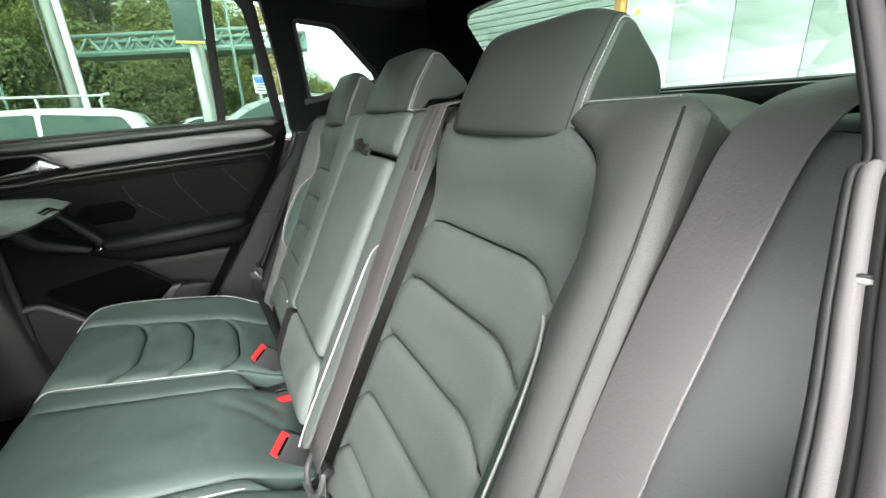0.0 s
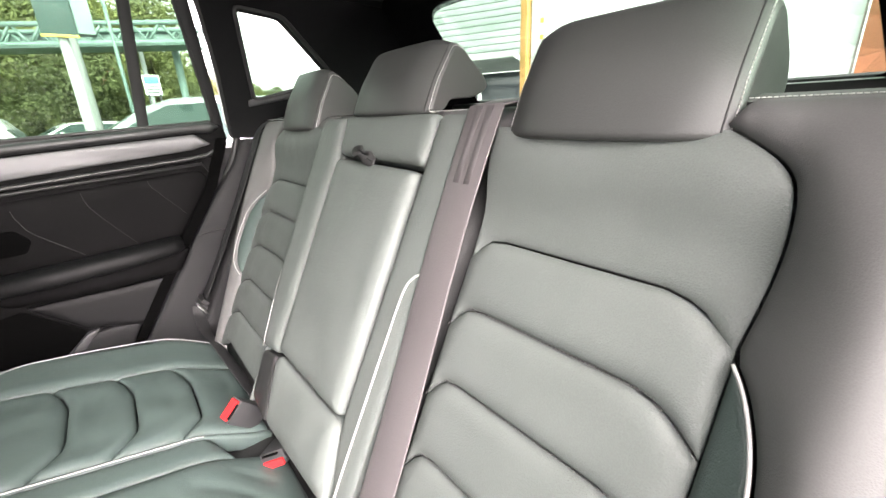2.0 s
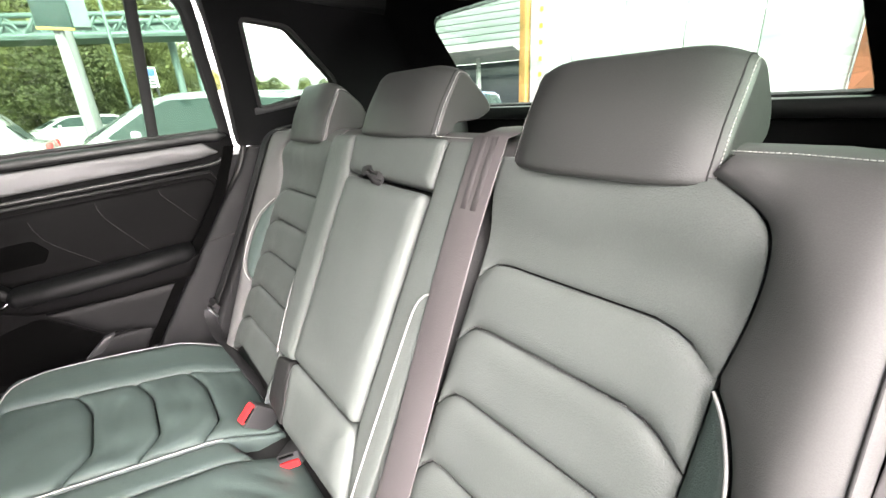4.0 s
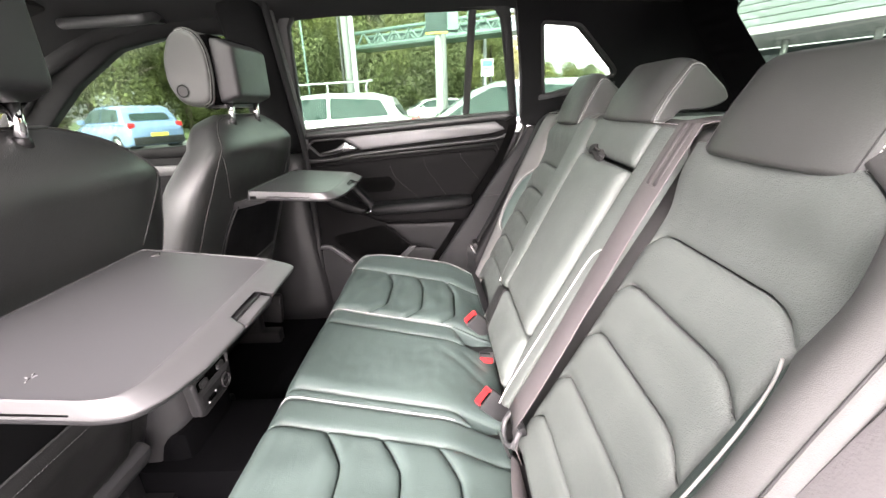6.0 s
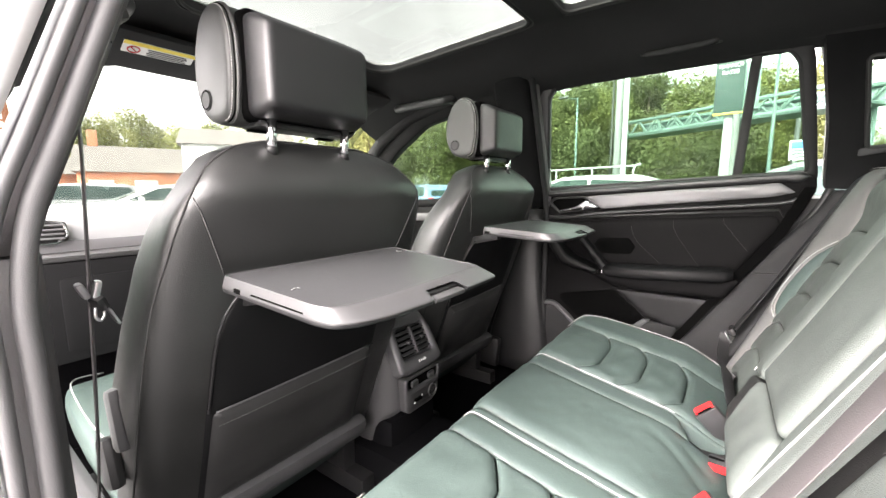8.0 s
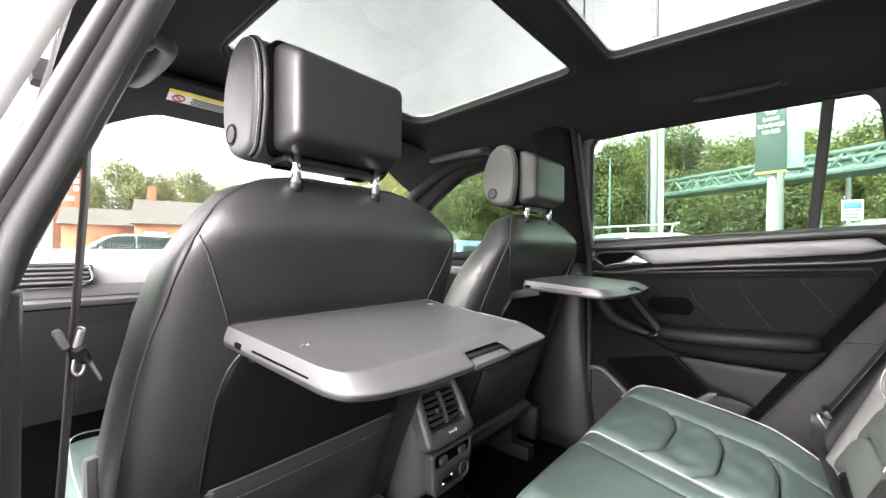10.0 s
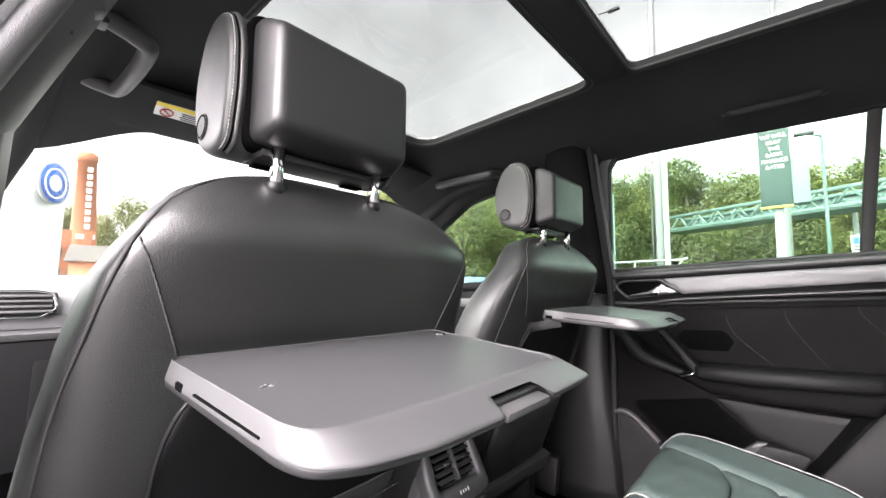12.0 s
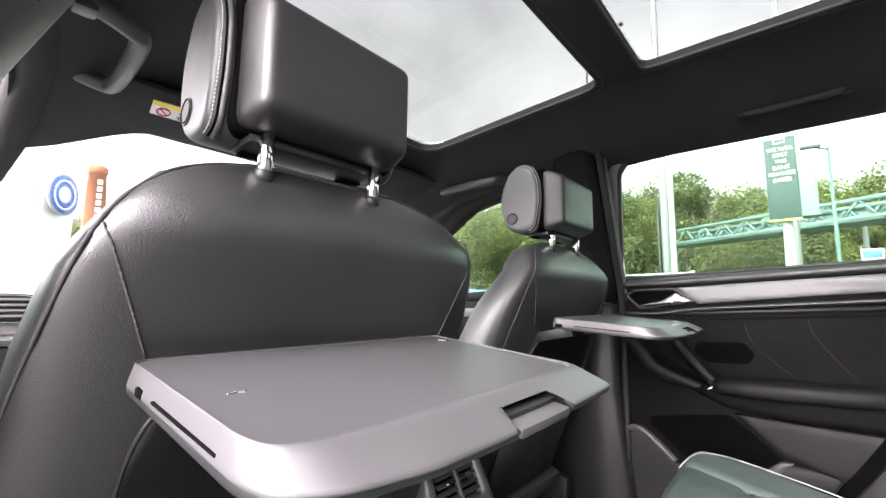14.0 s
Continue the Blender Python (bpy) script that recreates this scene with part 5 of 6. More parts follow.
ribbon("lower_webbing", [(-0.256, -0.576, 0.684), (-0.258, -0.570, 0.645), (-0.258, -0.585, 0.600)], (1, 0, 0), 0.045, 0.0016, BELT, belt)


def side_belt(s, label):
    b = thing("rear_seat_belt", (s * 0.65, -0.6, 0.62), label, "seat belt", "rear seat belts")
    pts = smooth_line([(s * 0.664, -0.935, 1.186), (s * 0.656, -0.875, 1.182), (s * 0.650, -0.826, 1.172), (s * 0.646, -0.794, 1.150), (s * 0.643, -0.770, 1.105), (s * 0.641, -0.740, 1.045), (s * 0.641, -0.698, 0.960), (s * 0.648, -0.630, 0.825), (s * 0.655, -0.570, 0.712)])
    # The webbing colour carries the daylight on the near belt, shade on the far.
    web = ribbon("webbing", pts, (1, 0.02 * s, 0), 0.044, 0.0015, BELT_LIT if s < 0 else BELT_SHADED, b)
    for d in (-0.009, 0.009) if s > 0 else ():
        ribbon("woven_stripe", [(q[0] + d, q[1] + 0.00068, q[2] + 0.00034) for q in pts if q[2] < 1.035], (1, 0.02 * s, 0), 0.007, 0.0004, BELT_SHADED, web)
    rbox("guide", (s * 0.672, -0.945, 1.196), (0.085, 0.050, 0.034), PLASTIC, b, 0.010, (8, 0, 0))
    rbox("guide_slot", (s * 0.670, -0.9195, 1.192), (0.056, 0.006, 0.012), RUBBER, b, 0.003, (8, 0, 0))
    rbox("tongue", (s * 0.665, -0.565, 0.700), (0.056, 0.014, 0.022), PLASTIC, b, 0.005, (-30, 0, 0))
    rbox("tongue_plate", (s * 0.667, -0.556, 0.676), (0.026, 0.004, 0.034), STEEL, b, 0.001, (-30, 0, 0), "steel tongue plate")
    ribbon("lap_webbing", smooth_line([(s * 0.668, -0.555, 0.685), (s * 0.655, -0.548, 0.655), (s * 0.58, -0.545, 0.634), (s * 0.50, -0.556, 0.626), (s * 0.36, -0.566, 0.622), (s * 0.26, -0.580, 0.60)]), (0, 0.75, 0.7), 0.040, 0.0015, BELT if s < 0 else BELT_SHADED, b)
    return b


side_belt(-1, "grey seat belt beside the outer rear seat")
side_belt(1, "grey seat belt with hanging tongue beside the outer rear seat")


# ---- front seats ----
def seat_width(z, slim=0.0):
    full = np.interp(z, [0.50, 0.70, 0.81, 0.925, 1.034, 1.10, 1.15, 1.182, 1.20, 1.212], [0.285, 0.305, 0.312, 0.308, 0.292, 0.266, 0.232, 0.196, 0.150, 0.100])
    return float(full - slim * np.interp(z, [0.50, 0.70, 0.85, 0.95, 1.03, 1.06, 1.09, 1.12, 1.16, 1.19], [0.012, 0.015, 0.021, 0.025, 0.022, 0.018, 0.013, 0.010, 0.008, 0.0]))


def seat_rear(z):
    return 0.02 + 0.35 * (1.125 - z) + 0.9 * max(0, z - 1.13) ** 1.25 * 2.2


def seat_depth(z):
    return float(np.interp(z, [0.50, 0.80, 1.05, 1.15, 1.19, 1.212], [0.095, 0.085, 0.070, 0.055, 0.040, 0.020]))


def on_front(cx, dy=0.0, slim=0.0):
    """Rear face of a front seat back: place(x, z, h)."""
    def place(x, z, h):
        w, d, n = seat_width(z, slim), seat_depth(z), 3.4 + slim
        u = min(abs(x - cx) / w, 0.995)
        y = seat_rear(z) + d - d * (1 - u ** n) ** (1 / n)
        return (x, y + dy - h, z)
    return place


def front_seat(cx, dy, label, slim=0.0):
    seat = thing("front_car_seat", (cx, 0.45 + dy, 0.34), label, "car seat", "front seats")
    rings = []
    for z in (0.48, 0.56, 0.64, 0.72, 0.80, 0.87, 0.93, 0.98, 1.02, 1.06, 1.09, 1.115, 1.135, 1.152, 1.167, 1.179, 1.189, 1.197, 1.204, 1.209, 1.212):
        w, d, n = seat_width(z, slim), seat_depth(z), 3.4 + slim
        yc = seat_rear(z) + d + dy
        ring = []
        for k in range(56):
            a = 2 * math.pi * k / 56
            c, s = math.cos(a), math.sin(a)
            front = 1.0 + 0.9 * max(0, s) * abs(c) ** 3
            ring.append((cx + 0.007 * slim + w * math.copysign(abs(c) ** (2 / n), c), yc + d * math.copysign(abs(s) ** (2 / n), s) * front, z))
        rings.append(ring)
    # Front backs wear the darker leather copy in place of shade.
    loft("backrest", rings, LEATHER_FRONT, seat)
    put = on_front(cx + 0.007 * slim, dy, slim)
    for s in (-1, 1):
        seam = smooth_line([(0.10, 1.2085, 0), (0.150, 1.196, 0), (0.196, 1.168, 0), (0.232, 1.118, 0), (0.255, 1.03, 0), (0.270, 0.93, 0), (0.278, 0.78, 0), (0.275, 0.60, 0)])
        tube("seam", [put(cx + s * x, z, 0.0005) for x, z, _ in seam], 0.0016, DARK_THREAD, seat)
        cross = [put(cx + s * (0.228 - 0.042 * t), 1.122 - 0.112 * t, 0.0006) for t in np.linspace(0, 1, 8)]
        tube("seam", cross, 0.0012, DARK_THREAD, seat)
        stitches("stitching", [(x, y - 0.0008, z) for x, y, z in cross], DARK_THREAD, seat, pitch=0.007)
    top = [put(cx + x, 1.2085 - 0.0 * x, 0.0005) for x in np.linspace(-0.10, 0.10, 9)]
    tube("seam", top, 0.0014, DARK_THREAD, seat)
    # pocket panel below the tray
    px0, px1 = cx - 0.192, cx + 0.185
    sheet("back_panel", rounded([(px0 + 0.03, 0.985), (px1 - 0.02, 0.985), (px1, 0.95), (px1 - 0.005, 0.55), (px0, 0.55), (px0, 0.90)], 0.03), put, PLASTIC_SOFT, seat, height=0.006, edge=0.012, depth=0.004, step=0.025)
    sheet("map_pocket", rounded([(px0 + 0.006, 0.768), (px1 - 0.008, 0.776), (px1 - 0.012, 0.555), (px0 + 0.006, 0.555)], 0.015), put, LEATHER_SIDE, seat, height=0.022, edge=0.06, depth=-0.004, step=0.018,
          extra=lambda a, b: 0.006 * noise.noise(Vector((a * 7, b * 22, 1))))
    edge = [put(x, 0.768 + 0.008 * (x - px0) / 0.37, 0.0125) for x in np.linspace(px0 + 0.01, px1 - 0.012, 12)]
    tube("pocket_hem", edge, 0.0016, GREY_PLASTIC, seat)
    stitches("stitching", [(x, y - 0.006, z - 0.022) for x, y, z in edge], GREY_THREAD, seat, pitch=0.006, radius=0.0006)
    cord = smooth_line([put(px0 + 0.035, 0.985, 0.012), put(px0 + 0.012, 0.955, 0.013), put(px0 + 0.002, 0.91, 0.010), put(px0, 0.84, 0.008), put(px0, 0.77, 0.008)])
    tube("panel_cord", cord, 0.0022, PLASTIC, seat)
    rbox("lower_bar", (cx - 0.0, 0.225 + dy, 0.535), (0.43, 0.05, 0.055), GREY_PLASTIC, seat, 0.02, (20, 2, 0))
    # cushion and base
    rings = []
    for y, w, zt in ((0.26, 0.24, 0.600), (0.32, 0.265, 0.622), (0.45, 0.270, 0.632), (0.60, 0.268, 0.650), (0.72, 0.262, 0.665), (0.79, 0.245, 0.655), (0.825, 0.20, 0.620)):
        ring = []
        for k in range(36):
            a = 2 * math.pi * k / 36
            c, s = math.cos(a), math.sin(a)
            side = 0.035 * abs(c) ** 4 * (s > -0.2)
            ring.append((cx + w * math.copysign(abs(c) ** 0.6, c), y + dy, zt - 0.075 + 0.075 * math.copysign(abs(s) ** 0.6, s) + side))
        rings.append(ring)
    # Paler cushion leather stands in for daylight on the front cushion.
    loft("cushion", rings, LEATHER_CUSHION, seat, flip=True)
    for s in (-1, 1):
        rim = smooth_line([(cx + s * 0.245, 0.30, 0.640), (cx + s * 0.262, 0.45, 0.655), (cx + s * 0.258, 0.62, 0.672), (cx + s * 0.235, 0.76, 0.672), (cx + s * 0.16, 0.825, 0.648)])
        tube("piping", [(x, y + dy, z) for x, y, z in rim], 0.0016, PIPING, seat, "white piping")
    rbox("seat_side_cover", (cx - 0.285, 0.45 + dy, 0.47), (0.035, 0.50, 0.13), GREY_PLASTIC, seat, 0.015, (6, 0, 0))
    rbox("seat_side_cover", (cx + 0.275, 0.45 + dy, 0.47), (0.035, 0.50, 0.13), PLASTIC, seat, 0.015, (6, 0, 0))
    rbox("recline_lever", (cx - 0.287, 0.230 + dy, 0.775), (0.022, 0.032, 0.10), GREY_PLASTIC, seat, 0.010, (-14, 0, 0))
    rbox("hinge_cover", (cx - 0.294, 0.268 + dy, 0.690), (0.024, 0.050, 0.085), PLASTIC, seat, 0.012, (-20, 0, 0))
    rbox("lumbar_knob", (cx - 0.309, 0.52 + dy, 0.505), (0.016, 0.085, 0.045), GREY_PLASTIC, seat, 0.008, (10, 0, 0))
    for x in (-0.2, 0.2):
        rbox("seat_rail", (cx + x, 0.50 + dy, 0.365), (0.045, 0.62, 0.05), PLASTIC, seat, 0.006)
        rbox("frame_leg", (cx + x, 0.30 + dy, 0.42), (0.04, 0.08, 0.10), PLASTIC, seat, 0.006)
    return seat


front_seat(-0.355, 0.0, "black leather front seat with map pocket behind", 1.0)
front_seat(0.387, 0.033, "black leather front seat with map pocket behind")


def front_head_restraint(cx, dy, label):
    hr = thing("front_head_restraint", (cx, 0.12 + dy, 1.21), label, "head restraint", "front head restraints")
    half = 0.128
    prof = rounded([(0.080, 1.238), (0.068, 1.30), (0.070, 1.360), (0.086, 1.398), (0.120, 1.412), (0.152, 1.396), (0.177, 1.345), (0.179, 1.285), (0.156, 1.240), (0.115, 1.229)], 0.022)
    prof = [Vector((0, q[0], q[1])) for q in resample(prof, 0.008)]
    mid = Vector((0, 0.122, 1.32))
    def at(q, u, g):
        v = mid + (q - mid) * g
        return (cx + u * half, v.y + dy, v.z)
    side = ((1.0, 0.05), (1.0, 0.40), (1.0, 0.70), (0.999, 0.83), (0.993, 0.89), (0.978, 0.935), (0.95, 0.968), (0.91, 0.988), (0.86, 0.997), (0.75, 1.0), (0.4, 1.0))
    ends = [(-u, g) for u, g in side] + [(0.0, 1.0)] + list(side[::-1])
    loft("cushion", [[at(q, u, g) for q in prof] for u, g in ends], LEATHER_HEAD, hr)
    seam = [q for q in prof if q.y < 0.142 and not (q.y > 0.10 and q.z < 1.30)]
    seam.sort(key=lambda q: math.atan2(q.z - 1.30, -(q.y - 0.16)))
    for s in (-1, 1):
        stitches("white_stitching", [at(q, s * 0.958, 0.966) for q in seam], THREAD, hr, pitch=0.0042, radius=0.0006)
        tube("seam", [at(q, s * 0.925, 0.982) for q in seam], 0.0012, GAP_BLACK, hr)
        tube("edge_roll", [at(q, s * 0.890, 0.992) for q in seam], 0.0034, LEATHER_HEAD, hr)
        bm = bmesh.new()
        bmesh.ops.create_cone(bm, cap_ends=True, segments=32, radius1=0.0195, radius2=0.018, depth=0.012)
        bmesh.ops.bevel(bm, geom=bm.edges[:], offset=0.0022, segments=2, affect="EDGES")
        bm.transform(pose(cx + s * (half - 0.0045), 0.141 + dy, 1.270, 0, s * 90, 0))
        knob = from_bm("adjust_button", bm, LEATHER_SIDE, hr)
        tube("button_ring", [(cx + s * (half + 0.0014), 0.141 + dy + 0.0135 * math.cos(a), 1.270 + 0.0135 * math.sin(a)) for a in np.linspace(0, 2 * math.pi, 25)[:-1]], 0.0011, GAP_BLACK, knob, closed=True, n=5)
    def frame_ring(y, hw, z0, z1, r):
        return [(cx + a, y + dy, b) for a, b in rounded([(-hw, z0), (hw, z0), (hw, z1), (-hw, z1)], r, 5)]
    # Solid black ring paints the shaded gap between cushion and cover.
    loft("cover_gap", [frame_ring(0.100, 0.109, 1.236, 1.398, 0.02), frame_ring(0.068, 0.109, 1.236, 1.397, 0.02), frame_ring(0.066, 0.105, 1.240, 1.393, 0.02)], GAP_BLACK, hr)
    # hard rear cover: a wider foot that narrows to a flat face
    loft("rear_cover", [frame_ring(*q) for q in ((0.080, 0.1045, 1.240, 1.390, 0.016), (0.055, 0.1042, 1.2405, 1.389, 0.016), (0.050, 0.1036, 1.241, 1.388, 0.016), (0.0270, 0.0985, 1.2500, 1.3765, 0.014), (0.0225, 0.0968, 1.2525, 1.3735, 0.013), (0.0190, 0.0942, 1.2555, 1.3705, 0.012), (0.0172, 0.0905, 1.2595, 1.3665, 0.010), (0.0165, 0.0850, 1.2650, 1.3610, 0.008), (0.0163, 0.0500, 1.2900, 1.3350, 0.004))], COVER_GREY, hr, "black plastic rear cover")
    rbox("under_tray", (cx, 0.090 + dy, 1.2335), (0.180, 0.055, 0.010), PLASTIC, hr, 0.004)
    for x in (-0.073, 0.073):
        rbox("slot", (cx + x * 0.9, 0.108 + dy, 1.2275), (0.034, 0.014, 0.004), GAP_BLACK, hr, 0.001)
        tube("post", [(cx + x, 0.062 + dy, 1.185), (cx + x, 0.058 + dy, 1.245)], 0.0078, CHROME, hr, "chrome post", n=16)
        tube("collar", [(cx + x, 0.064 + dy, 1.186), (cx + x, 0.063 + dy, 1.1985), (cx + x, 0.063 + dy, 1.2005)], [0.0110, 0.0105, 0.0085], PLASTIC, hr, n=24)
    return hr


front_head_restraint(-0.380, 0.0, "black leather head restraint with hard rear cover on chrome posts")
front_head_restraint(0.362, 0.033, "black leather head restraint with hard rear cover on chrome posts")


# ---- folding trays ----
def folding_tray(dx, dy, dz, back, label):
    tray = thing("folding_tray", (-0.36 + dx, -0.05 + dy, 0.98 + dz), label, "folding table", "folding trays")
    def rise(y):
        return 0.011 * (y + 0.16) / 0.20
    def flat(a, b, h):
        return (a + dx, b + dy, 1.0036 + dz + rise(b) + h)
    out = rounded([(-0.560, back + 0.004), (-0.198, back + 0.004), (-0.222, -0.205), (-0.234, -0.220), (-0.330, -0.224), (-0.415, -0.226), (-0.490, -0.2245), (-0.533, -0.214), (-0.556, -0.198), (-0.562, -0.175)], 0.012, 6)
    inner = rounded([(-0.556, back), (-0.206, back), (-0.238, -0.172), (-0.250, -0.184), (-0.340, -0.188), (-0.420, -0.191), (-0.490, -0.1925), (-0.537, -0.1905), (-0.553, -0.182), (-0.5575, -0.163)], 0.012, 6)
    mid = (-0.39, -0.08)
    def plate(k, h):
        return [flat(mid[0] + (p[0] - mid[0]) * k, mid[1] + (p[1] - mid[1]) * k, h) for p in inner]
    loft("table_top", [plate(0.996, -0.005), plate(0.998, -0.0012), plate(0.994, -0.0008), plate(0.985, -0.0008), plate(0.7, -0.0008), plate(0.35, -0.0008), plate(0.02, -0.0008)], TRAY, tray, flip=True)
    # both outlines cut into matching short pieces, so that the rim can be notched for the latch
    pairs = []
    for i in range(len(inner)):
        (p, q), (p2, q2) = (inner[i - 1], out[i - 1]), (inner[i], out[i])
        n = max(1, int(math.dist(q, q2) / 0.005))
        for k in range(n):
            f = k / n
            pairs.append(((p[0] + (p2[0] - p[0]) * f, p[1] + (p2[1] - p[1]) * f), (q[0] + (q2[0] - q[0]) * f, q[1] + (q2[1] - q[1]) * f)))
    slope = ((0.0, 1.0036), (0.24, 1.0030), (0.48, 0.9985), (0.88, 0.9912), (1.0, 0.9878))
    def ring(g, z):
        pts = []
        for p, q in pairs:
            cut = 0.50 * sstep(-0.415, -0.408, q[0]) * sstep(-0.329, -0.338, q[0]) if q[1] < -0.2 else 0.0
            gg, zz = g, z
            if g > 1 - cut:
                gg = 1 - cut - 0.10 * (z < 0.9870)
                zz = float(np.interp(gg, [a for a, _ in slope], [b for _, b in slope])) - max(0.0, 0.0004 * (g - gg))
            pts.append((p[0] + (q[0] - p[0]) * gg + dx, p[1] + (q[1] - p[1]) * gg + dy, zz + dz + rise(p[1])))
        return pts
    loft("rim", [ring(g, z) for g, z in ((-0.10, 1.000), (0.0, 1.0036), (0.05, 1.0042), (0.14, 1.0040), (0.24, 1.0030), (0.36, 1.0010), (0.48, 0.9985), (0.88, 0.9912), (0.95, 0.9896), (1.0, 0.9878), (0.99, 0.9866), (0.95, 0.9862))], TRAY_RIM, tray, "smooth grey plastic rim", flip=True, caps=False)
    loft("lower_shell", [ring(g, z) for g, z in ((0.90, 0.9872), (0.955, 0.9868), (0.96, 0.9855), (0.94, 0.9828), (0.84, 0.9812), (-0.6, 0.9805))], PLASTIC, tray, "black plastic lower shell", flip=True, caps=False)
    bottom = [(c[0] * 0.95 + 0.05 * -0.38, c[1] * 0.95 + 0.05 * -0.1) for c in out]
    sheet("underside", bottom, lambda a, b, h: (a + dx, b + dy, 0.9815 + dz + rise(b) - h), PLASTIC, tray, depth=0.003, step=0.04)
    # Proud black blocks stand in for shade in the slot and groove.
    rbox("side_slot", (-0.5580 + dx, -0.007 + dy, 0.9975 + dz), (0.007, 0.016, 0.007), GAP_BLACK, tray, 0.002, (3, 0, 0))
    rbox("side_groove", (-0.5600 + dx, -0.096 + dy, 0.9948 + dz), (0.004, 0.108, 0.0018), GAP_BLACK, tray, 0.0006, (3, 0, 0))
    rbox("latch_recess", (-0.372 + dx, -0.2060 + dy, 0.9870 + dz), (0.084, 0.010, 0.0110), PLASTIC, tray, 0.0020, (10, 0, 1))
    rbox("latch", (-0.372 + dx, -0.2155 + dy, 0.9835 + dz), (0.074, 0.016, 0.0075), TRAY_RIM, tray, 0.003, (10, 0, 1), "grey release latch")
    # Dark block painted for the shaded hinge notch, not cut in.
    rbox("hinge_notch", (-0.228 + dx, 0.000 + dy, 1.0112 + dz), (0.016, 0.012, 0.005), RUBBER, tray, 0.002, (0, 0, 30))
    if dx == 0.0:
        for a, b, w, turn in ((-0.533, -0.093, 0.006, 20), (-0.529, -0.089, 0.005, 70), (-0.527, -0.094, 0.004, -30), (-0.524, -0.090, 0.003, 10)):
            rbox("scuff_mark", flat(a, b, -0.0004), (w, 0.0012, 0.0008), PILLAR_GREY, tray, 0.0002, (3, 0, turn), "pale scuff mark")
    for x in (-0.50, -0.23):
        rbox("support_arm", (x + dx, 0.055 + dy, 0.968 + dz), (0.022, 0.14, 0.022), PLASTIC, tray, 0.004, (-12, 0, 0))
    return tray


folding_tray(0.0, 0.0, 0.0, 0.036, "grey plastic folding tray opened behind the front seat")
folding_tray(0.735, 0.033, 0.0165, 0.007, "grey plastic folding tray opened behind the front seat")


# ---- outside ----
EYE = Vector((-0.75, -0.45, 0))


def bearing(deg, dist, z=0.0):
    """A spot seen from the car under a bearing from straight ahead, clockwise."""
    return Vector((EYE.x + dist * math.sin(radians(deg)), EYE.y + dist * math.cos(radians(deg)), z))


ground = sheet("ground", [(-400, -400), (400, -400), (400, 400), (-400, 400)], lambda a, b, h: (a, b, h), ASPHALT, None, step=50, depth=0.2)
tagged(ground, "grey asphalt of the car park", "ground", kind="structure")
verge = sheet("ground_verge", [(26, -60), (120, -60), (120, 70), (26, 70), (14, 24), (18, 12), (25, 4)], lambda a, b, h: (a, b, 0.10 + h), GRASS, None, step=6, depth=0.12)
tagged(verge, "grass verge below the trees", "grass", kind="structure")


def leaves(n, rx, rz, size, seed, lobes=9):
    """A crown of separate leaf clumps gathered in uneven lobes."""
    rng = random.Random(seed)
    centres = []
    for _ in range(lobes):
        a, r = rng.uniform(0, 2 * math.pi), rng.uniform(0.15, 0.75)
        centres.append((Vector((math.cos(a) * r * rx, math.sin(a) * r * rx, rng.uniform(-0.75, 0.8) * rz)), rng.uniform(0.35, 0.62)))
    verts, faces = [], []
    for _ in range(n):
        c, k = rng.choice(centres)
        d = Vector((rng.gauss(0, 1), rng.gauss(0, 1), rng.gauss(0, 1))).normalized()
        p = c + Vector((d.x * rx, d.y * rx, d.z * rz * 0.75)) * k * rng.uniform(0.72, 1.08)
        nrm = (d + Vector((rng.gauss(0, 0.5), rng.gauss(0, 0.5), rng.gauss(0, 0.5) + 0.25))).normalized()
        u = nrm.cross(Vector((rng.gauss(0, 1), rng.gauss(0, 1), rng.gauss(0, 1)))).normalized()
        v = nrm.cross(u)
        s = size * rng.uniform(0.5, 1.4)
        i = len(verts)
        verts += [p - u * s, p + v * s * 0.6 + nrm * s * 0.15, p + u * s * 1.1, p - v * s * 0.6 + nrm * s * 0.1]
        faces.append((i, i + 1, i + 2, i + 3))
    return verts, faces


def tree(name, height, width, seed, leaf, n, label, size=0.16):
    rng = random.Random(seed)
    t = thing(name, (0, 0, 0), label, "tree", "trees beyond the car park")
    wood_v, wood_f = tube_data([(0, 0, 0), (0.05 * height * rng.uniform(-1, 1) * 0.5, 0.03, height * 0.3), (0.1, 0.05, height * 0.6), (0.05, 0, height * 0.85)], [height * 0.025, height * 0.02, height * 0.013, height * 0.004], 8)
    for k in range(7):
        a, z = rng.uniform(0, 6.28), height * rng.uniform(0.25, 0.65)
        e = Vector((math.cos(a) * width * 0.35, math.sin(a) * width * 0.35, z + height * rng.uniform(0.08, 0.2)))
        v, f = tube_data([(0.05, 0.02, z), tuple(e * 0.5 + Vector((0, 0, z * 0.52))), tuple(e)], [height * 0.009, height * 0.006, height * 0.002], 5)
        wood_f += [tuple(q + len(wood_v) for q in g) for g in f]
        wood_v += v
    part("trunk", wood_v, wood_f, BARK, t, "branching trunk")
    v, f = leaves(n, width / 2, height * 0.44, size, seed, 11)
    part("crown", [q + Vector((0, 0, height * 0.56)) for q in v], f, leaf, t, "leafy crown", smooth=False)
    return t


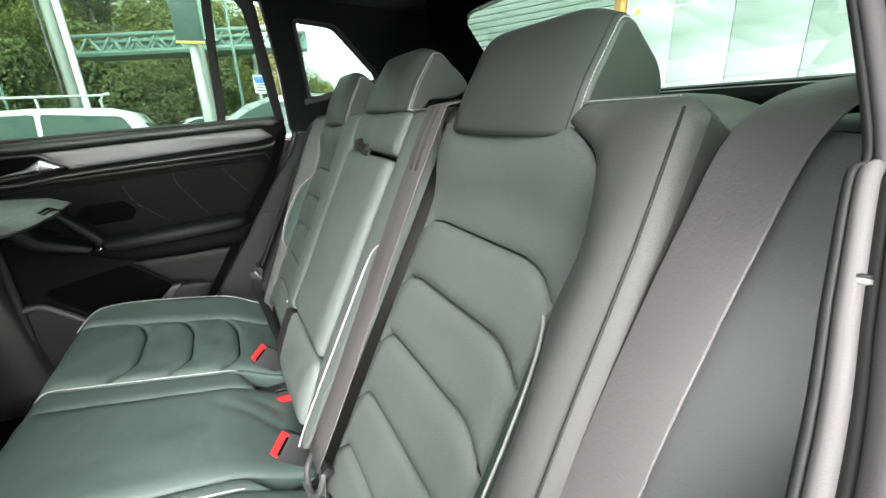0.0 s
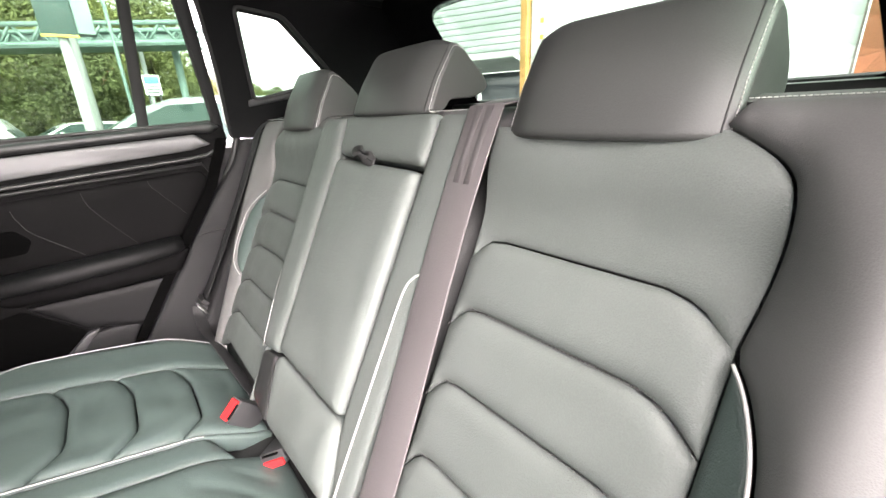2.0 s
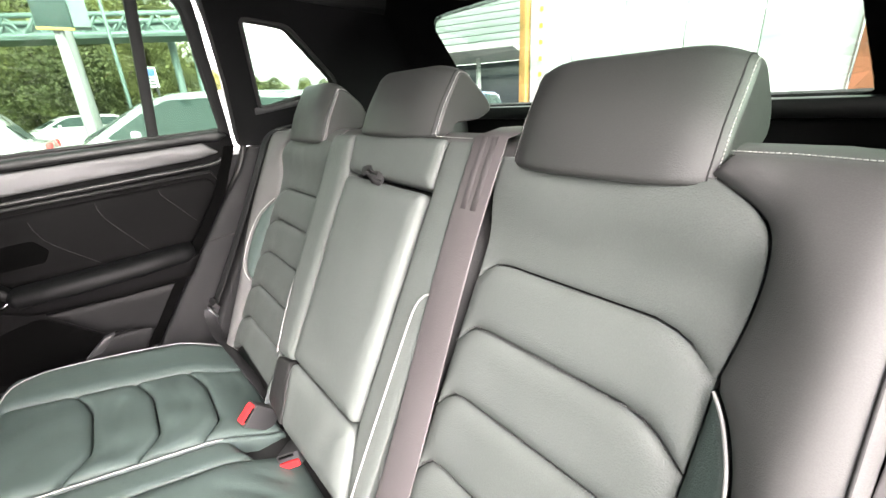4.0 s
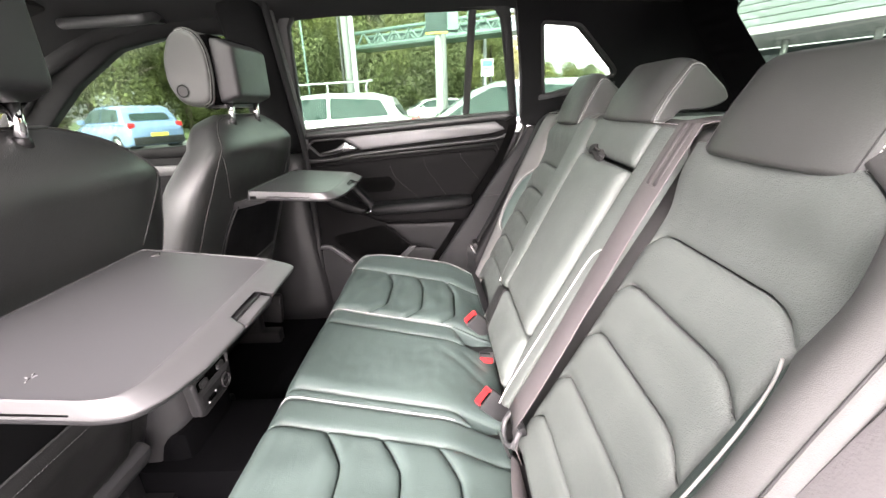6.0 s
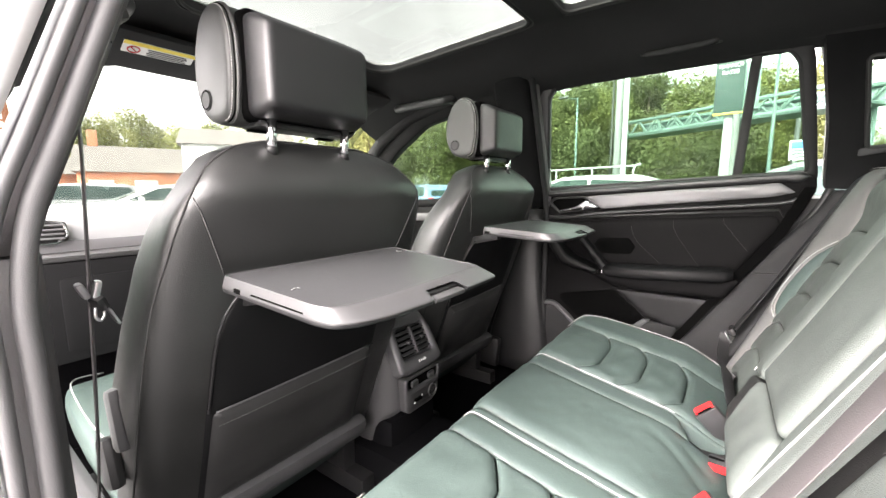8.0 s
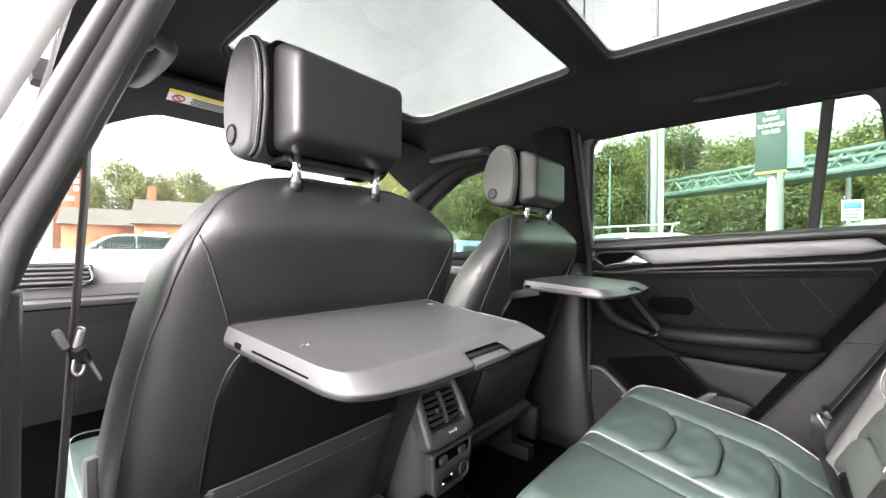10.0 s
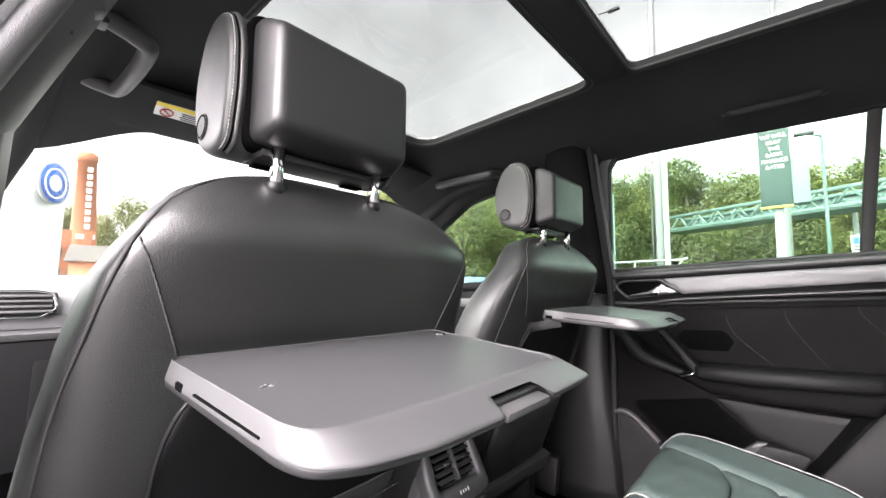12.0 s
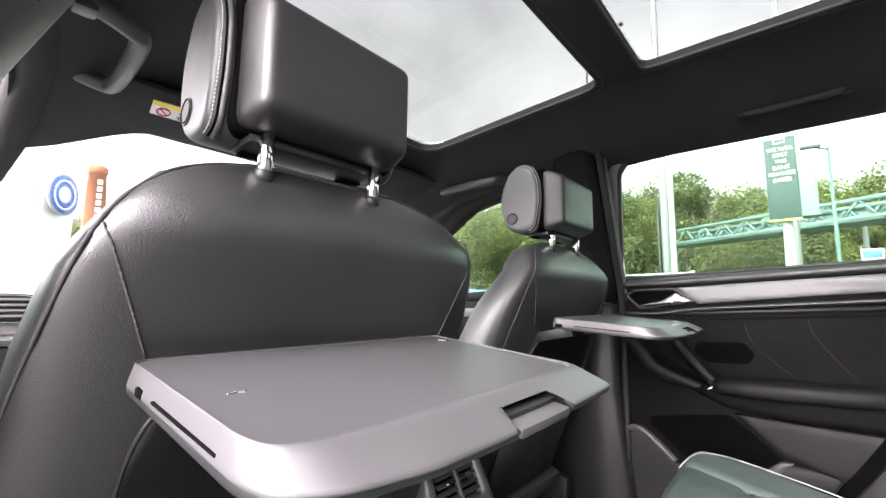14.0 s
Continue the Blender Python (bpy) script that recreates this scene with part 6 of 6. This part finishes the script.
kinds = [tree("broadleaf_tree", 9.0, 6.5, 3, LEAF, 16000, "dense green broadleaf tree on the verge", 0.10),
         tree("broadleaf_tree", 8.2, 5.5, 8, LEAF_DARK, 15000, "dark green broadleaf tree on the verge", 0.10),
         tree("birch_tree", 10.0, 5.0, 15, LEAF_LIGHT, 15000, "light green birch tree on the verge", 0.085)]
rng = random.Random(21)
spots = []
for k in range(17):
    az = 60 + k * 3.0
    spots.append((az, 40 + rng.uniform(-4, 5), k))
for k in range(15):
    spots.append((61 + k * 3.2 + rng.uniform(-0.8, 0.8), 49 + rng.uniform(-3, 3), k + 1))
for k in range(7):
    spots.append((42 + k * 2.8, 30 + rng.uniform(-3, 4), 2 * (k % 2) + 0))
for k in range(9):
    spots.append((6 + k * 3.2, 82 + rng.uniform(-6, 6), 2 * (k % 2)))
for k in range(5):
    spots.append((103 + k * 3.0, 58 + rng.uniform(-3, 3), k))
first = set()
for az, dist, k in spots:
    top = {True: 11.8, False: 10.2}[az < 84] if 59 < az < 98.5 else (13.5 if az < 38 else (8.6 if az < 60 else 5.0))
    i = k % 3
    p = bearing(az, dist, 0.05)
    scale = top / (9.0, 8.2, 10.0)[i] * rng.uniform(0.88, 1.12) * dist / (44 if 59 < az < 103 else (80 if az < 38 else (31 if az < 60 else 58)))
    m = Matrix.LocRotScale(p, Euler((0, 0, rng.uniform(0, 6.28))), None)
    if i not in first:
        first.add(i)
        ob = kinds[i]
        ob.matrix_world = m
        ob.scale = (scale,) * 3
    else:
        ob = copy_thing(kinds[i], m)
        ob.scale = (scale,) * 3

hedge_v, hedge_f = [], []
rng = random.Random(5)
for k in range(42000):
    az = rng.uniform(58, 104)
    p = bearing(az, 36.5 + rng.uniform(0, 2.5) + 1.2 * math.sin(az * 1.7), abs(rng.gauss(0, 1)) * 1.1 + 0.1)
    d = Vector((rng.gauss(0, 1), rng.gauss(0, 1), rng.gauss(0, 1))).normalized()
    u = d.cross(Vector((0.3, 0.2, 0.9))).normalized()
    v = d.cross(u)
    s = rng.uniform(0.06, 0.15)
    i = len(hedge_v)
    hedge_v += [p - u * s, p + v * s * 0.6, p + u * s, p - v * s * 0.6]
    hedge_f.append((i, i + 1, i + 2, i + 3))
hedge = part("undergrowth", hedge_v, hedge_f, LEAF_DARK, None, "dense dark green undergrowth below the trees", smooth=False)
tagged(hedge, category="bushes", kind="stuff")


def pole(name, p, height, r, mat, label, arm=None, category="pole"):
    t = thing(name, (p.x, p.y, 0), label, category, "tall poles")
    tube("shaft", [(p.x, p.y, 0), (p.x, p.y, height * 0.5), (p.x, p.y, height)], [r, r * 0.9, r * 0.7], mat, t, n=14)
    tube("base_collar", [(p.x, p.y, 0), (p.x, p.y, 0.5)], r * 1.25, mat, t, n=14)
    if arm:
        e = Vector((p.x, p.y, height)) + Vector(arm)
        tube("arm", [(p.x, p.y, height - 0.1), tuple(e)], r * 0.5, mat, t)
        rbox("lantern", tuple(e), (0.25, 0.6, 0.12), GREY_PLASTIC, t, 0.04)
    return t


pole_a = Vector((14.5, 2.86, 0))
mast = pole("sign_mast", pole_a, 17.0, 0.125, WHITE_METAL, "tall white painted mast")
rbox("side_box", (14.6, 2.655, 4.2), (0.14, 0.15, 7.6), RENDERED, mast, 0.02)
tube("cable_conduit", [(14.3, 3.02, 0.2), (14.3, 3.02, 4.9)], 0.03, GREY_PLASTIC, mast)
pole_b = Vector((12.0, -0.315, 0))
mast = pole("sign_mast", pole_b, 3.2, 0.125, WHITE_METAL, "white post that carries an advertising board")
pole("sign_mast", bearing(90.05, 15.5), 14.0, 0.10, WHITE_METAL, "tall white painted mast behind the board")
pole("street_lamp", Vector((20.0, -1.635, 0)), 7.0, 0.07, TEAL, "slim grey-green street lamp", (-0.2, 0.5, 0.05), "street lamp")
pole("street_lamp", bearing(69.2, 22.0), 15.6, 0.06, GREY_PLASTIC, "slim street lamp with side arm", (0.5, -1.5, 0.05), "street lamp")
pole("street_lamp", bearing(72.6, 30.0), 7.5, 0.07, TEAL, "slim grey-green street lamp", (-0.3, 0.9, 0.05), "street lamp")
pole("street_lamp", bearing(95.3, 26.0), 5.2, 0.12, WHITE_METAL, "short pale street lamp", (-0.2, 0.3, 0.0), "street lamp")

board = thing("advertising_board", (11.8, -0.25, 3.0), "dark green advertising board with white lettering", "sign")
rbox("panel", (11.84, -0.285, 4.05), (0.05, 0.60, 2.05), SIGN_GREEN, board, 0.01, (0, 0, -4))
rbox("lower_edge", (11.82, -0.285, 3.045), (0.06, 0.62, 0.05), BANNER_YELLOW, board, 0.01, (0, 0, -4))
rbox("side_face", (12.06, -0.735, 3.66), (0.40, 0.32, 1.10), SIGN_GREY, board, 0.01)


def lettering(name, text, size, m, mat, parent, bold=0.0):
    c = bpy.data.curves.new(name, "FONT")
    c.body, c.size, c.align_x, c.align_y, c.offset, c.extrude = text, size, "CENTER", "CENTER", bold, 0.004
    tmp = bpy.data.objects.new(name, c)
    scene.collection.objects.link(tmp)
    me = bpy.data.meshes.new_from_object(tmp.evaluated_get(bpy.context.evaluated_depsgraph_get()))
    bpy.data.objects.remove(tmp)
    bpy.data.curves.remove(c)
    me.transform(m)
    me.materials.clear()
    me.materials.append(mat)
    ob = new(name, me)
    ob.parent = parent
    ob.matrix_parent_inverse = Matrix.Translation(-parent.location)
    return ob


facing = Matrix(((0, 0, -1, 0), (-1, 0, 0, 0), (0, 1, 0, 0), (0, 0, 0, 1)))
for k, word in enumerate(("WE WILL", "BEAT", "THE", "BANK", "FINANCE", "RATES")):
    lettering("lettering", word, 0.122, Matrix.Translation((11.80, -0.285, 4.79 - 0.153 * k)) @ pose(0, 0, 0, 0, 0, -4) @ facing, LABEL_WHITE, board, 0.0015)
rbox("emblem", (11.805, -0.285, 5.00), (0.01, 0.22, 0.12), LABEL_WHITE, board, 0.004, (0, 0, -4))
rbox("emblem_field", (11.800, -0.285, 5.00), (0.01, 0.18, 0.08), SIGN_GREEN, board, 0.003, (0, 0, -4))
small = thing("direction_sign", (*bearing(95.6, 22.0)[:2], 0), "small blue and white sign on two posts", "sign")
q = bearing(95.6, 22.0)
rbox("panel", (q.x, q.y, 2.75), (0.06, 0.60, 0.8), RENDERED, small, 0.02)
rbox("field", (q.x - 0.035, q.y, 2.95), (0.02, 0.5, 0.28), BADGE_BLUE, small, 0.01)
for k in range(3):
    rbox("text_bar", (q.x - 0.04, q.y, 2.72 - 0.12 * k), (0.02, 0.45, 0.05), GREY_PLASTIC, small, 0.005)
for d in (-0.2, 0.2):
    tube("leg", [(q.x, q.y + d, 0), (q.x, q.y + d, 2.4)], 0.04, GREY_PLASTIC, small)

# steel footbridge
fbridge = thing("footbridge", (26, 1, 0), "pale green steel lattice footbridge over the road", "bridge")
A, B = bearing(80.3, 29.4), bearing(101.5, 24.0)
ax = (B - A).normalized()
L = (B - A).length
side = Vector((-ax.y, ax.x, 0))
for off in (0.0, 1.6):
    o = side * -off
    for z, r in ((4.55, 0.11), (5.30, 0.10)):
        tube("chord", [tuple(A + o + Vector((0, 0, z))), tuple(B + o + Vector((0, 0, z)))], r, TEAL, fbridge)
    n = 20
    for k in range(n):
        p, q = A + o + ax * L * k / n, A + o + ax * L * (k + 1) / n
        z = (4.55, 5.30) if k % 2 else (5.30, 4.55)
        tube("brace", [tuple(p + Vector((0, 0, z[0]))), tuple(q + Vector((0, 0, z[1])))], 0.055, TEAL, fbridge, n=6)
mid = (A + B) / 2 + side * -0.8
ang = math.degrees(math.atan2(ax.y, ax.x))
rbox("deck", (mid.x, mid.y, 4.48), (L, 1.7, 0.12), TEAL, fbridge, 0.02, (0, 0, ang))
rbox("side_sheet", (mid.x + side.x * 0.95, mid.y + side.y * 0.95, 4.93), (L, 0.03, 0.74), SIGN_GREY, fbridge, 0.005, (0, 0, ang))
for az, d in ((98.5, 25.0), (100.6, 24.4)):
    p = bearing(az, d)
    tube("column", [(p.x, p.y, 0), (p.x, p.y, 4.5)], 0.16, TEAL, fbridge, n=10)
rail = thing("guard_rail", (*bearing(74, 15)[:2], 0), "white tubular guard rail at the car park edge", "railing")
p, q = bearing(66, 16.2), bearing(79.6, 15.0)
tube("top_bar", smooth_line([(p.x, p.y, 1.90), (q.x, q.y, 1.98), (q.x, q.y - 0.05, 1.85), (q.x, q.y - 0.05, 0)], 4), 0.035, WHITE_METAL, rail)
for k in range(3):
    r = p.lerp(q, k / 3)
    tube("post", [(r.x, r.y, 0), (r.x, r.y, 1.92)], 0.03, WHITE_METAL, rail)


# ---- parked cars ----
def parked_car(paint, m, label, roof=1.45, length=4.2, estate=False):
    """A closed hatchback, nose towards +y, lying round the origin."""
    c = thing("parked_car", (0, 0, 0), label, "car", "parked cars")
    h = length / 2
    rings = []
    for y, w, zb, zt in ((-h, 0.72, 0.42, 0.80), (-h + 0.05, 0.80, 0.30, 0.95), (-h + 0.4, 0.87, 0.24, 0.98), (-0.4, 0.89, 0.22, 0.95), (0.8, 0.88, 0.22, 0.93), (h - 0.9, 0.87, 0.24, 0.90), (h - 0.35, 0.82, 0.26, 0.78), (h - 0.05, 0.72, 0.30, 0.66), (h, 0.62, 0.36, 0.58)):
        rings.append([(a, y, b) for a, b in rounded([(-w, zb), (w, zb), (w * 1.0, (zb + zt) / 2 + 0.1), (w * 0.94, zt), (-w * 0.94, zt), (-w, (zb + zt) / 2 + 0.1)], 0.10, 4)])
    loft("body", rings, paint, c, flip=True)
    rings = []
    back = -h + 0.10 if estate else -h + 0.25
    for y, w, z in ((back, 0.72, 0.96), (back + 0.28, 0.66, roof - 0.10), (back + 0.55, 0.63, roof - 0.02), (-0.35, 0.62, roof), (0.15, 0.62, roof - 0.03), (0.45, 0.64, roof - 0.12), (1.15, 0.76, 0.93)):
        base = 0.88
        rings.append([(-0.84, y, base), (0.84, y, base), (0.84 - 0.02, y, max(0.90, min(z, 0.95))), (w + 0.05, y, z - 0.04), (w - 0.04, y, z), (-w + 0.04, y, z), (-w - 0.05, y, z - 0.04), (-0.82, y, max(0.90, min(z, 0.95)))])
    loft("cabin", rings, paint, c, flip=True)
    for s in (-1, 1):
        def glaze(y, z, hh, s=s):
            return (s * (0.835 - (0.835 - 0.66) * (z - 0.95) / (roof - 0.99) + 0.012 + hh), y, z)
        top = roof - 0.085
        for poly in ([(back + 0.25, 1.03), (back + 0.42, top - 0.06), (-0.42, top), (-0.42, 0.99)], [(-0.36, 0.99), (-0.36, top), (0.22, top - 0.02), (0.48, top - 0.14), (0.92, 1.0)]):
            sheet("side_window", rounded(poly, 0.05), glaze, CAR_GLASS, c, depth=0.004, step=0.12)
        for y in (-h + 0.78, h - 0.82):
            w = tube("wheel", [(s * 0.70, y, 0.31), (s * 0.90, y, 0.31)], 0.31, TYRE, c, n=24)
            tube("rim", [(s * 0.895, y, 0.31), (s * 0.905, y, 0.31)], 0.21, STEEL, w, n=20)
        rbox("door_mirror", (s * 0.97, 0.62, 1.02), (0.20, 0.11, 0.14), paint, c, 0.04)
        rbox("headlight", (s * 0.60, h - 0.17, 0.70), (0.28, 0.16, 0.12), CHROME, c, 0.03)
        rbox("tail_light", (s * 0.70, -h + 0.05, 0.88), (0.20, 0.08, 0.16), RED, c, 0.03)
    sheet("windscreen", rounded([(-0.62, 0.0), (0.62, 0.0), (0.52, 0.60), (-0.52, 0.60)], 0.06), lambda a, b, hh: (a, 1.08 - 1.03 * b + 0.5 * hh, 0.99 + (roof - 0.14 - 0.99) / 0.60 * b + 0.008 + hh), CAR_GLASS, c, depth=0.004, step=0.15)
    sheet("rear_window", rounded([(-0.58, 0.0), (0.58, 0.0), (0.50, 1.0), (-0.50, 1.0)], 0.08), lambda a, b, hh: (a, back + 0.03 + 0.24 * b - 0.012 - hh, 1.02 + (roof - 0.15 - 1.02) * b), CAR_GLASS, c, depth=0.004, step=0.15)
    rbox("bumper", (0, -h - 0.01, 0.42), (1.5, 0.10, 0.24), PLASTIC, c, 0.04)
    rbox("number_plate", (0, -h - 0.055, 0.60), (0.52, 0.012, 0.11), LABEL_YELLOW, c, 0.004)
    c.matrix_world = m
    return c


parked_car(PARKED_WHITE, pose(8.05, 2.15, 0), "white hatchback parked beside the car", 1.46, 4.1)
parked_car(GREY_PAINT, pose(6.05, -1.35, 0), "silver grey car parked beside the car", 1.50, 4.5, True)
parked_car(BLUE_PAINT, pose(*bearing(52.5, 18.0)[:2], 0, 0, 0, -30), "pale blue car parked near the road", 1.50, 4.2)
parked_car(GREY_PAINT, pose(*bearing(11.5, 19)[:2], 0, 0, 0, 85), "grey estate car on the road ahead", 1.55, 4.5, True)
parked_car(PARKED_WHITE, pose(*bearing(20, 13)[:2], 0, 0, 0, 80), "white car parked ahead", 1.40, 4.2)
parked_car(PARKED_WHITE, pose(*bearing(88, 24)[:2], 0, 0, 0, 15), "white car parked further off", 1.45, 4.2)
parked_car(BLUE_PAINT, pose(*bearing(131.5, 15)[:2], 0, 0, 0, 20), "pale blue car parked behind", 1.48, 4.2)
parked_car(PARKED_WHITE, pose(*bearing(158, 9.5)[:2], 0, 0, 0, 5), "white car parked behind", 1.50, 4.3)
parked_car(GREY_PAINT, pose(*bearing(112, 14)[:2], 0, 0, 0, 8), "silver car parked behind", 1.50, 4.3, True)


# ---- buildings ----
def gabled_house(p, w, d, eaves, ridge, turn, wall, label, doors=0, chimney=True):
    h = thing("brick_house", (0, 0, 0), label, "building")
    rings = [[(-w / 2, y, 0), (w / 2, y, 0), (w / 2, y, eaves), (-w / 2, y, eaves)] for y in (-d / 2, d / 2)]
    loft("wall", rings, wall, h, flip=True)
    part("roof", [(-w / 2 - 0.3, -d / 2 - 0.4, eaves - 0.05), (w / 2 + 0.3, -d / 2 - 0.4, eaves - 0.05), (w / 2 + 0.3, 0, ridge), (-w / 2 - 0.3, 0, ridge), (-w / 2 - 0.3, d / 2 + 0.4, eaves - 0.05), (w / 2 + 0.3, d / 2 + 0.4, eaves - 0.05)],
         [(0, 1, 2, 3), (3, 2, 5, 4), (0, 3, 4), (1, 5, 2), (0, 4, 5, 1)], ROOF, h, "grey tiled roof", smooth=False)
    for k in range(doors):
        x = -w / 2 + w * (k + 0.5) / doors
        g = rbox("garage_door", (x, -d / 2 - 0.03, eaves * 0.40), (w / doors * 0.55, 0.08, eaves * 0.76), WHITE_METAL, h, 0.02)
        for j in range(4):
            rbox("door_rib", (x, -d / 2 - 0.075, eaves * (0.12 + 0.16 * j)), (w / doors * 0.5, 0.02, 0.04), RENDERED, g, 0.005)
    if chimney:
        rbox("chimney", (-w / 2 + 0.9, 0.2, ridge + 0.35), (0.6, 0.6, 1.6), wall, h, 0.03)
    h.matrix_world = Matrix.Translation(p) @ pose(0, 0, 0, 0, 0, turn)
    return h


gabled_house(bearing(18.6, 42), 8.0, 6, 2.9, 5.0, -18, BRICK, "low orange brick garages with a grey tiled roof", 3)
gabled_house(bearing(10.5, 50), 6.0, 6, 3.0, 4.6, -12, BRICK, "orange brick house with a grey roof", 0)
gabled_house(bearing(28.5, 38), 7.5, 7, 4.8, 6.3, -28, RENDERED, "pale rendered building with small windows", 0, False)
far = thing("brick_house", (*bearing(6.8, 66)[:2], 0), "red brick mill with a tall square chimney", "building")
p = bearing(6.8, 66)
rbox("wall", (p.x, p.y, 3.6), (4.2, 5, 7.2), BRICK, far, 0.05, (0, 0, -7))
stack = []
for z, w in ((0, 1.30), (7, 1.08), (15.6, 0.80), (15.7, 0.92), (16.4, 0.88), (16.9, 0.40)):
    stack.append([(p.x + 0.95 - 0.022 * z + a * w, p.y - 1.5 + b * w, z) for a, b in ((-1, -1), (1, -1), (1, 1), (-1, 1))])
ch = loft("chimney", stack, BRICK, far, "tapering brick chimney", flip=True)
for k in range(9):
    rbox("sign_bar", (p.x + 1.00 - 0.012 * (14.6 - 0.86 * k), p.y - 2.45 - 0.03 * k, 14.6 - 0.86 * k), (0.50, 0.08, 0.60), LABEL_WHITE, ch, 0.01)
rbox("sign_bar", (p.x + 0.85, p.y - 2.72, 6.5), (1.7, 0.08, 0.55), LABEL_WHITE, ch, 0.01)
for i in range(3):
    for j in range(2):
        w = rbox("window", (p.x - 1.4 + 1.3 * i, p.y - 2.62, 2.0 + 2.6 * j), (0.7, 0.10, 1.3), SHOP_GLASS, far, 0.02, (0, 0, -7))
        rbox("sill", (p.x - 1.4 + 1.3 * i, p.y - 2.70, 1.3 + 2.6 * j), (0.85, 0.14, 0.10), KERB, w, 0.01, (0, 0, -7))

# tall sign of the car dealer ahead
tp = bearing(4.0, 20.0)
totem = thing("dealer_sign", (tp.x, tp.y, 0), "tall pale grey sign pillar with a round blue badge", "sign")
rbox("pillar", (tp.x + 0.22, tp.y + 0.35, 3.05), (1.55, 0.40, 6.1), RENDERED, totem, 0.03, (0, 0, 52))
rbox("side_panel", (tp.x - 0.58, tp.y - 0.10, 2.95), (0.70, 0.30, 5.9), RENDERED, totem, 0.03, (0, 0, -10))
rbox("edge_strip", (tp.x - 0.30, tp.y - 0.24, 3.0), (0.03, 0.03, 5.95), GREY_PLASTIC, totem, 0.005, (0, 0, 14))
out = Vector((0.80, -0.60, 0))
along = Vector((0.60, 0.80, 0))
hub = Vector((tp.x + 0.28, tp.y + 0.03, 4.62)) + out * 0.12
def disc(name, r, d0, d1, m, label=""):
    return tube(name, [tuple(hub + out * d0), tuple(hub + out * d1)], r, m, totem, label, n=40)
disc("badge", 0.76, 0.0, 0.09, WHITE_METAL, "white edged round badge")
disc("badge_field", 0.70, 0.08, 0.105, BADGE_BLUE, "blue badge field")
tube("badge_ring", [tuple(hub + out * 0.11 + along * (0.52 * math.cos(a)) + Vector((0, 0, 0.52 * math.sin(a)))) for a in np.linspace(0, 2 * math.pi, 49)[:-1]], 0.035, LABEL_WHITE, totem, closed=True)
disc("badge_centre", 0.30, 0.10, 0.112, LABEL_WHITE)

# showroom behind the car
show = thing("showroom", (5, -15, 0), "white panelled showroom with a buff brick column and brick end", "building")
for k in range(5):
    rbox("wall_panel", (2.2 + 1.85 * k, -14.2, 3.0), (1.83, 0.3, 6.0), RENDERED, show, 0.02)
rbox("brick_column", (10.76, -14.0, 3.0), (0.30, 0.30, 6.0), YELLOW_BRICK, show, 0.02)
rbox("brick_end", (-1.6, -14.1, 3.0), (5.6, 0.4, 6.0), BRICK, show, 0.02)
for k in range(7):
    rbox("wall_light", (10.02, -14.02, 0.9 + 0.55 * k), (0.14, 0.05, 0.16), BANNER_YELLOW, show, 0.01)
shed = thing("clad_building", (19, -18, 0), "pale green clad building over a dark parking bay", "building")
for k in range(14):
    rbox("cladding_strip", (19.5, -17.5, 3.4 + 0.34 * k), (13.0, 0.3, 0.31), CLADDING, shed, 0.02, (0, 0, 25))
rbox("bay", (19.8, -18.6, 1.6), (13.0, 0.3, 3.2), SHOP_GLASS, shed, 0.02, (0, 0, 25))
rbox("canopy", (17.0, -14.5, 3.25), (9.0, 3.0, 0.25), WHITE_METAL, shed, 0.04, (6, 0, 25))
for k in range(3):
    q = Vector((15.0 + 2.6 * k, -15.6 + 1.2 * k, 0))
    tube("column", [(q.x, q.y, 0), (q.x, q.y, 3.2)], 0.12, WHITE_METAL, shed, n=12)
